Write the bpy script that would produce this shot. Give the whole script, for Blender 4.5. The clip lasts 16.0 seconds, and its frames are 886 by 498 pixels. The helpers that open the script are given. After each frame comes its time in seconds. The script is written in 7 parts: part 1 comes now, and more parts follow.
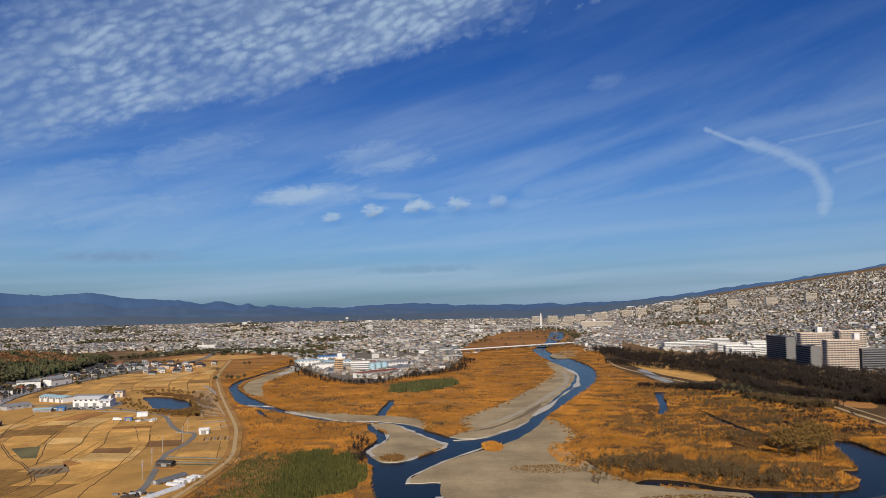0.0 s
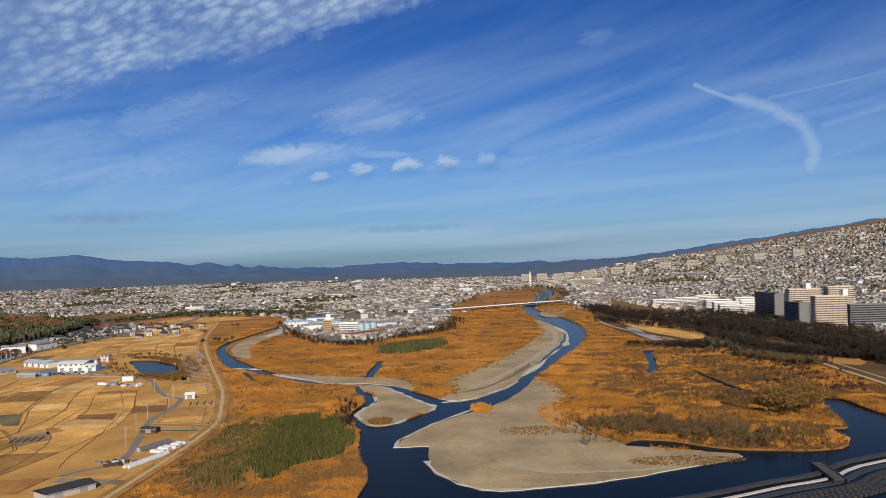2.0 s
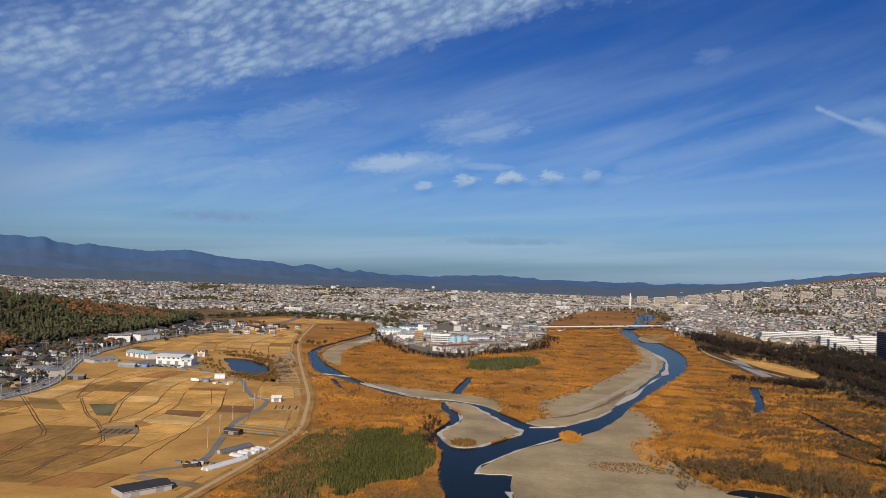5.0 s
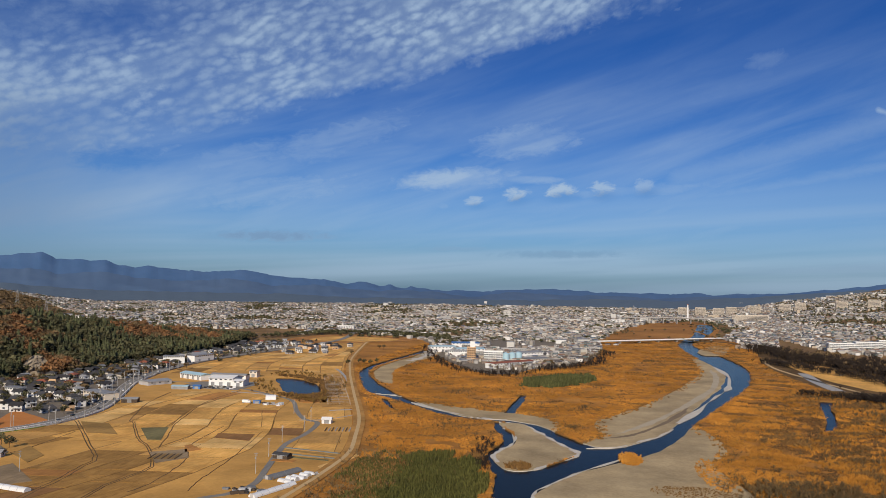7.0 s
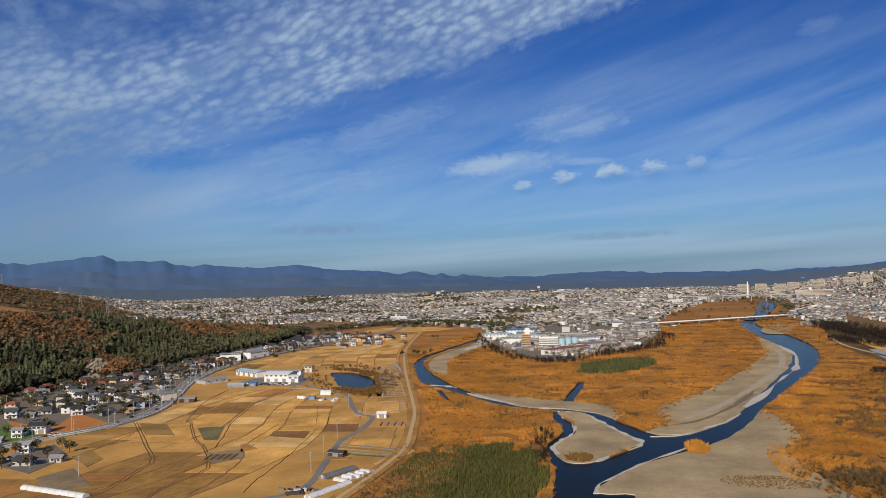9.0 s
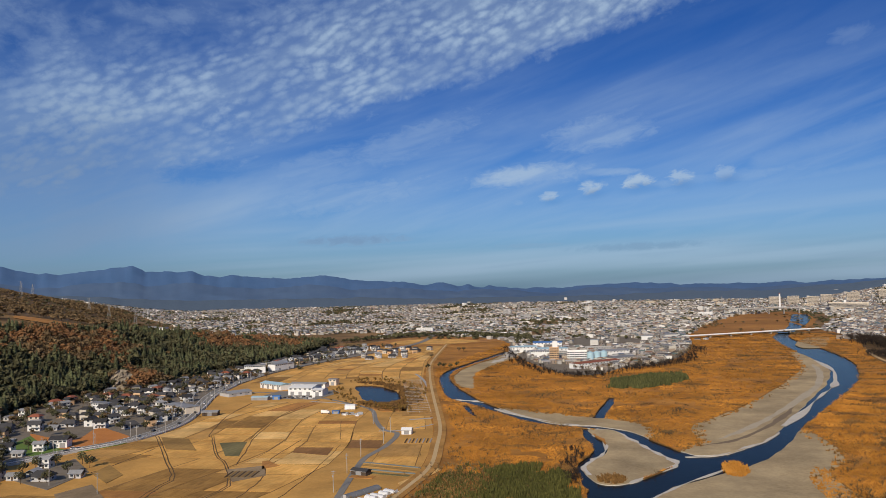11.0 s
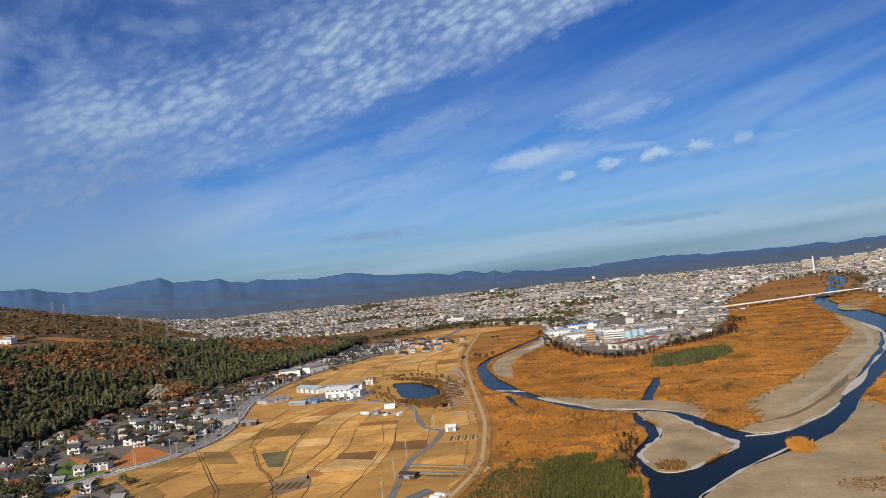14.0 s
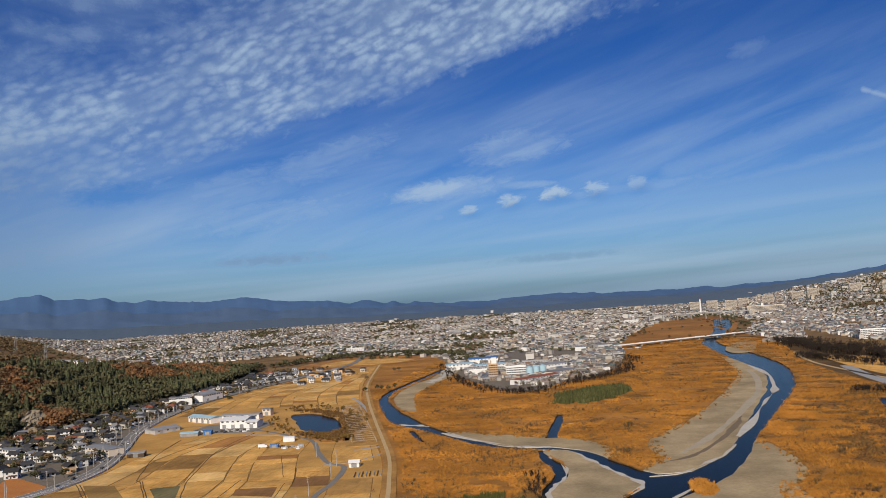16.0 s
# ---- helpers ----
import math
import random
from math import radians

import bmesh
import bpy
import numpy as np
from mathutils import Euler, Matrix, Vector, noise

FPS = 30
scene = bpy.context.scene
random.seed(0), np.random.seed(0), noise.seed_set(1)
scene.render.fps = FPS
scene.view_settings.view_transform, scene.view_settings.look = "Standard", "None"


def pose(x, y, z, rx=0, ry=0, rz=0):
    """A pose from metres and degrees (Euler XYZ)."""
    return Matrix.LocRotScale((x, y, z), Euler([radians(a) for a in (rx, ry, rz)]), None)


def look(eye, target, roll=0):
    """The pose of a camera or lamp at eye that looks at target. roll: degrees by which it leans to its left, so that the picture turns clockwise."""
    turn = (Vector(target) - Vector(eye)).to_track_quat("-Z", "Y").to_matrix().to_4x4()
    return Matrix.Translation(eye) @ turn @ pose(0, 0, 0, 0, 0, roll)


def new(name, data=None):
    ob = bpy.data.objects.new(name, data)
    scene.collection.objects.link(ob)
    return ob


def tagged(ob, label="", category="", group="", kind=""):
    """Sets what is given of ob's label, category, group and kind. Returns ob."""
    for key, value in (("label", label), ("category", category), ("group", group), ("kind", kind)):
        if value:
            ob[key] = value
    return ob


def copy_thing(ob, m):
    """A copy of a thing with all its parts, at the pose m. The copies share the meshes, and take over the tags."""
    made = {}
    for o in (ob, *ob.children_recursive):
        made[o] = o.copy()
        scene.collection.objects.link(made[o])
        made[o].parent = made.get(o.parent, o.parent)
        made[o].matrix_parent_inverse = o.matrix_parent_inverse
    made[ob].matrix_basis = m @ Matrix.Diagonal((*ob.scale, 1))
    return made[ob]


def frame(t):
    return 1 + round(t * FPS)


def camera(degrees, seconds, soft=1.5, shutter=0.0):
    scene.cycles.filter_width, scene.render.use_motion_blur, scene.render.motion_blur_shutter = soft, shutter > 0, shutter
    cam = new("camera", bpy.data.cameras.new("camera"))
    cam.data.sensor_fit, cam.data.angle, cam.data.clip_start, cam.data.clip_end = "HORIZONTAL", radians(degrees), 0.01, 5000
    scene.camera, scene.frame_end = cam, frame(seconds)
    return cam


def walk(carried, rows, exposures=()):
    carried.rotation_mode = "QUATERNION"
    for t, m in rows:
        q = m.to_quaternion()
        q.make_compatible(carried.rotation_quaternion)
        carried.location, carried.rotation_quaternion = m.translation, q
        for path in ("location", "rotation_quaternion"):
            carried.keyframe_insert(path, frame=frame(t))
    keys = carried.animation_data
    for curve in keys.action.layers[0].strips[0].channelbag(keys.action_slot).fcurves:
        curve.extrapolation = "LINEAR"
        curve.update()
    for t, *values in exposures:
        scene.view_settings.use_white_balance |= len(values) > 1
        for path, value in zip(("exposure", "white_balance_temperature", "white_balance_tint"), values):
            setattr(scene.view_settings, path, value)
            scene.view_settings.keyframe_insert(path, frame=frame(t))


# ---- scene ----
from mathutils.geometry import delaunay_2d_cdt

# ---- camera: seconds, eye x y z, heading clockwise from +y, pitch, lean ----
PATH = [
    (0, -7.89, -7.84, 94.62, -0.321, 4.027, -0.866),
    (0.5, -7.50, -5.46, 95.10, -0.316, 3.759, 0.218),
    (1, -7.11, -2.91, 95.56, -0.042, 2.587, -1.321),
    (1.5, -6.71, -0.22, 96.00, 0.464, 2.440, -0.912),
    (2, -6.31, 2.60, 96.43, 0.396, 1.014, -1.423),
    (2.5, -5.93, 5.55, 96.84, -1.797, 1.247, 0.438),
    (3, -5.58, 8.61, 97.24, -0.474, 2.058, -0.182),
    (3.5, -5.25, 11.76, 97.63, -1.928, 1.968, -0.528),
    (4, -4.96, 14.99, 98.00, -3.644, 1.955, 0.845),
    (6.5, -4.39, 31.97, 99.76, -9.714, 2.108, 0.706),
    (7, -4.51, 35.44, 100.10, -10.553, 2.863, 0.914),
    (7.5, -4.73, 38.90, 100.43, -12.819, 1.678, 1.755),
    (8, -5.05, 42.33, 100.76, -14.187, 1.394, 0.012),
    (8.5, -5.48, 45.74, 101.09, -14.756, 1.974, -0.047),
    (9, -6.04, 49.10, 101.42, -14.240, 1.963, -1.431),
    (11.5, -10.94, 64.76, 103.15, -17.163, 2.787, -0.566),
    (12, -12.40, 67.58, 103.51, -19.076, 0.593, 0.205),
    (12.5, -14.04, 70.26, 103.89, -20.260, 0.938, -0.372),
    (13, -15.87, 72.79, 104.27, -18.755, 1.003, -3.574),
    (13.5, -17.89, 75.15, 104.67, -19.199, 1.887, -4.921),
    (14, -20.12, 77.35, 105.08, -17.779, 2.087, -5.675),
    (14.5, -22.57, 79.36, 105.51, -16.312, 2.673, -6.832),
    (15, -25.23, 81.16, 105.95, -14.815, 2.703, -5.785),
    (15.5, -28.13, 82.75, 106.41, -13.521, 3.337, -5.415),
    (16, -31.26, 84.12, 106.88, -10.391, 3.678, -3.440)
]


def aim(t, x, y, z, heading, pitch, lean):
    a, b = radians(heading), radians(pitch)
    ahead = Vector((math.sin(a) * math.cos(b), math.cos(a) * math.cos(b), math.sin(b)))
    eye = Vector((x, y, z))
    return t, look(eye, eye + ahead * 100, lean)


cam = camera(58.5, 16.0, soft=0.75)
# the film brightens a little twice
EXPOSURES = [(0.0, -0.06), (1.6, -0.06), (2.1, 0.05), (3.0, 0.03), (3.5, -0.06), (11.5, -0.06), (12.0, 0.03), (12.5, 0.02), (13.0, 0.12), (13.5, 0.10), (14.0, 0.12), (14.5, -0.05), (16.0, -0.05)]
walk(cam, [aim(*row) for row in PATH], EXPOSURES)

# ---- sun and sky ----
SUN_AZ, SUN_EL = 179.0, 27.0
scene.view_settings.exposure = 0.0


def build_sky():
    world = bpy.data.worlds.new("sky")
    scene.world = world
    world.use_nodes = True
    nt = world.node_tree
    nt.nodes.clear()

    def node(kind, **sets):
        n = nt.nodes.new(kind)
        for key, value in sets.items():
            n.inputs[key].default_value = value
        return n

    def link(a, b):
        nt.links.new(a, b)

    def maths(op, a, b=None, clamp=False):
        n = nt.nodes.new("ShaderNodeMath")
        n.operation, n.use_clamp = op, clamp
        for k, v in enumerate((a, b)):
            if v is None:
                continue
            if isinstance(v, (int, float)):
                n.inputs[k].default_value = v
            else:
                link(v, n.inputs[k])
        return n.outputs[0]

    def span(v, lo, hi):
        n = nt.nodes.new("ShaderNodeMapRange")
        n.interpolation_type = "SMOOTHSTEP"
        n.inputs["From Min"].default_value, n.inputs["From Max"].default_value = lo, hi
        link(v, n.inputs["Value"])
        return n.outputs[0]

    sky = nt.nodes.new("ShaderNodeTexSky")
    sky.sky_type, sky.sun_disc = "NISHITA", False
    sky.sun_elevation, sky.sun_rotation = radians(SUN_EL), radians(SUN_AZ)
    sky.air_density, sky.dust_density, sky.ozone_density = 1.0, 0.9, 2.5
    coord = nt.nodes.new("ShaderNodeTexCoord")
    sep = nt.nodes.new("ShaderNodeSeparateXYZ")
    link(coord.outputs["Generated"], sep.inputs[0])
    x, y, z = sep.outputs
    az = maths("MULTIPLY", maths("ARCTAN2", x, y), 57.2958)
    el = maths("MULTIPLY", maths("ARCSINE", z), 57.2958)

    def field(u_scale, v_scale, tilt=0.0, scale=1.0, detail=4.0, rough=0.55, warp=0.0, off=0.0):
        """Noise over heading and elevation, its streaks tilted by degrees."""
        c, s = math.cos(radians(tilt)), math.sin(radians(tilt))
        u = maths("MULTIPLY", maths("ADD", maths("MULTIPLY", az, c), maths("MULTIPLY", el, s)), u_scale)
        v = maths("MULTIPLY", maths("SUBTRACT", maths("MULTIPLY", el, c), maths("MULTIPLY", az, s)), v_scale)
        join = nt.nodes.new("ShaderNodeCombineXYZ")
        join.inputs[2].default_value = off
        link(u, join.inputs[0]), link(v, join.inputs[1])
        n = node("ShaderNodeTexNoise", Scale=scale, Detail=detail, Roughness=rough, Distortion=warp)
        link(join.outputs[0], n.inputs["Vector"])
        return n.outputs[0]

    def spot(a, e, ra, re, tilt=0.0, soft=0.0):
        """A soft oval round a heading and elevation, 1 in the middle."""
        c, s = math.cos(radians(tilt)), math.sin(radians(tilt))
        da, de = maths("SUBTRACT", az, a), maths("SUBTRACT", el, e)
        u = maths("DIVIDE", maths("ADD", maths("MULTIPLY", da, c), maths("MULTIPLY", de, s)), ra)
        v = maths("DIVIDE", maths("SUBTRACT", maths("MULTIPLY", de, c), maths("MULTIPLY", da, s)), re)
        q = maths("SQRT", maths("ADD", maths("MULTIPLY", u, u), maths("MULTIPLY", v, v)))
        return span(q, 1.0, soft)

    def many(op, *terms):
        out = terms[0]
        for t in terms[1:]:
            out = maths(op, out, t)
        return out

    # high rippled sheet: its lower edge climbs to the right, small cells lie in rows along it
    drift = maths("SUBTRACT", field(0.10, 0.22, 14, 1.0, 4.0, 0.55, 0.4, 4.0), 0.5)
    over = maths("SUBTRACT", maths("ADD", maths("SUBTRACT", el, maths("MULTIPLY", az, 0.29)), maths("ADD", maths("MULTIPLY", drift, 7.0), maths("MULTIPLY", maths("SUBTRACT", field(0.7, 0.9, 20, 1.0, 4.0, 0.6, 0.3, 41.0), 0.5), 3.2))), 18.2)
    bend = maths("MULTIPLY", maths("SUBTRACT", field(0.22, 0.3, 0, 1.0, 2.0, 0.5, 0.0, 21.0), 0.5), 1.3)

    def cells(u_scale, v_scale, tilt, off, lo, hi):
        """Rounded cloud cells over heading and elevation."""
        c, s = math.cos(radians(tilt)), math.sin(radians(tilt))
        u = maths("MULTIPLY", maths("ADD", maths("ADD", maths("MULTIPLY", az, c), maths("MULTIPLY", el, s)), bend), u_scale)
        v = maths("MULTIPLY", maths("ADD", maths("SUBTRACT", maths("MULTIPLY", el, c), maths("MULTIPLY", az, s)), bend), v_scale)
        join = nt.nodes.new("ShaderNodeCombineXYZ")
        join.inputs[2].default_value = off
        link(u, join.inputs[0]), link(v, join.inputs[1])
        n = nt.nodes.new("ShaderNodeTexVoronoi")
        n.feature = "SMOOTH_F1"
        n.inputs["Scale"].default_value, n.inputs["Smoothness"].default_value, n.inputs["Randomness"].default_value = 1.0, 0.35, 0.85
        link(join.outputs[0], n.inputs["Vector"])
        frayed = maths("ADD", n.outputs["Distance"], maths("MULTIPLY", maths("SUBTRACT", field(1.5, 2.2, tilt, 1.0, 5.0, 0.66, 0.2, off + 3), 0.5), 0.95))
        return span(frayed, hi, lo)

    small = maths("MULTIPLY", cells(0.84, 2.1, 21, 1.0, 0.10, 0.86), maths("ADD", maths("MULTIPLY", span(field(0.16, 0.3, 20, 1.0, 3.0, 0.5, 0.3, 13.0), 0.32, 0.62), 0.55), 0.45))
    loose = cells(0.5, 0.75, -10, 6.0, 0.05, 0.7)
    rim = many("MULTIPLY", span(over, -0.6, 2.2), span(over, 12.5, 5.0), span(az, 11.0, -2.0))
    upper = many("MULTIPLY", span(over, 3.0, 9.0), 0.5)
    veil = span(field(0.10, 0.22, 18, 1.0, 4.0, 0.55, 0.6, 2.0), 0.30, 0.70)
    sheet = maths("MULTIPLY", rim, maths("ADD", maths("ADD", maths("MULTIPLY", small, 0.42), 0.25), maths("MULTIPLY", veil, 0.28)))
    sheet = maths("MAXIMUM", sheet, maths("MULTIPLY", upper, maths("ADD", maths("MULTIPLY", loose, 0.3), maths("MULTIPLY", veil, 0.5))))
    flecks = many("MULTIPLY", cells(0.7, 1.3, 20, 11.0, 0.05, 0.4), span(over, -2.5, 0.5), span(az, -6.0, 8.0), span(field(0.14, 0.25, 10, 1.0, 3.0, 0.5, 0.2, 27.0), 0.35, 0.65), 0.3)
    # milky haze on the left with a clear window in it, long soft streaks rising to the right
    milk = many("MULTIPLY", span(maths("ADD", az, maths("MULTIPLY", drift, 16.0)), -25.0, -40.0), span(el, 0.5, 3.0), span(el, 17.0, 10.0), maths("ADD", maths("MULTIPLY", veil, 0.22), 0.14))
    streak = maths("ADD", maths("MULTIPLY", span(field(0.035, 0.26, 15, 1.0, 4.0, 0.52, 0.35, 7.0), 0.34, 0.72), 0.6), maths("MULTIPLY", span(field(0.08, 0.5, 17, 1.0, 5.0, 0.6, 0.5, 33.0), 0.35, 0.75), 0.4))
    fade = maths("MULTIPLY", span(el, 0.5, 5.0), maths("ADD", maths("MULTIPLY", span(el, 17.5, 9.0), 0.78), 0.22))
    streak = many("MULTIPLY", streak, fade, 0.46)
    low = many("MULTIPLY", span(field(0.02, 0.40, 3, 1.0, 3.0, 0.5, 0.3, 9.0), 0.30, 0.72), span(el, 10.0, 2.0), 0.54)
    rag = maths("MULTIPLY", maths("SUBTRACT", field(0.9, 1.9, 8, 1.0, 6.0, 0.66, 0.6, 11.0), 0.5), 1.9)

    def cloud(a, e, ra, re, tilt, s, torn=1.0):
        core = spot(a, e, ra, re, tilt)
        near = maths("MULTIPLY", core, 3.0, True)
        return maths("MULTIPLY", span(maths("ADD", core, many("MULTIPLY", rag, near, torn)), 0.0, 1.0), s)

    wisp = maths("ADD", maths("MULTIPLY", span(field(0.16, 0.9, 13, 1.0, 5.0, 0.55, 0.6, 52.0), 0.25, 0.7), 0.5), 0.5)

    # the row of small arched clouds with grey bellies, a long one before it, thin wisps round them
    lens = belly = None
    for a, e, ra, re, tilt, s in ((-8.3, 6.35, 1.15, 0.55, 2, 0.75), (-5.3, 6.9, 1.45, 0.75, 8, 0.85), (-2.1, 7.2, 1.85, 0.8, 4, 0.92), (0.75, 7.3, 1.35, 0.85, 2, 0.75), (3.7, 7.45, 1.3, 0.8, 4, 0.55)):
        one, under = cloud(a, e, ra * 1.15, re * 1.05, tilt, s, 1.3), maths("MULTIPLY", spot(a + 0.2, e - re * 0.7, ra, re * 0.75, tilt), 1.0)
        lens = one if lens is None else maths("MAXIMUM", lens, one)
        belly = under if belly is None else maths("MAXIMUM", belly, under)
    for a, e, ra, re, tilt, s in ((-9.6, 7.9, 6.4, 1.0, 4, 0.78), (-4.6, 7.95, 4.2, 0.4, -2, 0.5), (3.5, 7.1, 9.0, 0.6, 3, 0.35), (-10.7, 6.0, 0.9, 0.38, 2, 0.3), (-12.0, 5.75, 1.1, 0.35, 2, 0.22), (-4.6, 10.7, 5.6, 1.7, 5, 0.5), (-3.2, 11.6, 3.4, 1.3, 14, 0.3),
                                  (11.8, 15.4, 2.0, 0.9, 10, 0.22), (-24.0, 6.6, 13.0, 1.5, 6, 0.46), (-26.0, 8.8, 6.0, 1.2, 16, 0.35), (-18.0, 10.6, 9.0, 1.6, 19, 0.36), (-33.0, 5.4, 9.0, 1.2, 4, 0.3)):
        lens = maths("MAXIMUM", lens, many("MULTIPLY", cloud(a, e, ra * 1.25, re * 1.4, tilt, s, 0.6), wisp))
    # old vapour trail that bends downwards, and thin ones beside it

    def trail_along(points, half, s):
        got = None
        for (a0, e0), (a1, e1) in zip(points, points[1:]):
            la, le = a1 - a0, e1 - e0
            q = maths("DIVIDE", maths("ADD", maths("MULTIPLY", maths("SUBTRACT", az, a0), la), maths("MULTIPLY", maths("SUBTRACT", el, e0), le)), la * la + le * le, True)
            da = maths("SUBTRACT", az, maths("ADD", maths("MULTIPLY", q, la), a0))
            de = maths("SUBTRACT", el, maths("ADD", maths("MULTIPLY", q, le), e0))
            far = maths("SQRT", maths("ADD", maths("MULTIPLY", da, da), maths("MULTIPLY", de, de)))
            got = far if got is None else maths("MINIMUM", got, far)
        return maths("MULTIPLY", span(maths("ADD", got, maths("MULTIPLY", rag, 0.45 * min(1.0, half))), half, half * -0.1), s)

    trail = many("MAXIMUM", trail_along([(18.4, 11.7), (20.2, 10.8), (23.4, 9.6)], 0.36, 0.55), trail_along([(21.3, 10.5), (23.4, 9.6), (25.1, 8.5), (25.8, 6.9), (25.5, 5.7)], 0.9, 0.56), trail_along([(23.1, 10.4), (29.4, 11.2), (36.0, 12.2)], 0.3, 0.32),
                 trail_along([(26.4, 8.3), (29.3, 9.0), (36.0, 10.6)], 0.6, 0.32), trail_along([(6.0, 8.0), (13.0, 9.4), (20.2, 11.4), (29.4, 12.5), (40.0, 13.5)], 1.5, 0.26), trail_along([(8.0, 6.6), (14.0, 7.4), (20.1, 8.4), (29.3, 9.6)], 0.8, 0.24),
                 trail_along([(-2.0, 10.2), (6.0, 12.4), (12.0, 14.6)], 1.2, 0.14))
    # a clear window beside the haze
    clear = maths("SUBTRACT", 1.0, maths("MULTIPLY", cloud(-33.2, 8.3, 4.6, 1.3, 6, 0.85, 0.8), 1.0, True))
    cover = maths("MINIMUM", many("MAXIMUM", maths("MULTIPLY", many("MAXIMUM", maths("MAXIMUM", sheet, flecks), maths("ADD", streak, milk)), clear), low, lens, trail), 0.9)

    # grey bellies low down, flat grey bars over the mountains
    grey = many("MULTIPLY", span(field(0.06, 0.9, 3, 1.0, 4.0, 0.5, 0.3, 15.0), 0.5, 0.7), span(el, 5.5, 2.0), 0.4)
    bar = None
    for a, e, ra, re, s in ((-22.6, 3.55, 6.0, 0.7, 0.75), (-2.0, 2.6, 6.5, 0.5, 0.6), (-10.0, 2.9, 4.0, 0.4, 0.4), (-38.0, 4.6, 4.5, 0.9, 0.4)):
        one = cloud(a, e, ra * 1.2, re, 1, s * 0.75, 0.9)
        bar = one if bar is None else maths("MAXIMUM", bar, one)
    grey = many("MAXIMUM", grey, maths("MULTIPLY", bar, 1.7, True), maths("MULTIPLY", belly, 0.85))
    grey = maths("MAXIMUM", grey, maths("MULTIPLY", maths("SUBTRACT", 1.0, small), maths("MULTIPLY", rim, 0.42)))
    grey = maths("MAXIMUM", grey, many("MULTIPLY", span(az, -27.0, -41.0), span(el, 16.0, 8.0), 0.95))
    cover = maths("MAXIMUM", cover, bar)
    tone = nt.nodes.new("ShaderNodeMix")
    tone.data_type = "RGBA"
    tone.inputs["A"].default_value, tone.inputs["B"].default_value = (6.5, 8.6, 11.2, 1), (3.4, 4.9, 7.4, 1)
    link(grey, tone.inputs["Factor"])
    deep = nt.nodes.new("ShaderNodeMix")
    deep.data_type, deep.blend_type = "RGBA", "MULTIPLY"
    deep.inputs["Factor"].default_value = 1.0
    hue = nt.nodes.new("ShaderNodeMix")
    hue.data_type = "RGBA"
    hue.inputs["A"].default_value, hue.inputs["B"].default_value = (0.57, 0.93, 1.52, 1), (0.17, 0.49, 1.12, 1)
    link(span(el, -3.0, 19.0), hue.inputs["Factor"]), link(hue.outputs["Result"], deep.inputs["B"])
    link(sky.outputs[0], deep.inputs["A"])
    mix = nt.nodes.new("ShaderNodeMix")
    mix.data_type = "RGBA"
    link(cover, mix.inputs["Factor"]), link(deep.outputs["Result"], mix.inputs["A"]), link(tone.outputs["Result"], mix.inputs["B"])
    back = node("ShaderNodeBackground", Strength=0.063)
    link(mix.outputs["Result"], back.inputs["Color"])
    out = nt.nodes.new("ShaderNodeOutputWorld")
    link(back.outputs[0], out.inputs["Surface"])


build_sky()
sun_data = bpy.data.lights.new("sun", "SUN")
sun_data.energy, sun_data.angle, sun_data.color = 4.6, radians(0.53), (1.0, 0.87, 0.70)
sun = new("sun", sun_data)
sun.matrix_world = look((math.sin(radians(SUN_AZ)) * 100, math.cos(radians(SUN_AZ)) * 100, math.tan(radians(SUN_EL)) * 100), (0, 0, 0))

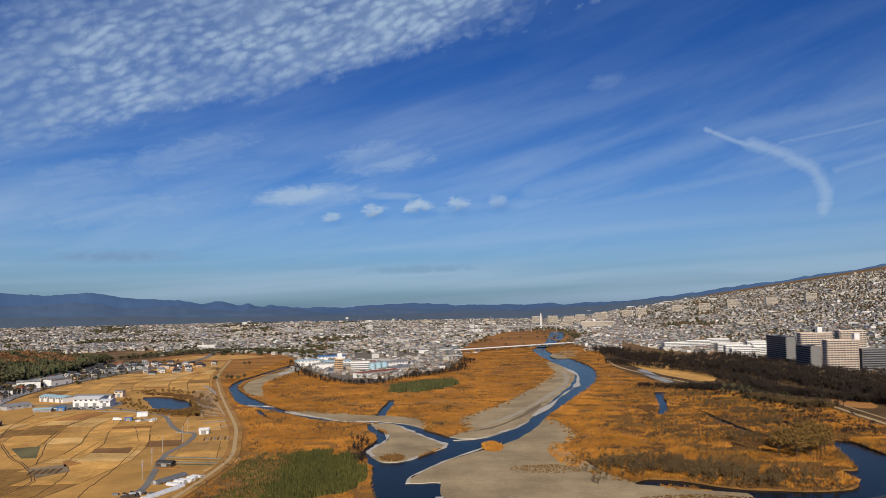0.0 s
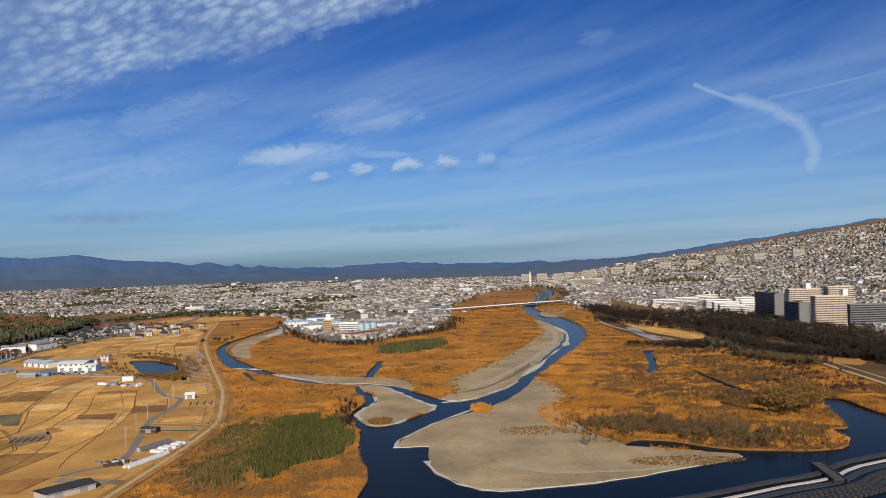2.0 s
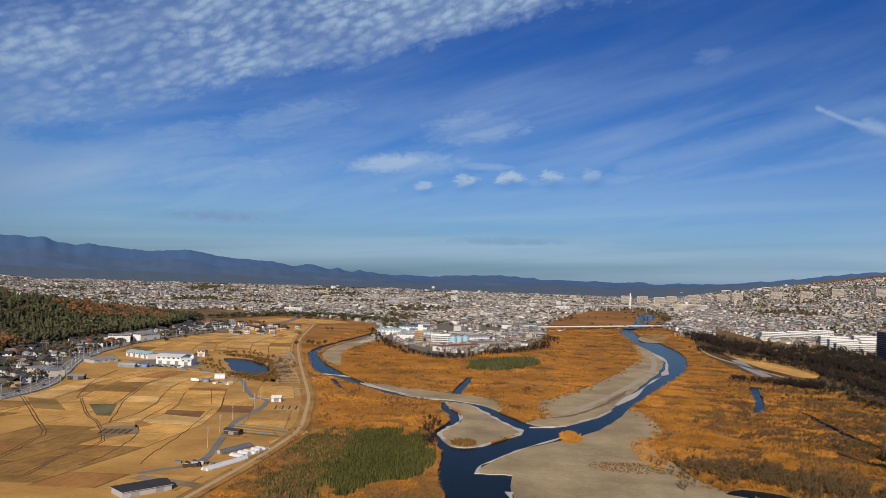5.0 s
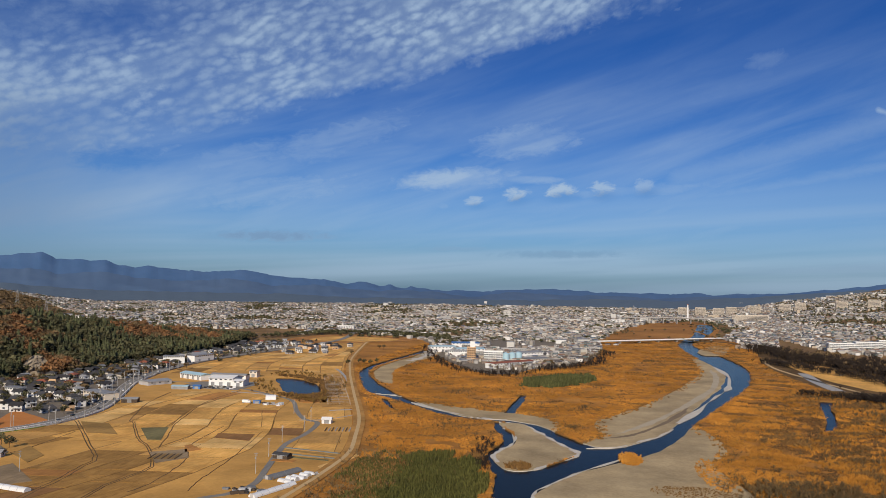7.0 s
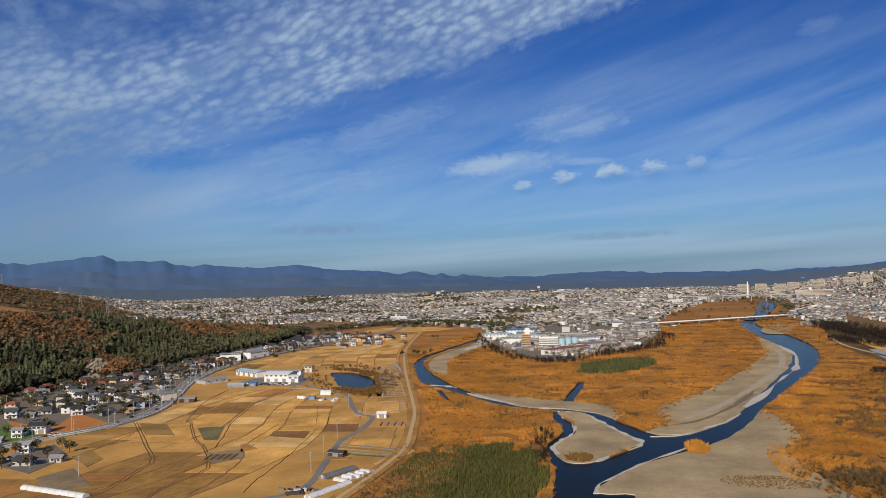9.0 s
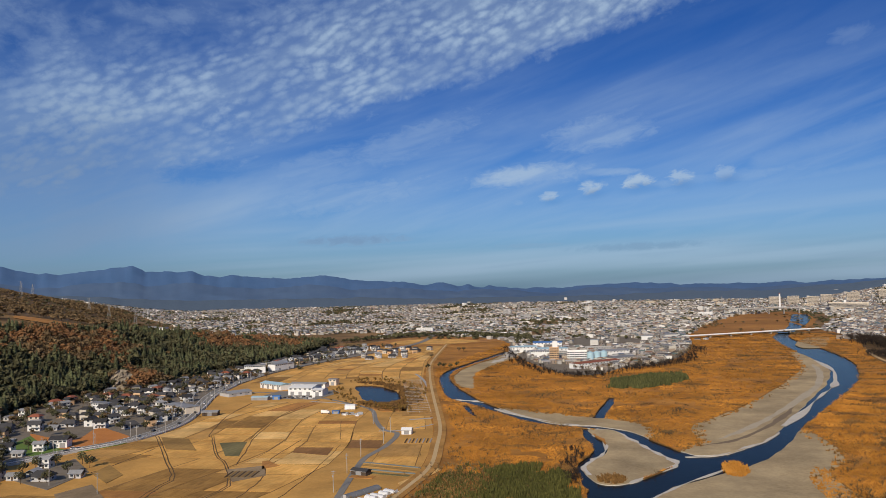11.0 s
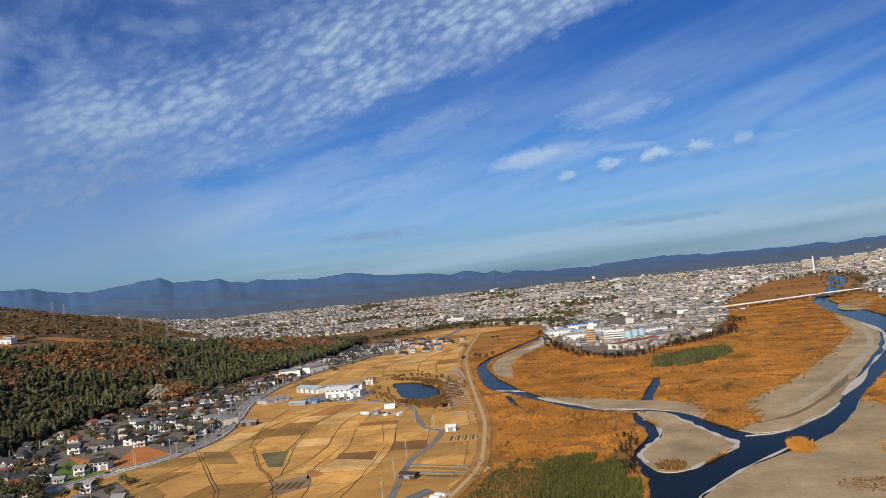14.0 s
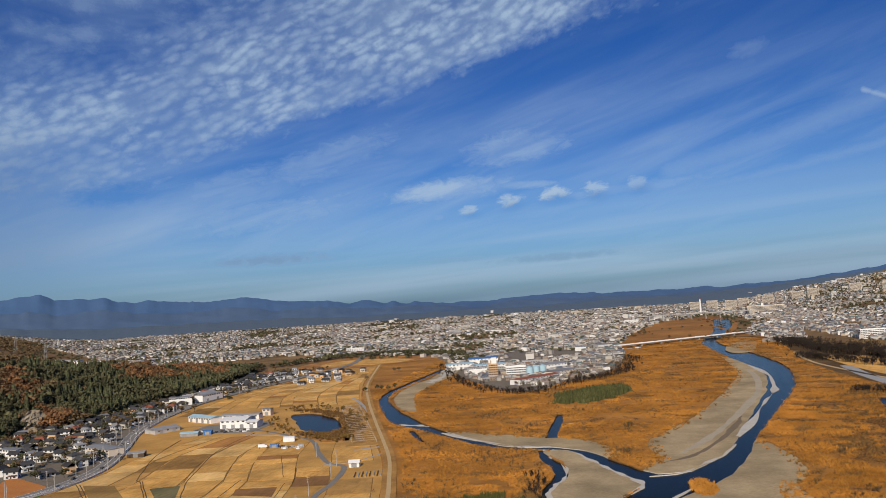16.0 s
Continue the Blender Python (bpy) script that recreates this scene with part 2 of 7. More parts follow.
# ---- materials ----
def material(name, colours, scale=0.2, fine=3.0, rough=0.9, bump=0.3, reach=0.2, random_tint=0.0, island=False, metal=0.0, stretch=(1, 1, 1), stops=None, contrast=0.5, spread=0.22, broad=None):
    """Two scales of noise over the place's own metres choose among the colours; a finer one gives relief.
    random_tint: how far pieces differ in brightness, by object, or by island of a joined mesh."""
    m = bpy.data.materials.new(name)
    m.use_nodes = True
    nt = m.node_tree
    bsdf = nt.nodes["Principled BSDF"]
    geo = nt.nodes.new("ShaderNodeNewGeometry")
    stretchy = nt.nodes.new("ShaderNodeMapping")
    stretchy.inputs["Scale"].default_value = stretch
    nt.links.new(geo.outputs["Position"], stretchy.inputs["Vector"])
    big, small = nt.nodes.new("ShaderNodeTexNoise"), nt.nodes.new("ShaderNodeTexNoise")
    for n, s, d in ((big, scale, 6.0), (small, fine, 4.0)):
        n.inputs["Scale"].default_value, n.inputs["Detail"].default_value = s, d
        n.inputs["Roughness"].default_value = 0.62
        nt.links.new(stretchy.outputs[0], n.inputs["Vector"])
    add = nt.nodes.new("ShaderNodeMix")
    add.inputs["Factor"].default_value = 1 - contrast
    nt.links.new(small.outputs["Fac"], add.inputs["A"]), nt.links.new(big.outputs["Fac"], add.inputs["B"])
    ramp = nt.nodes.new("ShaderNodeValToRGB")
    while len(ramp.color_ramp.elements) < len(colours):
        ramp.color_ramp.elements.new(0.5)
    for k, (e, c) in enumerate(zip(ramp.color_ramp.elements, colours)):
        e.position = stops[k] if stops else 0.5 + spread * (2 * k / max(1, len(colours) - 1) - 1)
        e.color = (*c, 1)
    nt.links.new(add.outputs[0], ramp.inputs["Fac"])
    colour = ramp.outputs["Color"]
    if broad:
        # wide drifts of lighter and darker growth: size, darkest, lightest
        wide, dim, times = nt.nodes.new("ShaderNodeTexNoise"), nt.nodes.new("ShaderNodeMapRange"), nt.nodes.new("ShaderNodeMix")
        wide.inputs["Scale"].default_value, wide.inputs["Detail"].default_value, wide.inputs["Roughness"].default_value = broad[0], 5.0, 0.65
        nt.links.new(geo.outputs["Position"], wide.inputs["Vector"])
        dim.inputs["From Min"].default_value, dim.inputs["From Max"].default_value = 0.34, 0.66
        dim.inputs["To Min"].default_value, dim.inputs["To Max"].default_value = broad[1], broad[2]
        nt.links.new(wide.outputs["Fac"], dim.inputs["Value"])
        times.data_type, times.blend_type = "RGBA", "MULTIPLY"
        times.inputs["Factor"].default_value = 1.0
        nt.links.new(colour, times.inputs["A"]), nt.links.new(dim.outputs[0], times.inputs["B"])
        colour = times.outputs["Result"]
    if random_tint:
        if island:
            seed = geo.outputs["Random Per Island"]
        else:
            seed = nt.nodes.new("ShaderNodeObjectInfo").outputs["Random"]
        scale_it = nt.nodes.new("ShaderNodeMapRange")
        scale_it.inputs["To Min"].default_value, scale_it.inputs["To Max"].default_value = 1 - random_tint, 1 + random_tint
        nt.links.new(seed, scale_it.inputs["Value"])
        hsv = nt.nodes.new("ShaderNodeHueSaturation")
        nt.links.new(scale_it.outputs[0], hsv.inputs["Value"]), nt.links.new(colour, hsv.inputs["Color"])
        colour = hsv.outputs["Color"]
    nt.links.new(colour, bsdf.inputs["Base Color"])
    bsdf.inputs["Roughness"].default_value, bsdf.inputs["Metallic"].default_value = rough, metal
    bsdf.inputs["Specular IOR Level"].default_value = 0.25
    if bump:
        b = nt.nodes.new("ShaderNodeBump")
        b.inputs["Strength"].default_value, b.inputs["Distance"].default_value = bump, reach
        nt.links.new(small.outputs["Fac"], b.inputs["Height"])
        nt.links.new(b.outputs[0], bsdf.inputs["Normal"])
    return m


def palette(name, colours, rough=0.8, grain=1.5):
    """Each island of a joined mesh takes one of the colours by chance, with a little grain."""
    m = material(name, [(0.9, 0.9, 0.9), (1.0, 1.0, 1.0)], 0.3, grain, rough, 0.1)
    nt = m.node_tree
    geo = nt.nodes.new("ShaderNodeNewGeometry")
    ramp = nt.nodes.new("ShaderNodeValToRGB")
    ramp.color_ramp.interpolation = "CONSTANT"
    while len(ramp.color_ramp.elements) < len(colours):
        ramp.color_ramp.elements.new(0.5)
    for k, (e, c) in enumerate(zip(ramp.color_ramp.elements, colours)):
        e.position, e.color = k / len(colours), (*c, 1)
    nt.links.new(geo.outputs["Random Per Island"], ramp.inputs["Fac"])
    mul = nt.nodes.new("ShaderNodeMix")
    mul.data_type, mul.blend_type = "RGBA", "MULTIPLY"
    mul.inputs["Factor"].default_value = 1.0
    bsdf = nt.nodes["Principled BSDF"]
    old = bsdf.inputs["Base Color"].links[0].from_socket
    nt.links.new(ramp.outputs["Color"], mul.inputs["A"]), nt.links.new(old, mul.inputs["B"])
    nt.links.new(mul.outputs["Result"], bsdf.inputs["Base Color"])
    return m


M = {
    "reed": material("reed_bed", [(0.26, 0.112, 0.022), (0.39, 0.167, 0.028), (0.47, 0.208, 0.036), (0.50, 0.25, 0.06)], 0.02, 0.35, 0.95, 0.6, 0.6, broad=(0.016, 0.55, 1.2)),
    "land": material("open_ground", [(0.12, 0.075, 0.035), (0.26, 0.15, 0.055), (0.16, 0.11, 0.05)], 0.012, 0.15, 0.95, 0.6, 0.6, broad=(0.01, 0.55, 1.2)),
    "farm": material("farm_soil", [(0.46, 0.235, 0.056), (0.57, 0.305, 0.076), (0.65, 0.36, 0.098)], 0.03, 0.5, 0.95, 0.4, 0.3, broad=(0.02, 0.75, 1.15)),
    "town": material("town_ground", [(0.11, 0.085, 0.055), (0.21, 0.175, 0.13), (0.14, 0.11, 0.07)], 0.02, 0.15, 0.9, 0.3, 0.3),
    "sand": material("river_sand", [(0.33, 0.235, 0.12), (0.45, 0.335, 0.18), (0.53, 0.41, 0.235)], 0.03, 0.6, 0.95, 0.35, 0.25, broad=(0.022, 0.66, 1.14)),
    "pale": material("dry_pale_shore", [(0.46, 0.41, 0.33), (0.66, 0.61, 0.53)], 0.15, 0.8, 0.9, 0.3, 0.15),
    "track": material("dirt_track", [(0.50, 0.335, 0.155), (0.62, 0.44, 0.22)], 0.1, 1.0, 0.95, 0.3, 0.1),
    "levee": material("dry_levee_grass", [(0.34, 0.165, 0.04), (0.46, 0.235, 0.058), (0.53, 0.285, 0.076)], 0.06, 0.6, 0.95, 0.4, 0.3, broad=(0.03, 0.7, 1.15)),
    "asphalt": material("worn_asphalt", [(0.19, 0.172, 0.145), (0.27, 0.25, 0.215)], 0.08, 1.5, 0.85, 0.2, 0.05),
    "grass": material("rough_grass", [(0.045, 0.034, 0.012), (0.15, 0.082, 0.024), (0.075, 0.054, 0.018)], 0.03, 0.3, 0.95, 0.5, 0.3, broad=(0.02, 0.5, 1.3)),
    "lawn": material("green_lawn", [(0.10, 0.165, 0.03), (0.15, 0.225, 0.045)], 0.05, 0.6, 0.95, 0.4, 0.2),
    "red_soil": material("red_soil", [(0.44, 0.16, 0.038), (0.58, 0.235, 0.06)], 0.06, 0.7, 0.95, 0.3, 0.2),
    "bank": material("earth_bank", [(0.15, 0.08, 0.026), (0.30, 0.155, 0.042)], 0.2, 1.0, 0.95, 0.5, 0.3),
    "concrete": material("weathered_concrete", [(0.30, 0.29, 0.27), (0.44, 0.42, 0.39)], 0.15, 1.0, 0.85, 0.25, 0.08),
    "pale_concrete": material("pale_concrete", [(0.46, 0.445, 0.41), (0.62, 0.60, 0.56)], 0.15, 1.0, 0.85, 0.25, 0.08),
    # distance haze is put into these three blue base colours
    "mountain": material("hazed_mountain_forest", [(0.045, 0.10, 0.205), (0.056, 0.113, 0.225), (0.07, 0.128, 0.24)], 0.004, 0.012, 1.0, 0.15, 8.0),
    "spur": material("hazed_wooded_spurs", [(0.05, 0.092, 0.17), (0.062, 0.105, 0.185), (0.076, 0.12, 0.195)], 0.004, 0.012, 1.0, 0.2, 8.0),
    "hills": material("hazed_wooded_hills", [(0.062, 0.098, 0.145), (0.088, 0.125, 0.17), (0.075, 0.112, 0.158)], 0.01, 0.03, 1.0, 0.4, 6.0),
}


def water_material():
    m = bpy.data.materials.new("river_water")
    m.use_nodes = True
    nt = m.node_tree
    bsdf = nt.nodes["Principled BSDF"]
    bsdf.inputs["Base Color"].default_value = (0.007, 0.012, 0.016, 1)
    bsdf.inputs["Roughness"].default_value, bsdf.inputs["IOR"].default_value = 0.16, 1.075
    geo, noise_node, b = nt.nodes.new("ShaderNodeNewGeometry"), nt.nodes.new("ShaderNodeTexNoise"), nt.nodes.new("ShaderNodeBump")
    noise_node.inputs["Scale"].default_value, noise_node.inputs["Detail"].default_value = 0.5, 4.0
    b.inputs["Strength"].default_value, b.inputs["Distance"].default_value = 0.35, 0.25
    nt.links.new(geo.outputs["Position"], noise_node.inputs["Vector"])
    nt.links.new(noise_node.outputs["Fac"], b.inputs["Height"]), nt.links.new(b.outputs[0], bsdf.inputs["Normal"])
    return m


M["water"] = water_material()

# ---- helpers for meshes ----
def mesh_object(name, verts, faces, mat, parent=None, smooth=False, mats=None, slots=None):
    me = bpy.data.meshes.new(name)
    me.from_pydata([tuple(v) for v in verts] if not isinstance(verts, np.ndarray) else verts.tolist(), [], faces if isinstance(faces, list) else faces.tolist())
    for m in mats or [mat]:
        me.materials.append(m)
    if slots is not None:
        me.polygons.foreach_set("material_index", np.asarray(slots, np.int32))
    if smooth:
        me.polygons.foreach_set("use_smooth", np.ones(len(me.polygons), bool))
    me.update()
    ob = new(name, me)
    ob.parent = parent
    return ob


def curve_points(points, closed=False, step=4):
    """A Catmull-Rom line through points of two or more numbers."""
    p = np.array(points, float)
    n, out = len(p), []
    for k in range(n if closed else n - 1):
        a, b, c, d = (p[(k + j) % n] if closed else p[min(max(k + j, 0), n - 1)] for j in (-1, 0, 1, 2))
        for t in np.arange(step) / step:
            out.append(0.5 * (2 * b + (c - a) * t + (2 * a - 5 * b + 4 * c - d) * t * t + (3 * b - a - 3 * c + d) * t**3))
    if not closed:
        out.append(p[-1])
    return np.array(out)


def wobble(points, size, wave):
    """Roughens a closed or open outline, as banks are."""
    return np.array([(x + size * noise.noise((x / wave, y / wave, 3.3)), y + size * noise.noise((x / wave, y / wave, 9.1))) for x, y in points])


def band(points, step=4, rough=0.0, wave=20.0):
    """The outline of a strip along a line of (x, y, half width)."""
    line = curve_points(points, step=step)
    ahead = np.gradient(line[:, :2], axis=0)
    ahead /= np.linalg.norm(ahead, axis=1)[:, None]
    side = np.stack([-ahead[:, 1], ahead[:, 0]], 1)
    left, right = line[:, :2] + side * line[:, 2:3], line[:, :2] - side * line[:, 2:3]
    ring = np.concatenate([left, right[::-1]])
    return wobble(ring, rough, wave) if rough else ring


def inside(points, ring):
    """Which of the points lie in a closed outline."""
    x, y = np.asarray(points, float).T[:2]
    got = np.zeros(len(x), bool)
    a = np.asarray(ring, float)
    for (x1, y1), (x2, y2) in zip(a, np.roll(a, -1, 0)):
        hit = (y1 > y) != (y2 > y)
        got ^= hit & (x < (x2 - x1) * (y - y1) / (y2 - y1 + 1e-12) + x1)
    return got


def ease(v, lo, hi):
    t = np.clip((v - lo) / (hi - lo), 0, 1)
    return t * t * (3 - 2 * t)


# ---- the lie of the land ----
FOOT_Y = [200, 400, 500, 580, 735, 830, 920, 1140, 1314, 1500, 6000]
FOOT_X = [-470, -505, -520, -552, -585, -560, -565, -562, -590, -640, -1500]


def height(x, y):
    """Ground level: the river plain at 0, the wooded hill, its plateau, and land that climbs far off."""
    x, y = np.asarray(x, float), np.asarray(y, float)
    d, az = np.hypot(x, y), np.degrees(np.arctan2(x, y))
    h = 0.006 * np.maximum(d - 1700, 0)
    h += 200 * np.power(np.clip(d - 1150, 0, 3400) / 3150, 1.75) * np.clip((az - 8.5) / 19.5, 0, 1.15)
    into = np.interp(y, FOOT_Y, FOOT_X) - x
    tall = np.interp(y, [200, 600, 800, 1000, 1200, 1400, 1600], [1.0, 1.0, 0.95, 0.8, 0.55, 0.2, 0.0])
    h += tall * (58 * ease(into, 0, 185) + 0.13 * np.clip(into - 150, 0, 260) + 0.03 * np.clip(into - 410, 0, 1500))
    h += 150 * ease(-az, 33, 50) * ease(d, 1150, 2600)
    return h


DOMAIN = [(-200, 120), (-330, 250), (-440, 330), (-440, 470), (-402, 560), (-412, 640), (-450, 740), (-505, 860), (-515, 1000), (-500, 1150), (-440, 1450), (-330, 1560), (-180, 1700), (240, 1740), (310, 1600), (330, 1300),
          (345, 1000), (350, 760), (360, 560), (380, 380), (300, 200), (100, 120)]


def build_ground():
    """One sheet out to the horizon; under the river plain it lies lower, as bed."""
    rings = np.concatenate([np.arange(60, 900, 15), np.arange(900, 2000, 30), np.arange(2000, 4900, 80), [4900]])
    spokes = np.radians(np.concatenate([np.arange(-180, -62, 6.0), np.arange(-62, 42, 0.8), np.arange(42, 180, 6.0)]))
    r, a = np.meshgrid(rings, spokes, indexing="ij")
    x, y = (r * np.sin(a)).ravel(), (r * np.cos(a)).ravel()
    z = height(x, y) - 0.25 - 3.0 * inside(np.stack([x, y], 1), np.array(DOMAIN) * 0.985 + (0, 8))
    n, verts = len(spokes), [(0, 0, -3.2)]
    verts += list(zip(x.tolist(), y.tolist(), z.tolist()))
    faces = [(0, 1 + (k + 1) % n, 1 + k) for k in range(n)]
    for i in range(len(rings) - 1):
        for k in range(n):
            p, q = 1 + i * n + k, 1 + i * n + (k + 1) % n
            faces.append((p, q, q + n, p + n))
    ob = mesh_object("ground", verts, faces, M["land"], smooth=True)
    tagged(ob, "dry winter land of fields and town to the horizon", "ground", kind="structure")


build_ground()

# ---- river plain: strips of water, sand, reed and field ----
NW_RIVER = [(-262, 1300, 5), (-268, 1200, 5), (-274, 1090, 4.5), (-276, 1010, 5), (-266, 945, 6), (-238, 862, 8), (-206, 788, 12), (-175, 742, 7.5), (-146, 704, 6), (-113, 663, 5.5), (-88, 648, 4.5), (-66, 645, 4.5), (-48, 630, 7),
            (-33, 602, 7), (-20, 575, 8), (-6, 545, 13), (-2, 520, 10)]
NE_RIVER = [(-42, 448, 8), (-30, 472, 9), (-13, 500, 10), (9, 530, 12), (34, 572, 11), (52, 612, 7), (66, 660, 6), (88, 732, 8), (119, 832, 11), (150, 938, 13), (174, 1060, 15), (182, 1180, 20), (178, 1350, 22), (172, 1500, 16), (176, 1620, 14), (205, 1760, 14),
            (238, 1900, 14), (285, 2160, 22), (330, 2480, 20)]
ISLAND_ARM = [(-73, 640, 3), (-67, 608, 4), (-58, 580, 4.5), (-56, 558, 4.5), (-60, 538, 3.5), (-62, 518, 3.5), (-56, 495, 5), (-48, 470, 8)]
POOL = [(-52, 478), (-51, 432), (-47, 397), (-41, 360), (-40, 230), (60, 190), (330, 210), (372, 330), (352, 432), (292, 445), (259, 470), (259, 526), (248, 532), (229, 478), (219, 442), (208, 440), (207, 420), (193, 397),
        (171, 393), (150, 398), (136, 402), (114, 421), (98, 426), (88, 414), (101, 409), (122, 398), (139, 386), (92, 361), (70, 351), (35, 341), (10, 341), (-4, 362), (-13, 392), (-13, 424), (-30, 424), (-29, 440), (-14, 478), (-20, 500)]
SIDE_POOL = [(216, 838, 8), (203, 800, 5), (196, 765, 4.5), (182, 705, 4.5), (167, 660, 3)]
INLET = [(-66, 800, 2.5), (-66, 760, 4), (-68, 710, 4.5), (-68, 686, 4)]
FARM_POND = [(-338, 852), (-319, 858), (-296, 838), (-274, 808), (-257, 764), (-259, 735), (-276, 741), (-293, 760), (-317, 808)]
CREEK_A = [(199, 735, 1.5), (208, 684, 2.5), (207, 629, 3), (209, 577, 3), (217, 547, 2.5)]
CREEK_B = [(170, 552, 1.5), (181, 522, 2.5), (190, 496, 2)]
CREEK_C = [(254, 626, 3), (246, 571, 4)]
ISLAND = [(-71, 634), (-64, 641), (-52, 634), (-40, 606), (-28, 577), (-17, 553), (-11, 536), (-20, 514), (-35, 486), (-44, 480), (-51, 484), (-58, 500), (-61, 519), (-57, 540), (-52, 562), (-57, 600), (-65, 616)]
SOUTH_BAR = [(66, 668), (76, 650), (84, 600), (80, 556), (68, 522), (74, 470), (80, 440), (92, 416), (108, 404), (142, 386), (92, 359), (70, 348), (35, 337), (8, 338), (-8, 360), (-18, 395), (-18, 420), (-34, 420), (-34, 442), (-22, 468), (0, 506),
             (22, 540), (48, 585), (60, 640)]
NORTH_BAR = [(-8, 556), (-4, 590), (3, 606), (0, 658), (19, 704), (44, 764), (78, 868), (110, 982), (131, 1075), (140, 1185), (150, 1300), (170, 1250), (175, 1060), (130, 850), (90, 720), (60, 640), (30, 575)]
UPPER_BAR = [(-264, 1340), (-243, 1320), (-230, 1200), (-236, 1100), (-240, 1010), (-232, 950), (-216, 885), (-206, 842), (-226, 862), (-246, 915), (-262, 980), (-266, 1090), (-258, 1190)]
BACKWATER = [(-188, 738, 1.5), (-181, 719, 3), (-172, 697, 2), (-163, 677, 1.2)]
NW_BAR = [(-158, 726), (-128, 716), (-95, 702), (-66, 693), (-44, 677), (-22, 636), (-26, 606), (-50, 632), (-88, 646), (-120, 664)]
FARMLAND = [(-150, 330), (-149, 400), (-149, 442), (-151, 492), (-163, 552), (-181, 618), (-205, 687), (-243, 795), (-293, 948), (-352, 1161), (-410, 1440), (-520, 1400), (-515, 1000), (-505, 860), (-450, 740), (-412, 640), (-402, 560), (-440, 470), (-440, 330),
            (-330, 250), (-150, 200)]
NORTH_TOWN = [(-420, 1600), (-322, 1537), (-249, 1273), (-204, 1132), (-140, 996), (-98, 975), (-72, 1050), (-36, 1096), (-6, 1190), (14, 1357), (15, 1600), (-40, 1800), (-200, 1720)]
RIGHT_PARK = [(262, 1380), (240, 1250), (232, 1090), (238, 950), (262, 860), (288, 835), (312, 770), (322, 700), (316, 640), (310, 560), (302, 500), (300, 455), (420, 420), (420, 1600), (300, 1600)]

MEETING = [(-34, 484), (-20, 512), (-9, 536), (-14, 556), (-6, 561), (6, 563), (24, 569), (36, 577), (20, 540), (-2, 505), (-20, 480)]


def build_plain():
    zones = [("reed", np.array(DOMAIN, float)), ("farm", curve_points(FARMLAND, True, 3)), ("town", curve_points(NORTH_TOWN, True, 3)), ("grass", curve_points(RIGHT_PARK, True, 3)),
             ("sand", wobble(curve_points(SOUTH_BAR, True), 2.5, 14)), ("sand", wobble(curve_points(NORTH_BAR, True), 2.5, 17)), ("sand", wobble(curve_points(NW_BAR, True), 2, 14)), ("sand", wobble(curve_points(UPPER_BAR, True), 3, 17)),
             ("gone", band(NW_RIVER, 5, 2.0, 15)), ("gone", band(NE_RIVER[:16], 5, 2.5, 18)), ("gone", wobble(curve_points(POOL, True, 3), 2.0, 12)), ("gone", band(ISLAND_ARM, 5, 1.2, 9)),
             ("gone", np.array(MEETING, float)), ("gone", band(SIDE_POOL, 4, 2, 9)), ("gone", band(INLET, 4, 1.5, 9)), ("gone", band(BACKWATER, 4, 0.8, 7)), ("gone", wobble(curve_points(FARM_POND, True), 2, 12)), ("gone", band(CREEK_A, 4, 1.5, 9)), ("gone", band(CREEK_B, 4, 1.2, 9)),
             ("gone", band(CREEK_C, 4, 1.5, 9)), ("sand", wobble(curve_points(ISLAND, True), 1.2, 9))]
    verts, faces = [], []
    for _, ring in zones:
        start = len(verts)
        verts += [Vector(p) for p in ring[:, :2].tolist()]
        faces.append(list(range(start, len(verts))))
    v, _, tris, _, _, _ = delaunay_2d_cdt(verts, [], faces, 0, 1e-3)
    centre = np.array([np.mean([v[k] for k in t], axis=0) for t in tris])
    kind = np.full(len(tris), -1)
    for n, (_, ring) in enumerate(zones):
        kind[inside(centre, ring)] = n
    names = {"reed": ("reed_plain", "rust-orange dry reed flats beside the river", 0.0), "farm": ("farmland", "tan farmland between road and levee", -0.12), "town": ("town_ground", "grey built-up ground of the riverside town", 0.1),
             "grass": ("bank_grass", "olive and straw grass on the river bank", 0.0), "sand": ("sandbar", "pale grey sand and gravel bars in the river", -0.45)}
    for zone, (name, label, level) in names.items():
        mine = [tris[k] for k in range(len(tris)) if kind[k] >= 0 and zones[kind[k]][0] == zone]
        used = sorted({i for t in mine for i in t})
        at = {i: n for n, i in enumerate(used)}
        pts = [(v[i][0], v[i][1], level) for i in used]
        fs = [tuple(at[i] for i in t) for t in mine]
        count = {}
        for t in fs:
            for a, b in zip(t, t[1:] + t[:1]):
                count[(a, b)] = 1
        slots = [0] * len(fs)
        low = len(pts)
        pts += [(x, y, -1.9) for x, y, _ in pts]
        for a, b in list(count):
            if (b, a) not in count:
                fs.append((b, a, a + low, b + low))
                slots.append(1)
        ob = mesh_object(name, pts, fs, None, mats=[M[zone], M["bank"] if zone != "sand" else M["pale"]], slots=slots)
        tagged(ob, label, "ground", kind="structure")
    water = mesh_object("river", [(-420, 150, -0.85), (420, 150, -0.85), (420, 1745, -0.85), (-420, 1745, -0.85)], [(0, 1, 2, 3)], M["water"])
    tagged(water, "dark blue still river water between sandbars", "river", kind="structure")
    far = band([(194, 1712, 14)] + NE_RIVER[15:], 5)
    n = len(far) // 2
    upper = mesh_object("river", [(x, y, float(height(x, y)) + 0.4) for x, y in far], [(k, k + 1, 2 * n - 2 - k, 2 * n - 1 - k) for k in range(n - 1)], M["water"])
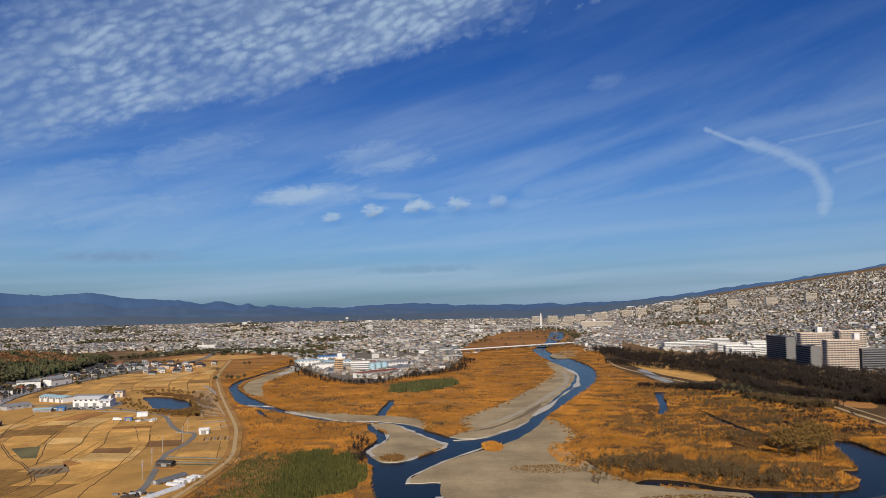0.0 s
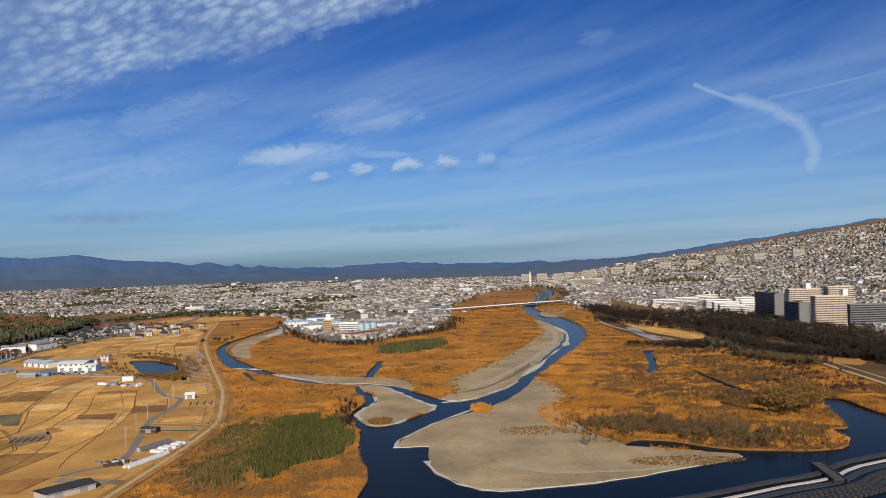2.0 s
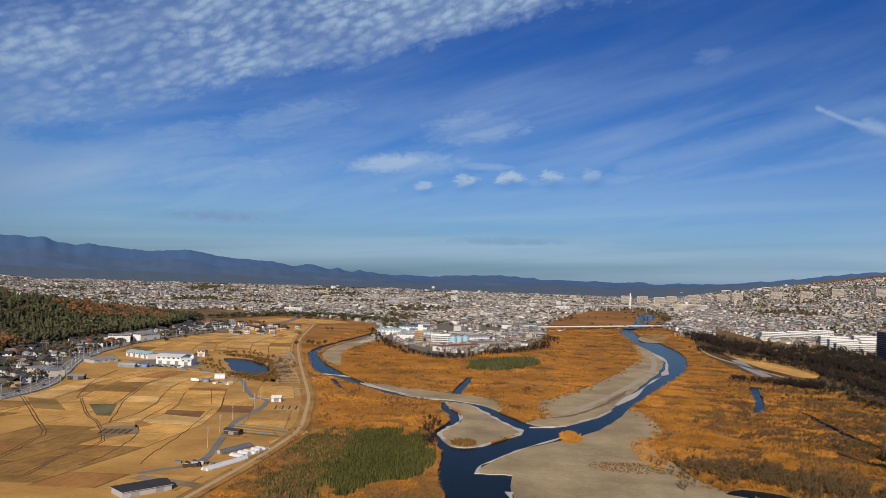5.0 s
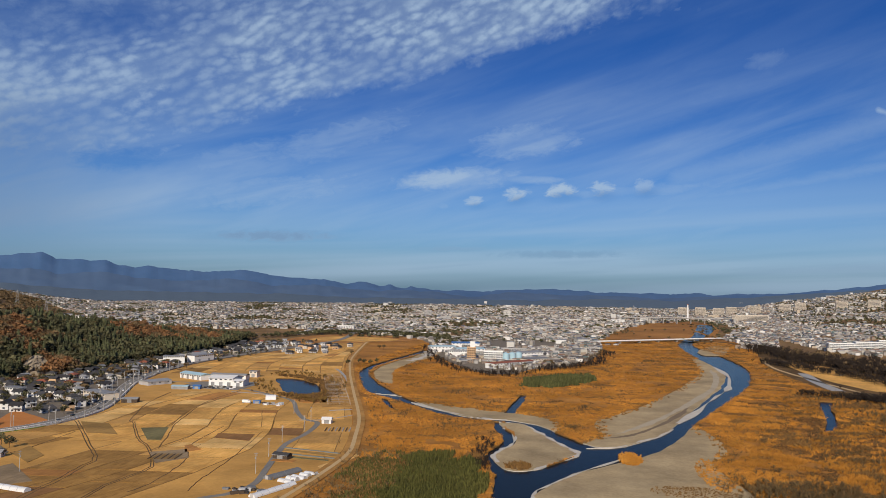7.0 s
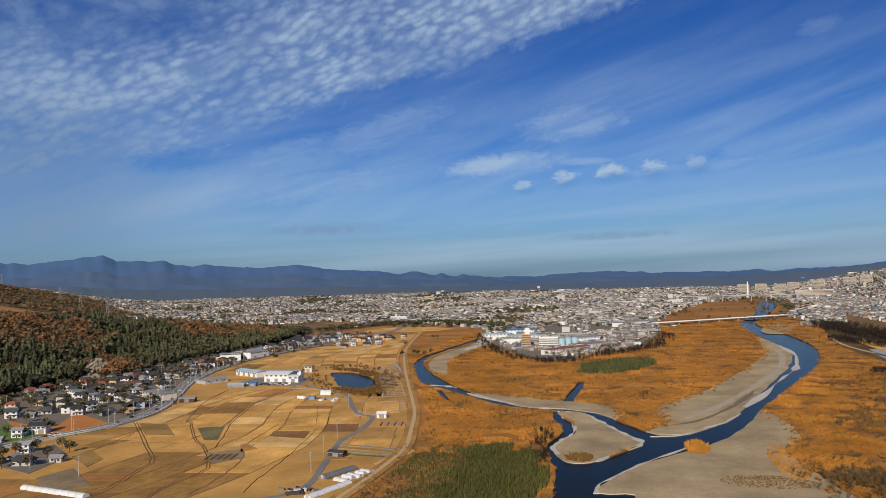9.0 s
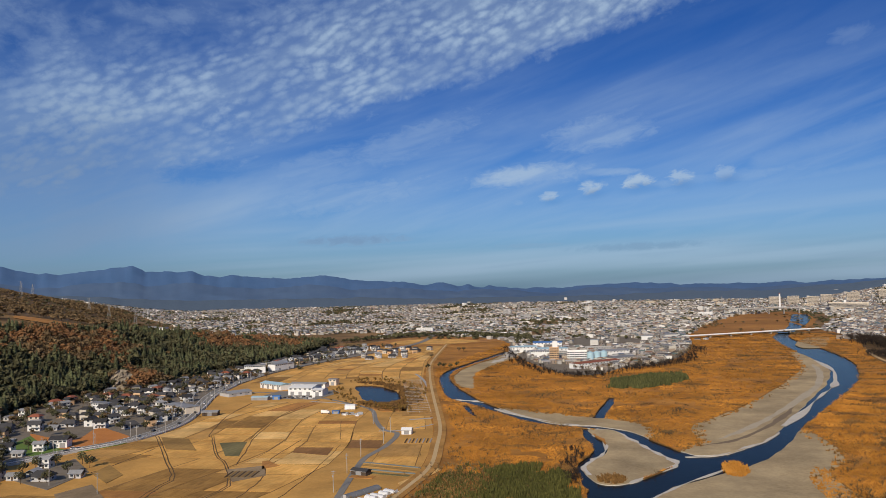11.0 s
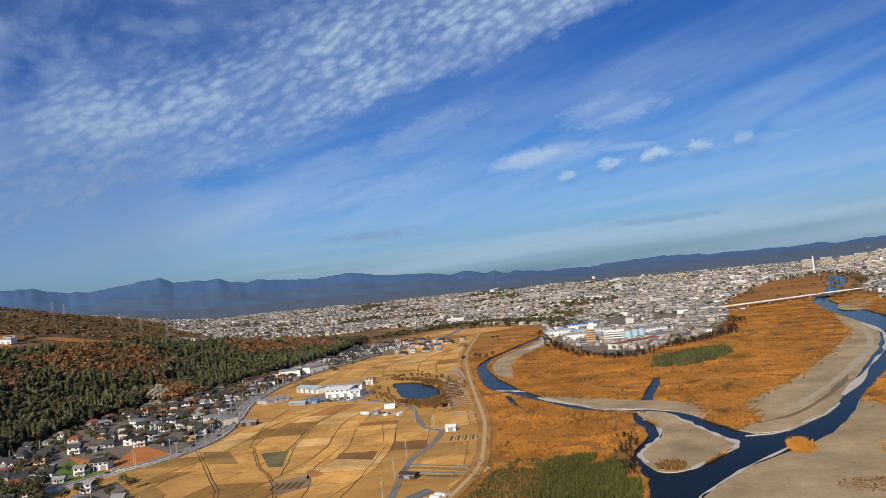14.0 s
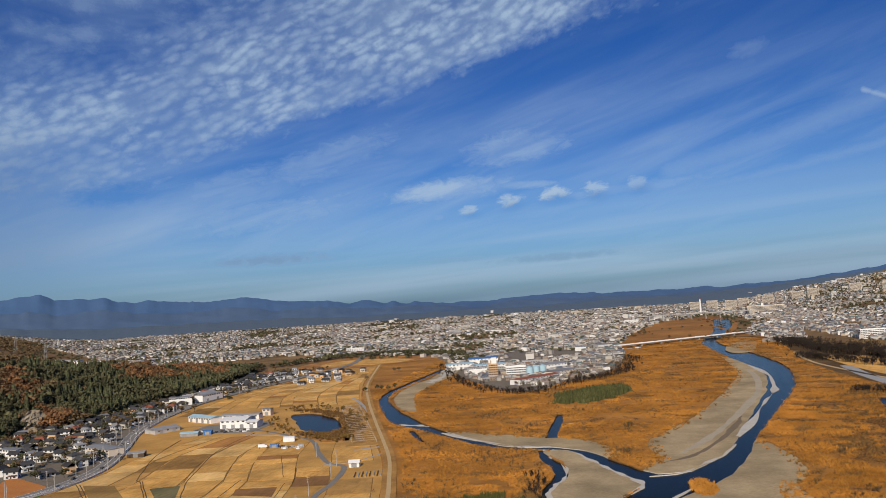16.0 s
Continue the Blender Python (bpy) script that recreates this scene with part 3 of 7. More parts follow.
    tagged(upper, "pale blue upper river beyond the bridge", "river", kind="structure")


build_plain()


def ribbon(name, points, width, mat, lift=0.06, step=5, thick=0.25, parent=None):
    """A road or path with a little thickness along a line of (x, y), laid on the land."""
    line = curve_points(points, step=step)
    ahead = np.gradient(line[:, :2], axis=0)
    ahead /= np.linalg.norm(ahead, axis=1)[:, None]
    side = np.stack([-ahead[:, 1], ahead[:, 0]], 1) * width / 2
    verts, faces, n = [], [], len(line)
    for s in (1, -1):
        for z in (0, -thick):
            for p, q in zip(line, side):
                x, y = p[0] + s * q[0], p[1] + s * q[1]
                base = p[2] if len(p) > 2 else float(height(x, y))
                verts.append((x, y, base + lift + z))
    for k in range(n - 1):
        faces += [(k, 2 * n + k, 2 * n + k + 1, k + 1), (k, k + 1, n + k + 1, n + k), (2 * n + k + 1, 2 * n + k, 3 * n + k, 3 * n + k + 1)]
    return mesh_object(name, verts, faces, mat, parent)


LEVEE = [(-150, 330), (-146, 403), (-145, 450), (-147, 500), (-160, 558), (-176, 620), (-199, 690), (-233, 790), (-283, 942), (-335, 1120), (-405, 1440)]
tagged(ribbon("levee_bank", LEVEE, 9, M["levee"], 0.45, thick=1.2), "dry brown levee bank with a dirt track along its top", "levee", kind="structure")
tagged(ribbon("levee_track", LEVEE, 2.6, M["track"], 0.56), "light brown dirt track on the levee", "track", kind="structure")
FARM_ROAD = [(-188, 380), (-181, 389), (-174, 398), (-171, 418), (-179, 453), (-190, 498), (-194, 521), (-194, 555), (-201, 597), (-216, 610), (-236, 646), (-262, 701), (-300, 735), (-335, 760), (-400, 790), (-455, 790)]
tagged(ribbon("farm_road", FARM_ROAD, 3.8, M["asphalt"], 0.05), "grey paved farm road through the fields", "road", kind="structure")
MAIN_ROAD = [(-445, 330), (-425, 420), (-404, 470), (-396, 500), (-384, 530), (-381, 570), (-391, 618), (-420, 684), (-457, 764), (-480, 840), (-500, 960), (-498, 1080), (-480, 1250), (-470, 1500), (-560, 1900)]
tagged(ribbon("main_road", MAIN_ROAD, 11, M["asphalt"], 1.0, thick=1.6), "grey main road on a low embankment", "road", kind="structure")

# ---- far mountains and wooded hills ----
SKYLINE = [(-75, 1.9), (-62, 2.3), (-54, 2.1), (-49, 2.15), (-47.4, 1.85), (-45, 1.98), (-43.3, 1.6), (-41.6, 1.38), (-40, 1.58), (-38.7, 1.78), (-37.2, 1.95), (-36.4, 1.55), (-33.5, 1.48), (-32.7, 1.24), (-31.6, 1.1), (-30.8, 1.2), (-29.3, 1.06), (-27.2, 0.84),
           (-24.9, 1.06), (-23.7, 1.02), (-22.3, 0.68), (-21.5, 0.58), (-19.9, 0.56), (-18.3, 0.4), (-17.3, 0.26), (-16.1, 0.42), (-14.9, 0.12), (-14.3, 0.22), (-13.5, 0.0), (-12.7, 0.08), (-11.4, -0.08), (-9.2, -0.14), (-7.8, -0.2), (-5.8, 0.0), (-3.2, 0.1), (-1, 0.0),
           (0.4, -0.1), (4.3, -0.12), (7.7, -0.1), (10.3, -0.1), (12.2, 0.0), (16.1, 0.4), (19.8, 0.86), (23.3, 1.3), (26.7, 1.75), (28.9, 2.12), (36, 2.3), (50, 1.6)]


def build_ridge(name, label, radius, skyline, mat, foot, rough, grain, depth):
    """A range of hills across the north: its crest follows elevations by heading, its flank falls towards the plain."""
    heads = np.arange(-75, 50, 0.2)
    crest = np.interp(heads, [a for a, _ in skyline], [e for _, e in skyline])
    verts, faces, rows = [], [], 9
    for a, e in zip(heads, crest):
        top = 100 + radius * math.tan(radians(e)) + rough * noise.fractal((a / grain, 0.0, radius * 0.01), 0.9, 2.1, 5)
        for k in range(rows):
            f = k / (rows - 1)
            r = radius - depth * (1 - f) + 25 * noise.noise((a * 0.5 + f * 1.5, f * 3, 2.0)) * (1 - f) * 2
            z = foot + (top - foot) * (f ** 0.9) + (1 - f) * f * 4 * rough * 0.25 * noise.fractal((a / grain * 0.7 + f * 2.2, f * 4.0, 1.0), 0.9, 2.1, 4)
            verts.append((r * math.sin(radians(a)), r * math.cos(radians(a)), z))
    for i in range(len(heads) - 1):
        for k in range(rows - 1):
            p = i * rows + k
            faces.append((p, p + rows, p + rows + 1, p + 1))
    ob = mesh_object(name, verts, faces, mat, smooth=True)
    tagged(ob, label, "mountains", kind="structure")


# the ridges' blue is painted haze over wooded slopes
build_ridge("backdrop_mountains", "wooded mountain range on the horizon, haze painted blue", 4860, SKYLINE, M["mountain"], 20, 8.0, 0.8, 330)
build_ridge("backdrop_spurs", "wooded spurs before the mountains, haze painted darker blue", 4680, [(a, 0.62 * e - 0.28 + 0.12 * math.sin(a * 0.9)) for a, e in SKYLINE], M["spur"], 15, 9.0, 1.3, 250)
build_ridge("backdrop_hills", "dark wooded foothills below the mountains, blue haze in their colour", 4500, [(-75, 0.6), (-50, 0.7), (-42, 0.1), (-34, -0.45), (-28, -0.5), (-22, -0.55), (-16, -0.75), (-9, -0.7), (-4, -0.75), (1, -0.55), (6, -0.6), (10, -0.3), (16, 0.2), (22, 0.6), (29, 1.5), (50, 1.5)],
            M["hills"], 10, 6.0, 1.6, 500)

# ---- many small things joined into one mesh ----
def joined(name, kits, picks, places, mats, label, category, parent=None, flat=False):
    """One mesh of kind "stuff": each place (x, y, z, sx, sy, sz, turn) gets the kit (verts, tris, slots) that picks names."""
    places, picks = np.asarray(places, float), np.asarray(picks)
    vs, fs, ss, base = [], [], [], 0
    for k, (tv, tf, tsl) in enumerate(kits):
        mine = places[picks == k]
        if not len(mine):
            continue
        c, s = np.cos(mine[:, 6])[:, None], np.sin(mine[:, 6])[:, None]
        x, y, z = (tv[None, :, j] * mine[:, 3 + j, None] for j in range(3))
        v = np.stack([mine[:, 0, None] + c * x - s * y, mine[:, 1, None] + s * x + c * y, mine[:, 2, None] + z], -1)
        f = tf[None] + (np.arange(len(mine)) * len(tv))[:, None, None] + base
        vs.append(v.reshape(-1, 3)), fs.append(f.reshape(-1, 3)), ss.append(np.tile(tsl, len(mine)))
        base += len(mine) * len(tv)
    v, f, s = np.concatenate(vs), np.concatenate(fs), np.concatenate(ss)
    me = bpy.data.meshes.new(name)
    me.vertices.add(len(v)), me.loops.add(f.size), me.polygons.add(len(f))
    me.vertices.foreach_set("co", v.ravel().astype(np.float32))
    me.loops.foreach_set("vertex_index", f.ravel().astype(np.int32))
    me.polygons.foreach_set("loop_start", np.arange(0, f.size, 3, dtype=np.int32))
    for m in mats:
        me.materials.append(m)
    me.polygons.foreach_set("material_index", s.astype(np.int32))
    me.update(calc_edges=True)
    if flat:
        me.shade_flat()
    ob = new(name, me)
    ob.parent = parent
    return tagged(ob, label, category, kind="stuff")


def kit(verts, faces, slots):
    """Triangles from faces of any size."""
    tris, out = [], []
    for f, s in zip(faces, slots):
        for k in range(1, len(f) - 1):
            tris.append((f[0], f[k], f[k + 1])), out.append(s)
    return np.array(verts, float), np.array(tris, int), np.array(out, int)


def conifer_kit(seed, tiers=6, sides=7):
    """A cedar one unit tall: a thin trunk and drooping ragged tiers."""
    rnd = random.Random(seed)
    v, f, s = [(0.012, 0, 0), (-0.012, 0.01, 0), (-0.01, -0.012, 0), (0, 0, 0.5)], [(0, 1, 3), (1, 2, 3), (2, 0, 3)], [1, 1, 1]
    for k in range(tiers):
        low, r = 0.12 + 0.74 * k / (tiers - 1), 0.215 * (1 - 0.7 * (k / (tiers - 1)) ** 1.4) + 0.02
        top, start = min(0.97, low + 0.3 - 0.03 * k), len(v)
        v.append((rnd.uniform(-0.01, 0.01), rnd.uniform(-0.01, 0.01), top))
        turn = rnd.uniform(0, 6.28)
        for j in range(2 * sides):
            q = r * (rnd.uniform(0.8, 1.15) if j % 2 else rnd.uniform(0.45, 0.65))
            a = turn + math.pi * j / sides
            v.append((q * math.cos(a), q * math.sin(a), low - (0.05 if j % 2 else -0.02) + rnd.uniform(-0.02, 0.02)))
        for j in range(2 * sides):
            f.append((start, start + 1 + j, start + 1 + (j + 1) % (2 * sides))), s.append(0)
    return kit(v, f, s)


def leafy_kit(seed, leaves=110, spread=0.34, size=0.085, limbs=4, low=0.3):
    """A round-headed tree one unit tall: trunk, limbs and a loose head of small leaf clumps."""
    rnd = random.Random(seed)
    v, f, s = [], [], []

    def limb(a, b, r):
        n = len(v)
        for p, q in ((a, r), (b, r * 0.4)):
            for j in range(3):
                v.append((p[0] + q * math.cos(2.1 * j), p[1] + q * math.sin(2.1 * j), p[2]))
        for j in range(3):
            f.append((n + j, n + (j + 1) % 3, n + 3 + (j + 1) % 3, n + 3 + j)), s.append(1)

    limb((0, 0, 0), (0.01, 0, low + 0.15), 0.028)
    lobes = []
    for k in range(limbs):
        a = 6.28 * k / limbs + rnd.uniform(-0.4, 0.4)
        end = (spread * 0.55 * math.cos(a), spread * 0.55 * math.sin(a), rnd.uniform(low + 0.2, 0.78))
        limb((0, 0, low + rnd.uniform(-0.05, 0.1)), end, 0.016)
        lobes.append((end, rnd.uniform(0.16, 0.24)))
    lobes.append(((0, 0, 0.78), 0.21))
    for _ in range(leaves):
        c, r = rnd.choice(lobes)
        d = Vector((rnd.gauss(0, 1), rnd.gauss(0, 1), rnd.gauss(0, 1))).normalized() * r * rnd.uniform(0.6, 1.08)
        p, q = Vector(c) + Vector((d.x, d.y, d.z * 0.85)), size * rnd.uniform(0.6, 1.3)
        n = d.normalized() + Vector((rnd.gauss(0, 0.5), rnd.gauss(0, 0.5), rnd.gauss(0, 0.5)))
        u = n.orthogonal().normalized() * q
        w = n.cross(u).normalized() * q * 0.8
        k = len(v)
        v.extend([tuple(p + u), tuple(p + w), tuple(p - u), tuple(p - w * 0.8)])
        f.append((k, k + 1, k + 2, k + 3)), s.append(0)
    return kit(v, f, s)


def bare_kit(seed, twigs=70):
    """A leafless tree one unit tall: forked limbs and a haze of thin twigs."""
    rnd = random.Random(seed)
    v, f, s = [], [], []

    def stick(a, b, r):
        n = len(v)
        side = (b - a).orthogonal().normalized() * r
        other = (b - a).cross(side).normalized() * r
        v.extend([tuple(a + side), tuple(a - side * 0.5 + other), tuple(a - side * 0.5 - other), tuple(b)])
        for t in ((n, n + 1, n + 3), (n + 1, n + 2, n + 3), (n + 2, n, n + 3)):
            f.append(t), s.append(0)

    trunk = Vector((rnd.uniform(-0.03, 0.03), rnd.uniform(-0.03, 0.03), 0.55))
    stick(Vector((0, 0, 0)), trunk, 0.026)
    ends = []
    for k in range(9):
        a, z = rnd.uniform(0, 6.28), rnd.uniform(0.2, 0.5)
        root = trunk * (z / 0.55)
        end = root + Vector((math.cos(a), math.sin(a), 0)) * rnd.uniform(0.14, 0.3) + Vector((0, 0, rnd.uniform(0.2, 0.45)))
        stick(root, end, 0.013)
        ends.append((root, end))
    for _ in range(twigs):
        a, b = rnd.choice(ends)
        p = a.lerp(b, rnd.uniform(0.3, 1.0))
        q = p + Vector((rnd.gauss(0, 0.1), rnd.gauss(0, 0.1), rnd.uniform(0.0, 0.2)))
        n = len(v)
        w = Vector((rnd.gauss(0, 1), rnd.gauss(0, 1), 0)).normalized() * 0.022
        v.extend([tuple(p + w), tuple(p - w), tuple(q)])
        f.append((n, n + 1, n + 2)), s.append(0)
    return kit(v, f, s)


def tuft_kit(seed, blades=7, lean=0.35, wide=0.16):
    """A clump of upright reeds or canes one unit tall."""
    rnd = random.Random(seed)
    v, f = [], []
    for _ in range(blades):
        x, y, a = rnd.uniform(-0.45, 0.45), rnd.uniform(-0.45, 0.45), rnd.uniform(0, 6.28)
        tip = (x + rnd.gauss(0, lean), y + rnd.gauss(0, lean), rnd.uniform(0.6, 1.0))
        n = len(v)
        v += [(x + wide * math.cos(a), y + wide * math.sin(a), 0), (x - wide * math.cos(a), y - wide * math.sin(a), 0), ((x + tip[0]) / 2 + wide * 0.7 * math.cos(a), (y + tip[1]) / 2 + wide * 0.7 * math.sin(a), tip[2] * 0.6), tip]
        f += [(n, n + 1, n + 2), (n + 1, n + 3, n + 2)]
    return kit(v, f, [0] * len(f))


M.update({
    "cedar": material("cedar_needles", [(0.040, 0.046, 0.021), (0.078, 0.085, 0.038), (0.13, 0.132, 0.06)], 0.05, 0.8, 0.9, 0.3, 0.3, 0.3, True, broad=(0.035, 0.5, 1.35)),
    "rust_leaf": material("russet_leaves", [(0.11, 0.06, 0.03), (0.2, 0.1, 0.043), (0.28, 0.145, 0.058)], 0.03, 0.6, 0.9, 0.3, 0.3, 0.18, True, broad=(0.06, 0.65, 1.3)),
    "brown_leaf": material("brown_leaves", [(0.08, 0.054, 0.028), (0.15, 0.10, 0.049), (0.21, 0.142, 0.068)], 0.03, 0.6, 0.9, 0.3, 0.3, 0.18, True, broad=(0.06, 0.65, 1.3)),
    "green_leaf": material("evergreen_leaves", [(0.042, 0.042, 0.021), (0.084, 0.08, 0.038), (0.14, 0.125, 0.06)], 0.05, 0.7, 0.85, 0.3, 0.2, 0.18, True, broad=(0.035, 0.5, 1.35)),
    "twig": material("grey_brown_twigs", [(0.014, 0.010, 0.008), (0.032, 0.023, 0.017), (0.058, 0.042, 0.030)], 0.05, 1.0, 0.95, 0.2, 0.1, 0.35, True),
    "bark": material("dark_bark", [(0.05, 0.035, 0.025), (0.10, 0.075, 0.055)], 0.5, 3.0, 0.95, 0.4, 0.05),
    "straw": material("reed_blades", [(0.32, 0.138, 0.022), (0.485, 0.215, 0.033), (0.585, 0.28, 0.056)], 0.012, 0.12, 0.9, 0.0, 0.1, 0.10, True, broad=(0.018, 0.5, 1.25)),
    "bush": material("grey_brown_bush", [(0.07, 0.047, 0.022), (0.125, 0.082, 0.036), (0.18, 0.122, 0.053)], 0.05, 1.0, 0.95, 0.0, 0.1, 0.25, True),
    "pale_scrub": material("pale_tan_scrub", [(0.13, 0.088, 0.04), (0.22, 0.15, 0.068), (0.30, 0.21, 0.10)], 0.05, 1.0, 0.95, 0.0, 0.1, 0.25, True),
    "brown_cane": material("dark_brown_canes", [(0.05, 0.028, 0.012), (0.11, 0.06, 0.022), (0.17, 0.095, 0.035)], 0.03, 0.4, 0.9, 0.0, 0.1, 0.3, True),
    "dark_cane": material("dark_green_canes", [(0.035, 0.038, 0.014), (0.07, 0.075, 0.025), (0.11, 0.105, 0.038)], 0.03, 0.4, 0.9, 0.0, 0.1, 0.35, True),
    "olive_blade": material("olive_canes", [(0.040, 0.042, 0.011), (0.078, 0.078, 0.019), (0.125, 0.11, 0.03)], 0.03, 0.4, 0.9, 0.0, 0.1, 0.35, True),
    "dull_blade": material("dull_brown_canes", [(0.10, 0.056, 0.02), (0.19, 0.102, 0.032), (0.26, 0.15, 0.052)], 0.03, 0.4, 0.9, 0.0, 0.1, 0.3, True),
})
M["willow"] = material("yellow_brown_willow", [(0.10, 0.058, 0.016), (0.18, 0.105, 0.027), (0.25, 0.15, 0.04)], 0.05, 0.6, 0.9, 0.2, 0.2, 0.3, True)
RND = np.random.RandomState(7)


def field_noise(x, y, wave, seed):
    return np.array([noise.fractal((a / wave, b / wave, seed), 0.8, 2.0, 3) for a, b in zip(x, y)])


def jitter_grid(x0, x1, y0, y1, gap):
    x, y = np.meshgrid(np.arange(x0, x1, gap), np.arange(y0, y1, gap))
    x, y = x.ravel() + RND.uniform(-0.45, 0.45, x.size) * gap, y.ravel() + RND.uniform(-0.45, 0.45, y.size) * gap
    return x, y


def put(x, y, z, tall, wide=None):
    """Rows for joined(): each tree upright, a little varied, turned by chance."""
    n = len(x)
    tall = np.broadcast_to(tall, n) * RND.uniform(0.75, 1.2, n)
    wide = tall if wide is None else np.broadcast_to(wide, n) * RND.uniform(0.75, 1.25, n)
    return np.stack([x, y, z, wide, wide, tall, RND.uniform(0, 6.28, n)], 1)


# open fields on the plateau: middle and half sizes
PLATEAU_FIELDS = [(-880, 850, 62, 38), (-960, 930, 40, 44), (-860, 1010, 78, 34), (-1100, 1000, 60, 60), (-970, 1190, 86, 40), (-1180, 1270, 90, 56), (-800, 1140, 46, 44), (-830, 1340, 66, 50), (-1050, 1450, 80, 56)]
PLATEAU_RINGS = [curve_points([(a - u, b - v * 0.4), (a, b - v), (a + u, b - v * 0.3), (a + u * 0.7, b + v), (a - u * 0.6, b + v * 0.8)], True, 5) for a, b, u, v in PLATEAU_FIELDS]


def free_of(x, y, rings):
    got = np.ones(len(x), bool)
    for r in rings:
        got &= ~inside(np.stack([x, y], 1), r)
    return got


def build_forest():
    """The wooded hill: cedars below, russet and brown crowns in patches and along the crest."""
    x, y = jitter_grid(-1000, -470, 320, 1420, 6.2)
    into = np.interp(y, FOOT_Y, FOOT_X) - x
    edge = np.interp(y, [300, 700, 900, 1100, 1400], [215, 210, 190, 150, 110])
    keep = (into > 4) & (into < edge + 25 * field_noise(x, y, 60, 1.0)) & (np.degrees(np.arctan2(x, y)) > -62) & (np.hypot((x + 562) / 26, (y - 780) / 22) > 1)
    x, y, into, edge = x[keep], y[keep], into[keep], edge[keep]
    # stands of broadleaved trees: (y, distance from the foot, half length, half depth)
    n = np.full(len(x), -9.0)
    for sy, si, ry, ri in ((835, 135, 95, 72), (690, 130, 50, 44), (1150, 115, 85, 80), (1290, 80, 130, 62), (815, 16, 40, 36)):
        n = np.maximum(n, 1.15 - np.hypot((y - sy) / ry, (into - si) / ri))
    n += 0.5 * field_noise(x, y, 45, 5.0) + 0.07 * RND.randn(len(x))
    m = field_noise(x, y, 32, 8.0) + 0.2 * RND.randn(len(x))
    low = field_noise(x, y, 60, 15.0) + 0.3 * RND.randn(len(x))
    kind = np.where(n < 0.34, np.where(low > 0.95, 2, np.where(low > 0.12, 0, 3)), np.where(m > -0.05, 1, 2))
    z = height(x, y) - 0.4
    cedar = kind == 0
    joined("cedar_forest", [conifer_kit(k) for k in range(4)], RND.randint(0, 4, cedar.sum()), put(x[cedar], y[cedar], z[cedar], 17 + 4 * field_noise(x[cedar], y[cedar], 25, 3.0), 19.5), [M["cedar"], M["bark"]], "dense dark green cedar wood on the hillside", "forest")
    kits = [leafy_kit(20 + k, 100, size=0.088, limbs=5) for k in range(4)]
    plain = [leafy_kit(24 + k, 62, size=0.112, limbs=3) for k in range(4)]
    for code, name, mat, label in ((1, "russet_wood", "rust_leaf", "russet autumn trees on the hill"), (2, "brown_wood", "brown_leaf", "brown half-bare trees on the hill"), (3, "evergreen_wood", "green_leaf", "dull green broadleaf trees on the hill")):
        pick = kind == code
        joined(name, plain if code == 3 else kits, RND.randint(0, 4, pick.sum()), put(x[pick], y[pick], z[pick], 14 + 4 * field_noise(x[pick], y[pick], 22, 9.0), 15.5), [M[mat], M["bark"]], label, "forest")
    # the plateau behind: open fields with belts of trees
    x, y = jitter_grid(-2300, -560, 420, 3000, 20)
    into = np.interp(y, FOOT_Y, FOOT_X) - x
    az, d = np.degrees(np.arctan2(x, y)), np.hypot(x, y)
    keep = (into > 150) & (az > -60) & (az < -24 - 0.004 * d) & (height(x, y) > 25) & (field_noise(x, y, 130, 12.0) > -0.16 + 0.25 * np.sin(d / 90)) & free_of(x, y, PLATEAU_RINGS)
    x, y = x[keep], y[keep]
    joined("plateau_woods", [leafy_kit(40 + k, 20, size=0.19, limbs=2) for k in range(3)], RND.randint(0, 3, len(x)), put(x, y, height(x, y) - 0.4, 10.5, 16), [M["brown_leaf"], M["bark"]], "brown tree belts on the plateau", "forest")


build_forest()

WATERS = [band(NW_RIVER, 5), band(NE_RIVER, 5), curve_points(POOL, True, 3), band(ISLAND_ARM, 5), band(SIDE_POOL, 4), band(INLET, 4), band(BACKWATER, 4), np.array(MEETING, float), band(CREEK_A, 4), band(CREEK_B, 4), band(CREEK_C, 4), curve_points(FARM_POND, True)]
BARE = WATERS + [curve_points(r, True) for r in (ISLAND, SOUTH_BAR, NORTH_BAR, NW_BAR, UPPER_BAR)] + [curve_points(r, True, 3) for r in (FARMLAND, NORTH_TOWN, RIGHT_PARK)] + [band([(a, b, 8) for a, b in LEVEE], 4)]
GROVE = [(-107, 462), (-112, 496), (-104, 508), (-92, 514), (-80, 500), (-66, 486), (-62, 462), (-56, 440), (-58, 414), (-68, 394), (-84, 382), (-98, 366), (-106, 392), (-102, 430)]
POND_RIM = [(-346, 876), (-318, 882), (-286, 856), (-262, 816), (-242, 770), (-232, 722), (-240, 702), (-262, 712), (-290, 738), (-268, 734), (-256, 742), (-256, 768), (-272, 808), (-298, 842), (-320, 862)]
WEST_GROVE = [(-133, 478), (-122, 502), (-106, 502), (-102, 440), (-104, 392), (-96, 362), (-118, 362), (-126, 390), (-122, 420), (-131, 446)]
MID_GROVE = [(-74, 892), (-62, 950), (-10, 992), (0, 940), (-32, 876), (-64, 857)]



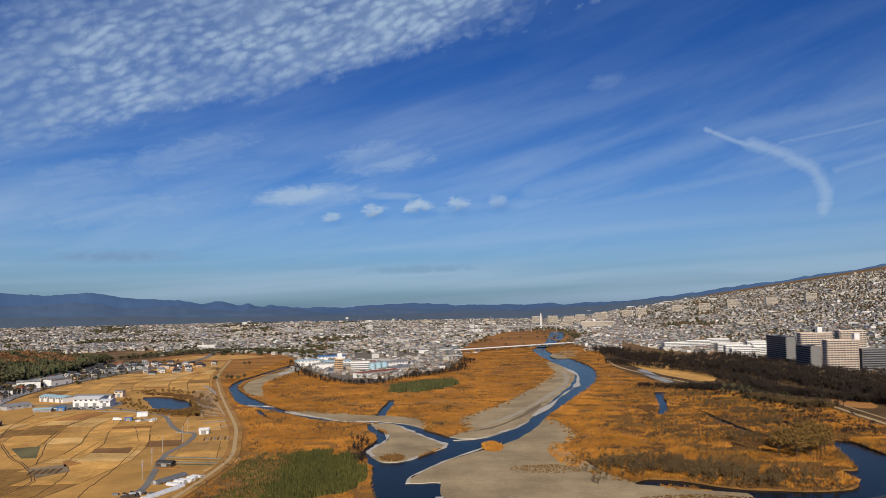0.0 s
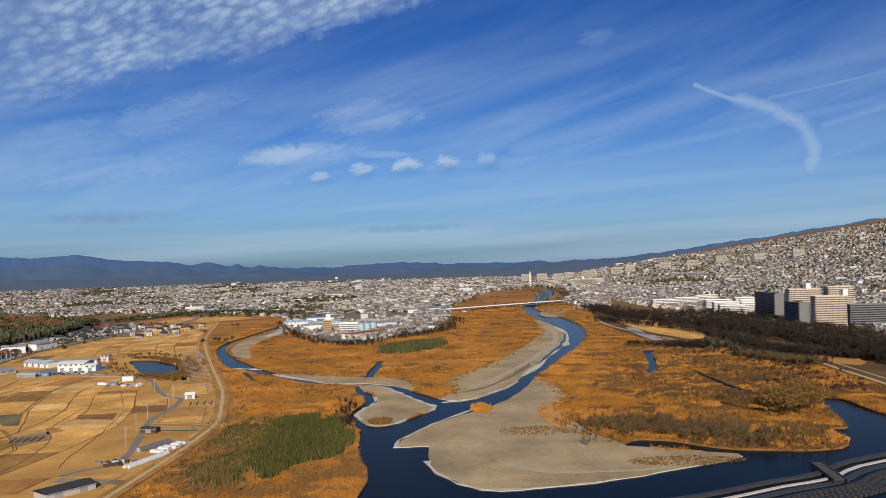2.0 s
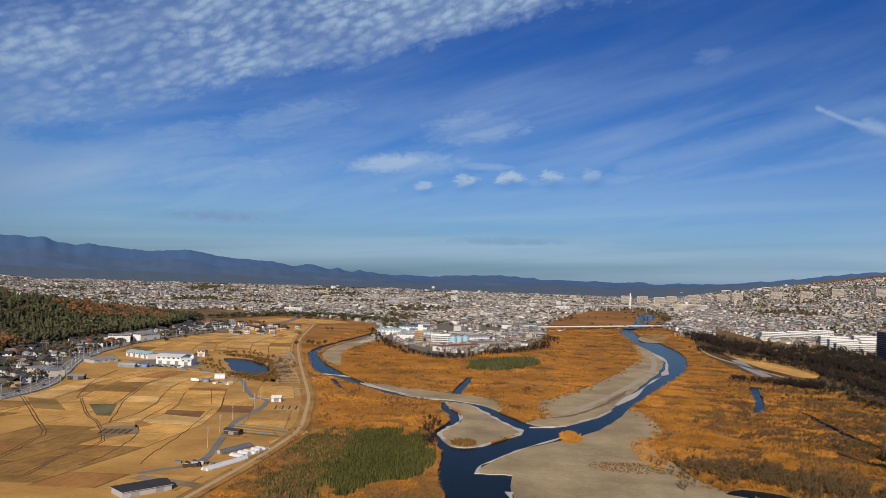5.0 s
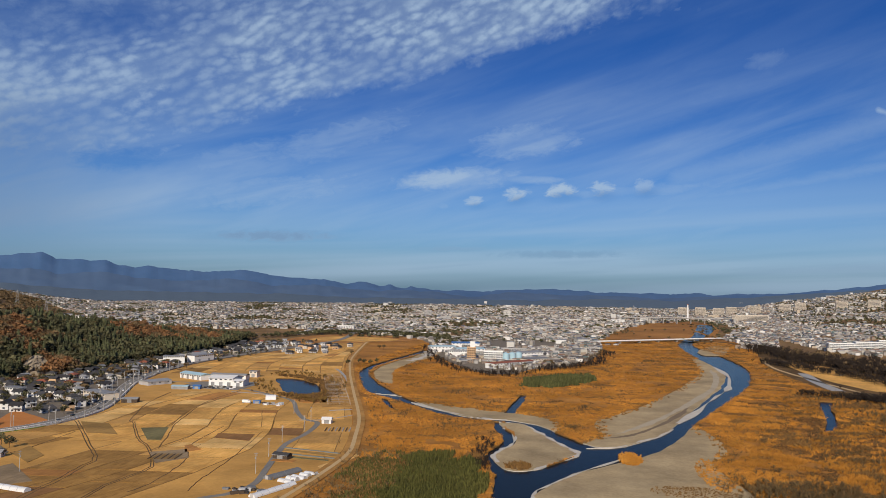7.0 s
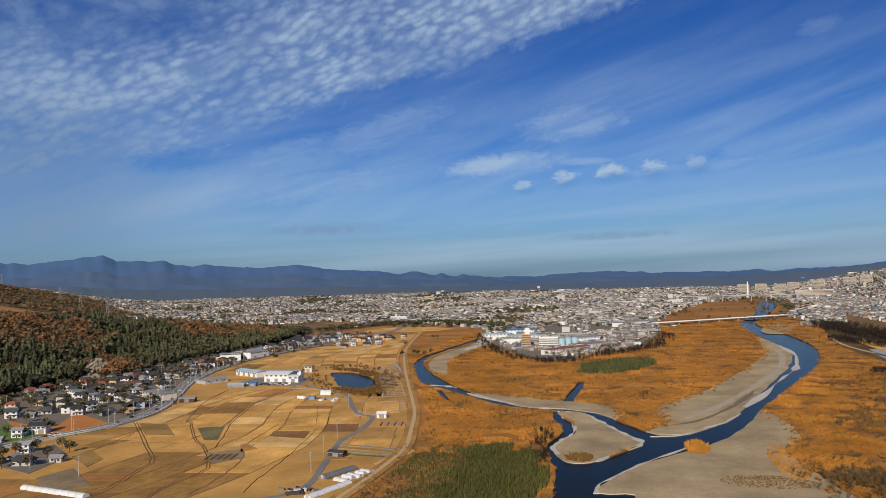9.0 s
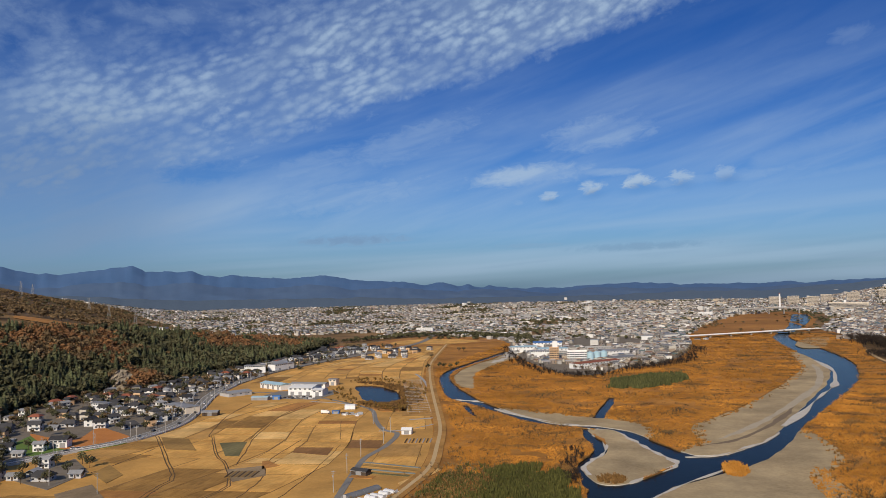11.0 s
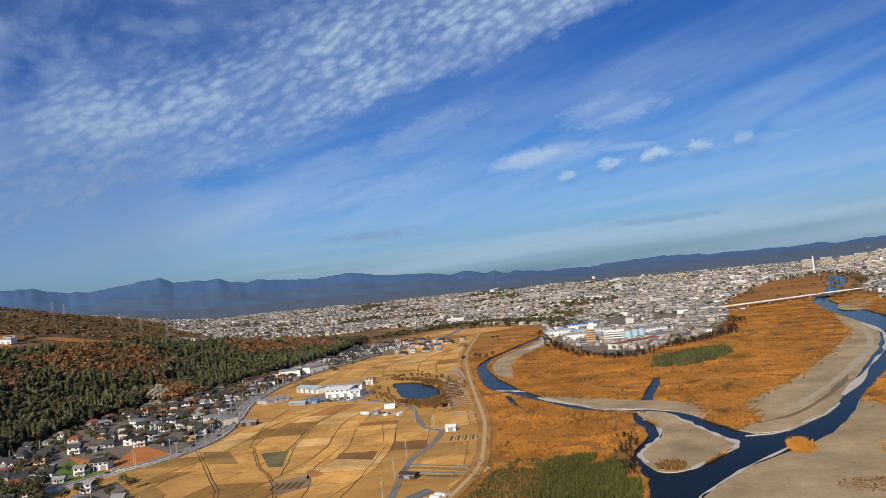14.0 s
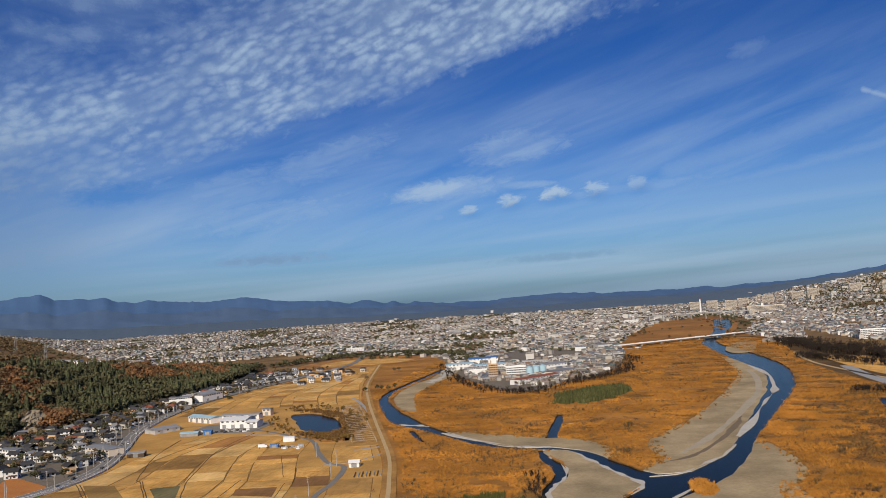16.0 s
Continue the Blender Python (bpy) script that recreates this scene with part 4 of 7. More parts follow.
def build_reeds():
    """Reeds stand over the plain in tussocks, thinner far off; canes and scrub in darker patches."""
    rows, dull, dark = [], [], []
    for y0, y1, gap, tall in ((330, 560, 1.5, 0.95), (560, 800, 2.3, 0.9), (800, 1150, 3.4, 1.0), (1150, 1700, 6.0, 1.2)):
        x, y = jitter_grid(-300, 330, y0, y1, gap)
        keep = inside(np.stack([x, y], 1), DOMAIN) & free_of(x, y, BARE) & free_of(x, y, [curve_points(GROVE, True), curve_points(MID_GROVE, True)])
        x, y = x[keep], y[keep]
        n = field_noise(x, y, 46, 21.0) + 0.4 * field_noise(x, y, 11, 31.0)
        stand = n > -0.28
        # right flats: their shade is put in as more dull and dark canes
        shade = n + 0.07 * RND.randn(len(x)) + 1.9 * ease(x, 60, 150) * (field_noise(x * 0.6, y, 22, 77.0) + 0.02) + 0.9 * ease(y, 470, 400) * ease(x, 40, -40) * (field_noise(x, y, 20, 78.0) + 0.4) > 0.5
        wet = (0.8 * n + 0.5 * field_noise(x, y, 16, 51.0) + 0.06 * RND.randn(len(x)) - 0.62 * ease(x, 60, 180) * ease(y, 900, 600) < -0.66)
        dark.append(put(x[wet], y[wet], 0 * x[wet] - 0.1, tall * 0.9, gap * 1.2))
        shade, stand = shade & ~wet, stand & ~wet
        tall = tall * (1 + 1.1 * ease(x, 60, 140) * ease(y, 950, 700))
        rows.append(put(x[stand & ~shade], y[stand & ~shade], 0 * x[stand & ~shade] - 0.1, tall[stand & ~shade], gap * 1.1))
        dull.append(put(x[shade], y[shade], 0 * x[shade] - 0.1, tall[shade] * 1.1, gap * 1.1))
    rows, dull = np.concatenate(rows), np.concatenate(dull)
    kits = [tuft_kit(k, 8, 0.28, 0.11) for k in range(5)]
    joined("reeds", kits, RND.randint(0, 5, len(rows)), rows, [M["straw"]], "tall rust-orange winter reeds on the flats", "reeds")
    joined("brown_canes", kits, RND.randint(0, 5, len(dull)), dull, [M["dull_blade"]], "dull brown canes and scrub among the reeds", "reeds")
    dark = np.concatenate(dark)
    joined("dark_canes", kits, RND.randint(0, 5, len(dark)), dark, [M["brown_cane"]], "dark brown canes in wet hollows, thickened at right as painted shade", "reeds")
    # the green cane grove by the levee and the one downstream of the town
    for ring, gap, tall, name, mat in ((GROVE, 1.6, 3.6, "cane_grove", "olive_blade"), (WEST_GROVE, 2.3, 3.0, "cane_grove", "olive_blade"), (WEST_GROVE, 2.3, 2.8, "dry_cane_grove", "dull_blade"), (POND_RIM, 2.4, 2.2, "pond_reeds", "dull_blade"), (POND_RIM, 3.4, 2.4, "pond_reeds", "brown_cane"), (MID_GROVE, 3.2, 4.6, "evergreen_grove", "dark_cane")):
        ring = curve_points(ring, True)
        x, y = jitter_grid(*[f(ring[:, 0]) for f in (np.min, np.max)], *[f(ring[:, 1]) for f in (np.min, np.max)], gap)
        keep = inside(np.stack([x + 12 * field_noise(x, y, 16, 2.0), y + 14 * field_noise(x, y, 16, 6.0)], 1), ring) & (field_noise(x, y, 18, 9.0) > -0.5)
        keep &= free_of(x, y, WATERS)
        x, y = x[keep], y[keep]
        joined(name, [tuft_kit(60 + k, 9, 0.14, 0.2) for k in range(5)], RND.randint(0, 5, len(x)), put(x, y, 0 * x - 0.1, tall, gap * 1.3), [M[mat]], "dense canes and reeds standing by the water", "canes")


build_reeds()


def scrub(name, label, line, half, count, tall, mat="twig", kits=None, wide=None):
    """Bare scrub and trees along a line of (x, y), scattered to either side."""
    path = curve_points(line, step=8)
    at = path[RND.randint(0, len(path), count)][:, :2] + RND.normal(0, half / 2, (count, 2))
    keep = free_of(at[:, 0], at[:, 1], WATERS)
    at = at[keep]
    joined(name, kits or [bare_kit(k) for k in range(4)], RND.randint(0, 4, len(at)), put(at[:, 0], at[:, 1], height(at[:, 0], at[:, 1]) - 0.3, tall, wide), [M[mat], M["bark"]], label, "trees")


scrub("bank_trees", "dark leafless trees in a belt along the river bank", [(285, 1500), (300, 1330), (338, 1200), (372, 1080), (402, 985), (418, 900), (420, 800), (412, 720), (410, 640)], 34, 1250, 14, wide=16)
scrub("bank_trees", "dark leafless trees below the apartment towers", [(420, 1250), (425, 1050), (430, 900), (440, 780), (470, 680)], 75, 1050, 14, wide=17)
scrub("bank_trees", "dark bare trees along the foot of the right bank", [(246, 1240), (285, 1150), (322, 1030), (330, 900), (326, 815), (350, 765), (385, 715)], 16, 620, 9, wide=11)
scrub("bank_oaks", "dark brown trees in the river bank belt", [(320, 1400), (390, 1150), (430, 950), (440, 800)], 50, 170, 11, "brown_leaf", [leafy_kit(80 + k, 70, size=0.12) for k in range(4)])
scrub("park_scrub", "bare brown bushes over the bank meadow", [(270, 560), (285, 640), (292, 700), (275, 780), (262, 850), (285, 900)], 34, 300, 4.2, wide=7)
scrub("park_trees", "dark bare trees at the meadow's edge", [(250, 860), (272, 850), (290, 790), (305, 735), (330, 700)], 20, 150, 8, wide=12)
scrub("town_edge_trees", "bare trees along the foot of the town", [(-270, 1330), (-222, 1150), (-160, 1000), (-100, 955), (-62, 1035), (-20, 1090), (10, 1180), (25, 1330)], 14, 420, 7.5)
scrub("works_trees", "grey-brown bare belt of trees beside the works", [(-110, 1035), (-85, 1075), (-60, 1120), (-40, 1170), (-10, 1250), (8, 1370)], 16, 420, 6.5, "bush")
scrub("riverside_scrub", "grey-brown bare scrub at the water's edge", [(84, 446), (98, 462), (112, 452), (128, 440), (140, 432), (150, 418), (170, 412)], 24, 620, 6.0, "bush")
scrub("creek_scrub", "grey-brown bare scrub along the creek", [(180, 560), (205, 545), (222, 520), (238, 580), (250, 640), (245, 700), (232, 760), (215, 845)], 26, 700, 4.6, "bush")
scrub("flats_scrub", "grey-brown bare scrub scattered over the reed flats", [(120, 470), (160, 545), (150, 620), (190, 640), (235, 600), (225, 680), (180, 760), (215, 885)], 34, 620, 3.6, "bush")
scrub("meadow_bushes", "dark bare bushes in a clump by the side pool", [(205, 884), (230, 862), (256, 852), (262, 830)], 12, 190, 6.5)
scrub("meadow_willows", "pale grey bare willows at the meadow edge", [(285, 760), (296, 730), (306, 705), (318, 690)], 12, 150, 8.0, "bush", wide=9)
scrub("levee_scrub", "pale bare scrub below the levee", [(-100, 348), (-114, 370), (-122, 395), (-126, 430), (-124, 470), (-132, 505)], 22, 520, 3.0, "pale_scrub")
scrub("island_scrub", "bare bushes beside the sandbar", [(-62, 480), (-66, 510), (-70, 560)], 7, 90, 4.5)
scrub("pond_trees", "brown bare trees round the farm pond", [(-354, 878), (-330, 905), (-290, 866), (-262, 822), (-244, 770), (-238, 722), (-234, 695), (-260, 706), (-300, 742), (-320, 775), (-346, 825)], 11, 130, 4.0, "willow", [leafy_kit(90 + k, 50, size=0.12) for k in range(4)])

# ---- the town ----
M.update({
    "house_wall": palette("house_walls", [(0.48, 0.455, 0.41), (0.33, 0.305, 0.27), (0.70, 0.68, 0.645), (0.25, 0.235, 0.215), (0.43, 0.355, 0.265), (0.46, 0.43, 0.38), (0.19, 0.165, 0.145), (0.37, 0.35, 0.32), (0.54, 0.50, 0.435), (0.29, 0.225, 0.17)]),
    "house_roof": palette("house_roofs", [(0.14, 0.14, 0.145), (0.28, 0.26, 0.24), (0.085, 0.075, 0.068), (0.22, 0.13, 0.09), (0.36, 0.35, 0.335), (0.11, 0.135, 0.18), (0.46, 0.43, 0.39), (0.19, 0.17, 0.155), (0.12, 0.16, 0.15), (0.30, 0.22, 0.16)], 0.6),
    "block_wall": palette("block_walls", [(0.54, 0.52, 0.48), (0.45, 0.42, 0.36), (0.66, 0.65, 0.63), (0.50, 0.42, 0.32), (0.38, 0.37, 0.355)]),
    "glass": material("dark_window_glass", [(0.03, 0.035, 0.045), (0.06, 0.07, 0.085)], 0.3, 1.0, 0.12, 0.0),
    "cream": material("cream_render", [(0.58, 0.50, 0.40), (0.68, 0.60, 0.49)], 0.1, 1.2, 0.85, 0.15, 0.05),
    "white": material("white_render", [(0.66, 0.65, 0.62), (0.80, 0.79, 0.76)], 0.12, 1.2, 0.8, 0.15, 0.05),
    "grey_wall": material("grey_render", [(0.36, 0.36, 0.36), (0.48, 0.47, 0.46)], 0.12, 1.2, 0.8, 0.15, 0.05),
    "slate": material("dark_tile_roof", [(0.032, 0.031, 0.032), (0.075, 0.072, 0.072)], 0.3, 2.5, 0.75, 0.3, 0.05, 0.35),
    "tin": material("grey_sheet_roof", [(0.20, 0.20, 0.20), (0.32, 0.32, 0.32)], 0.2, 1.5, 0.6, 0.1, 0.03, 0.2),
    "blue_paint": material("blue_paint", [(0.04, 0.13, 0.36), (0.07, 0.20, 0.46)], 0.3, 2.0, 0.5, 0.05, 0.02),
    "orange_wall": material("orange_tan_wall", [(0.52, 0.33, 0.18), (0.62, 0.42, 0.25)], 0.15, 1.5, 0.8, 0.1, 0.03),
    "teal": material("pale_blue_sheet", [(0.30, 0.46, 0.54), (0.42, 0.58, 0.64)], 0.15, 1.5, 0.6, 0.1, 0.03),
    "red_roof": material("red_brown_roof", [(0.22, 0.07, 0.04), (0.32, 0.11, 0.06)], 0.2, 1.5, 0.7, 0.2, 0.05),
})


def house_kit(w, d, wall, ridge, eave=0.6, hip=0.0, windows=True, annex=False):
    """A house with its walls, overhanging roof and windows, seated at the middle of its plan."""
    x, y = w / 2, d / 2
    v = [(-x, -y, -1), (x, -y, -1), (x, y, -1), (-x, y, -1), (-x, -y, wall), (x, -y, wall), (x, y, wall), (-x, y, wall)]
    f, s = [(0, 1, 5, 4), (1, 2, 6, 5), (2, 3, 7, 6), (3, 0, 4, 7)], [0] * 4
    if ridge > 0.01:
        n, e, low = len(v), eave, wall - 0.25
        h = x + e - hip * (y + e)
        v += [(-x - e, -y - e, low), (x + e, -y - e, low), (x + e, y + e, low), (-x - e, y + e, low), (-h, 0, wall + ridge), (h, 0, wall + ridge)]
        f += [(n, n + 1, n + 5, n + 4), (n + 2, n + 3, n + 4, n + 5), (n + 1, n + 2, n + 5), (n + 3, n, n + 4), (n + 3, n + 2, n + 1, n)]
        s += [1, 1, 1 if hip else 0, 1 if hip else 0, 1]
    else:
        n = len(v)
        v += [(-x, -y, wall - 0.5), (x, -y, wall - 0.5), (x, y, wall - 0.5), (-x, y, wall - 0.5)]
        f += [(n, n + 1, n + 2, n + 3)]
        s += [1]
    if windows:
        for floor in range(max(1, int(wall // 2.8))):
            z = 0.8 + 2.8 * floor
            for k in range(max(2, int(w // 3.2))):
                c = -x + w * (k + 0.5) / max(2, int(w // 3.2))
                for side in (-1, 1):
                    n, yy = len(v), side * (y + 0.03)
                    v += [(c - 0.8, yy, z), (c + 0.8, yy, z), (c + 0.8, yy, z + 1.3), (c - 0.8, yy, z + 1.3)]
                    f.append((n, n + 1, n + 2, n + 3) if side < 0 else (n + 3, n + 2, n + 1, n)), s.append(2)
    return kit(v, f, s)


UPPER_FLAT = [(10, 1560), (20, 1700), (70, 2050), (170, 2500), (330, 2650), (345, 2400), (300, 2150), (262, 1900), (290, 1640), (240, 1500)]
LEFT_FIELDS = [(-600, 1180), (-620, 1480), (-560, 1740), (-410, 1640), (-330, 1540), (-390, 1380), (-470, 1180)]


def build_town():
    rows, kinds = [], []
    towns = [np.array(r) for r in (UPPER_FLAT,)]
    for d0, d1, gap in ((1000, 1500, 11.0), (1500, 2200, 12.2), (2200, 3100, 15.0), (3100, 4350, 19.5)):
        x, y = jitter_grid(-d1 * 0.75, d1 * 0.62, d0 * 0.7, d1, gap)
        d, az = np.hypot(x, y), np.degrees(np.arctan2(x, y))
        p = np.stack([x, y], 1)
        north = ((inside(p, np.array(NORTH_TOWN) * (0.97, 1.0) + (0, 14))) | (y > 1540)) & (az < 12)
        north &= (x > np.interp(y, FOOT_Y, FOOT_X) + 60) | (d > 1900)
        north &= (az > -26) | (d > 1650) & (az > -31 - 0.004 * (d - 1650))
        east = (az > 8) & (x > np.interp(y, [600, 800, 1000, 1250, 1500, 2000, 2700], [480, 500, 520, 520, 400, 380, 420]))
        keep = (d > d0) & (d <= d1) & (az > -46) & (az < 34) & (north | east) & free_of(x, y, towns + [band([(a, b, w + 45) for a, b, w in NE_RIVER], 3)]) & ~((y < 1800) & inside(p, LEFT_FIELDS))
        parks = field_noise(x, y, 210, 44.0) + 0.5 * field_noise(x, y, 70, 47.0)
        keep &= (parks < np.where(az < -6, 0.2, 0.42)) & (RND.rand(len(x)) < 0.93)
        x, y = x[keep], y[keep]
        grid = np.round(field_noise(x, y, 420, 3.0) * 3) * 0.35
        size = 0.76 + 0.08 * ease(np.hypot(x, y), 1500, 4300)
        n = len(x)
        rows.append(np.stack([x, y, height(x, y), size * RND.uniform(0.85, 1.2, n), size * RND.uniform(0.85, 1.2, n), size * RND.uniform(0.85, 1.15, n), grid + RND.randint(0, 4, n) * math.pi / 2], 1))
        near = d1 <= 1500
        kinds.append(np.where(near, 0, 6) + RND.choice(6, n, p=[0.3, 0.22, 0.16, 0.14, 0.1, 0.08]))
    plans = [(9.5, 7.5, 5.8, 1.9, 0.6, 0), (8.5, 7.5, 5.8, 1.8, 0.6, 0.85), (11, 8, 5.6, 2.2, 0.7, 0), (8, 6.5, 6.2, 1.4, 0.4, 0), (13, 8.5, 3.4, 2.0, 0.6, 0.6), (14, 10, 8.6, 0, 0, 0)]
    kits = [house_kit(*p, windows=w) for w in (True, False) for p in plans]
    joined("town_houses", kits, np.concatenate(kinds), np.concatenate(rows), [M["house_wall"], M["house_roof"], M["glass"]], "dense small houses of the riverside town", "houses", flat=True)
    # larger blocks, sheds and flats among the houses
    rows, kinds = [], []
    for d0, d1, gap, part in ((1050, 1700, 75, 0.22), (1700, 2700, 95, 0.32), (2700, 4350, 105, 0.42)):
        x, y = jitter_grid(-d1 * 0.75, d1 * 0.62, d0 * 0.7, d1, gap)
        d, az = np.hypot(x, y), np.degrees(np.arctan2(x, y))
        p = np.stack([x, y], 1)
        keep = (d > d0) & (d <= d1) & (az > -44) & (az < 34) & ((inside(p, np.array(NORTH_TOWN) * (0.9, 1.0) + (0, 70)) | (y > 1600)) & (az < 11) & ((az > -26) | (d > 1900)) | (az > 10) & (x > 560)) & (RND.rand(len(x)) < part)
        keep &= free_of(x, y, towns + [band([(a, b, w + 60) for a, b, w in NE_RIVER], 3)]) & (x > np.interp(y, FOOT_Y, FOOT_X) + 80) & ~((y < 1800) & inside(p, LEFT_FIELDS))
        x, y = x[keep], y[keep]
        n = len(x)
        tall = 0.8 - 0.1 * (np.degrees(np.arctan2(x, y)) > 12)
        rows.append(np.stack([x, y, height(x, y), RND.uniform(0.6, 1.3, n), RND.uniform(0.7, 1.2, n), tall * RND.uniform(0.6, 1.25, n), RND.randint(0, 2, n) * math.pi / 2 + 0.2 * RND.randn(n)], 1))
        kinds.append(RND.choice(3, n, p=[0.5, 0.42, 0.08]))
    joined("town_blocks", [house_kit(34, 14, 13, 0), house_kit(30, 22, 8, 1.6, 0.3, windows=False), house_kit(20, 14, 24, 0)], np.concatenate(kinds), np.concatenate(rows), [M["block_wall"], M["tin"], M["glass"]],
           "pale flats, halls and sheds standing among the houses", "buildings", flat=True)
    x, y = jitter_grid(-2600, 2300, 900, 4300, 23)
    d, az = np.hypot(x, y), np.degrees(np.arctan2(x, y))
    n = field_noise(x, y, 210, 44.0) + 0.5 * field_noise(x, y, 70, 47.0)
    keep = (az > -44) & (az < 34) & (d < 4300) & ((y > 1560) & (az < 10) & ((az > -26) | (d > 1700)) | (az > 12) & (x > 560)) & ((n > np.where(az < -6, 0.17, 0.36)) | (RND.rand(len(x)) < 0.2 + 0.5 * (az > 10))) & free_of(x, y, towns) & ((x > np.interp(y, FOOT_Y, FOOT_X) + 60) | (d > 1900))
    x, y = x[keep], y[keep]
    joined("town_trees", [leafy_kit(100 + k, 12, size=0.26, limbs=2) for k in range(3)], RND.randint(0, 3, len(x)), put(x, y, height(x, y) - 0.5, 7.0 + 0.5 * (x > 0.2 * y), 13 - 3.5 * (x > 0.2 * y)), [M["green_leaf"], M["bark"]], "dark tree clumps among the houses", "trees")


build_town()

# ---- building things out of parts ----
def thing(name, x, y, turn=0.0, z=None, label="", category="", group=""):
    ob = new(name)
    ob.matrix_basis = pose(x, y, float(height(x, y)) if z is None else z, 0, 0, turn)
    return tagged(ob, label, category, group)


def boxes(*spans):
    """Verts and faces of boxes given as (x0, x1, y0, y1, z0, z1)."""
    v, f = [], []
    for x0, x1, y0, y1, z0, z1 in spans:
        n = len(v)
        v += [(x0, y0, z0), (x1, y0, z0), (x1, y1, z0), (x0, y1, z0), (x0, y0, z1), (x1, y0, z1), (x1, y1, z1), (x0, y1, z1)]
        f += [tuple(n + k for k in q) for q in ((0, 3, 2, 1), (4, 5, 6, 7), (0, 1, 5, 4), (1, 2, 6, 5), (2, 3, 7, 6), (3, 0, 4, 7))]
    return v, f


def part(name, data, mat, parent, label="", at=None, turn=0.0):
    """One mesh under a thing or a part; data is (verts, faces), or a mesh made before."""
    if isinstance(data, tuple):
        ob = mesh_object(name, data[0], data[1], mat, parent)
    else:
        ob = new(name, data)
        ob.parent = parent
    if at:
        ob.matrix_basis = pose(*at, 0, 0, turn)
    if label:
        ob["label"] = label
    return ob


def gable_walls(w, d, wall, ridge):
    x, y = w / 2, d / 2
    v = [(-x, -y, -0.3), (x, -y, -0.3), (x, y, -0.3), (-x, y, -0.3), (-x, -y, wall), (x, -y, wall), (x, y, wall), (-x, y, wall), (-x, 0, wall + ridge), (x, 0, wall + ridge)]
    return v, [(0, 1, 5, 4), (2, 3, 7, 6), (1, 2, 6, 9, 5), (3, 0, 4, 8, 7), (3, 2, 1, 0)]


def gable_roof(w, d, wall, ridge, eave=0.6, thick=0.22, hip=0.0):
    """Two sloping slabs, or four where hip is above 0, with thickness and overhang."""
    x, y = w / 2 + eave, d / 2 + eave
    low = wall - ridge * eave / (d / 2)
    h = x - hip * y
    v = []
    for up in (thick, 0.02):
        v += [(-x, -y, low + up), (x, -y, low + up), (x, y, low + up), (-x, y, low + up), (-h, 0, wall + ridge + up), (h, 0, wall + ridge + up)]
    f = [(0, 1, 5, 4), (2, 3, 4, 5), (1, 2, 5), (3, 0, 4), (6, 10, 11, 7), (8, 11, 10, 9), (7, 11, 8), (9, 10, 6)]
    f += [(0, 6, 7, 1), (1, 7, 8, 2), (2, 8, 9, 3), (3, 9, 6, 0)]
    return v, f


def pane_parts(parent, w, d, wall, bays, mat="glass", ends=True, framed=True):
    """Windows, each a part with its frame, on the front and the ends."""
    pane = boxes((-0.85, 0.85, -0.05, 0.05, 0, 1.25))
    frame_data = boxes((-0.95, 0.95, -0.08, 0.02, -0.1, 0), (-0.95, 0.95, -0.08, 0.02, 1.25, 1.35), (-0.95, -0.85, -0.08, 0.02, 0, 1.25), (0.85, 0.95, -0.08, 0.02, 0, 1.25))
    shared = None
    for z in [0.9 + 2.8 * k for k in range(max(1, int(wall // 2.7)))]:
        spots = [(-w / 2 + w * (k + 0.5) / bays, -d / 2 - 0.01, 0) for k in range(bays)]
        spots += [(w / 2 + 0.01, 0, 90), (-w / 2 - 0.01, 0, -90)] if ends else []
        for x, y, turn in spots:
            if shared is None:
                win = part("window", pane, M[mat], parent, at=(x, y, z), turn=turn)
                trim = part("window_frame", frame_data, M["white"], win) if framed else None
                shared = (win.data, trim.data if framed else None)
            else:
                win = part("window", shared[0], None, parent, at=(x, y, z), turn=turn)
                if framed:
                    part("window_frame", shared[1], None, win)


def house(x, y, turn, w, d, wall, ridge, wall_mat, roof_mat, label, hip=0.0, porch=True, group="village houses", framed=True):
    ob = thing("house", x, y, turn, None, label, "house", group)
    part("wall", gable_walls(w, d, wall, 0.0 if hip else ridge), M[wall_mat], ob)
    part("roof", gable_roof(w, d, wall, ridge, 0.7, 0.22, hip), M[roof_mat], ob)
    pane_parts(ob, w, d, wall, max(2, int(w // 3.4)), framed=framed)
    part("door", boxes((-0.5, 0.5, -d / 2 - 0.06, -d / 2 + 0.02, 0, 2.05)), M["bark"], ob)
    if porch:
        v, f = boxes((-w * 0.2, w * 0.45, -d / 2 - 1.7, -d / 2 - 0.05, 2.75, 2.9))
        part("porch_roof", (v, f), M[roof_mat], ob)
    return ob


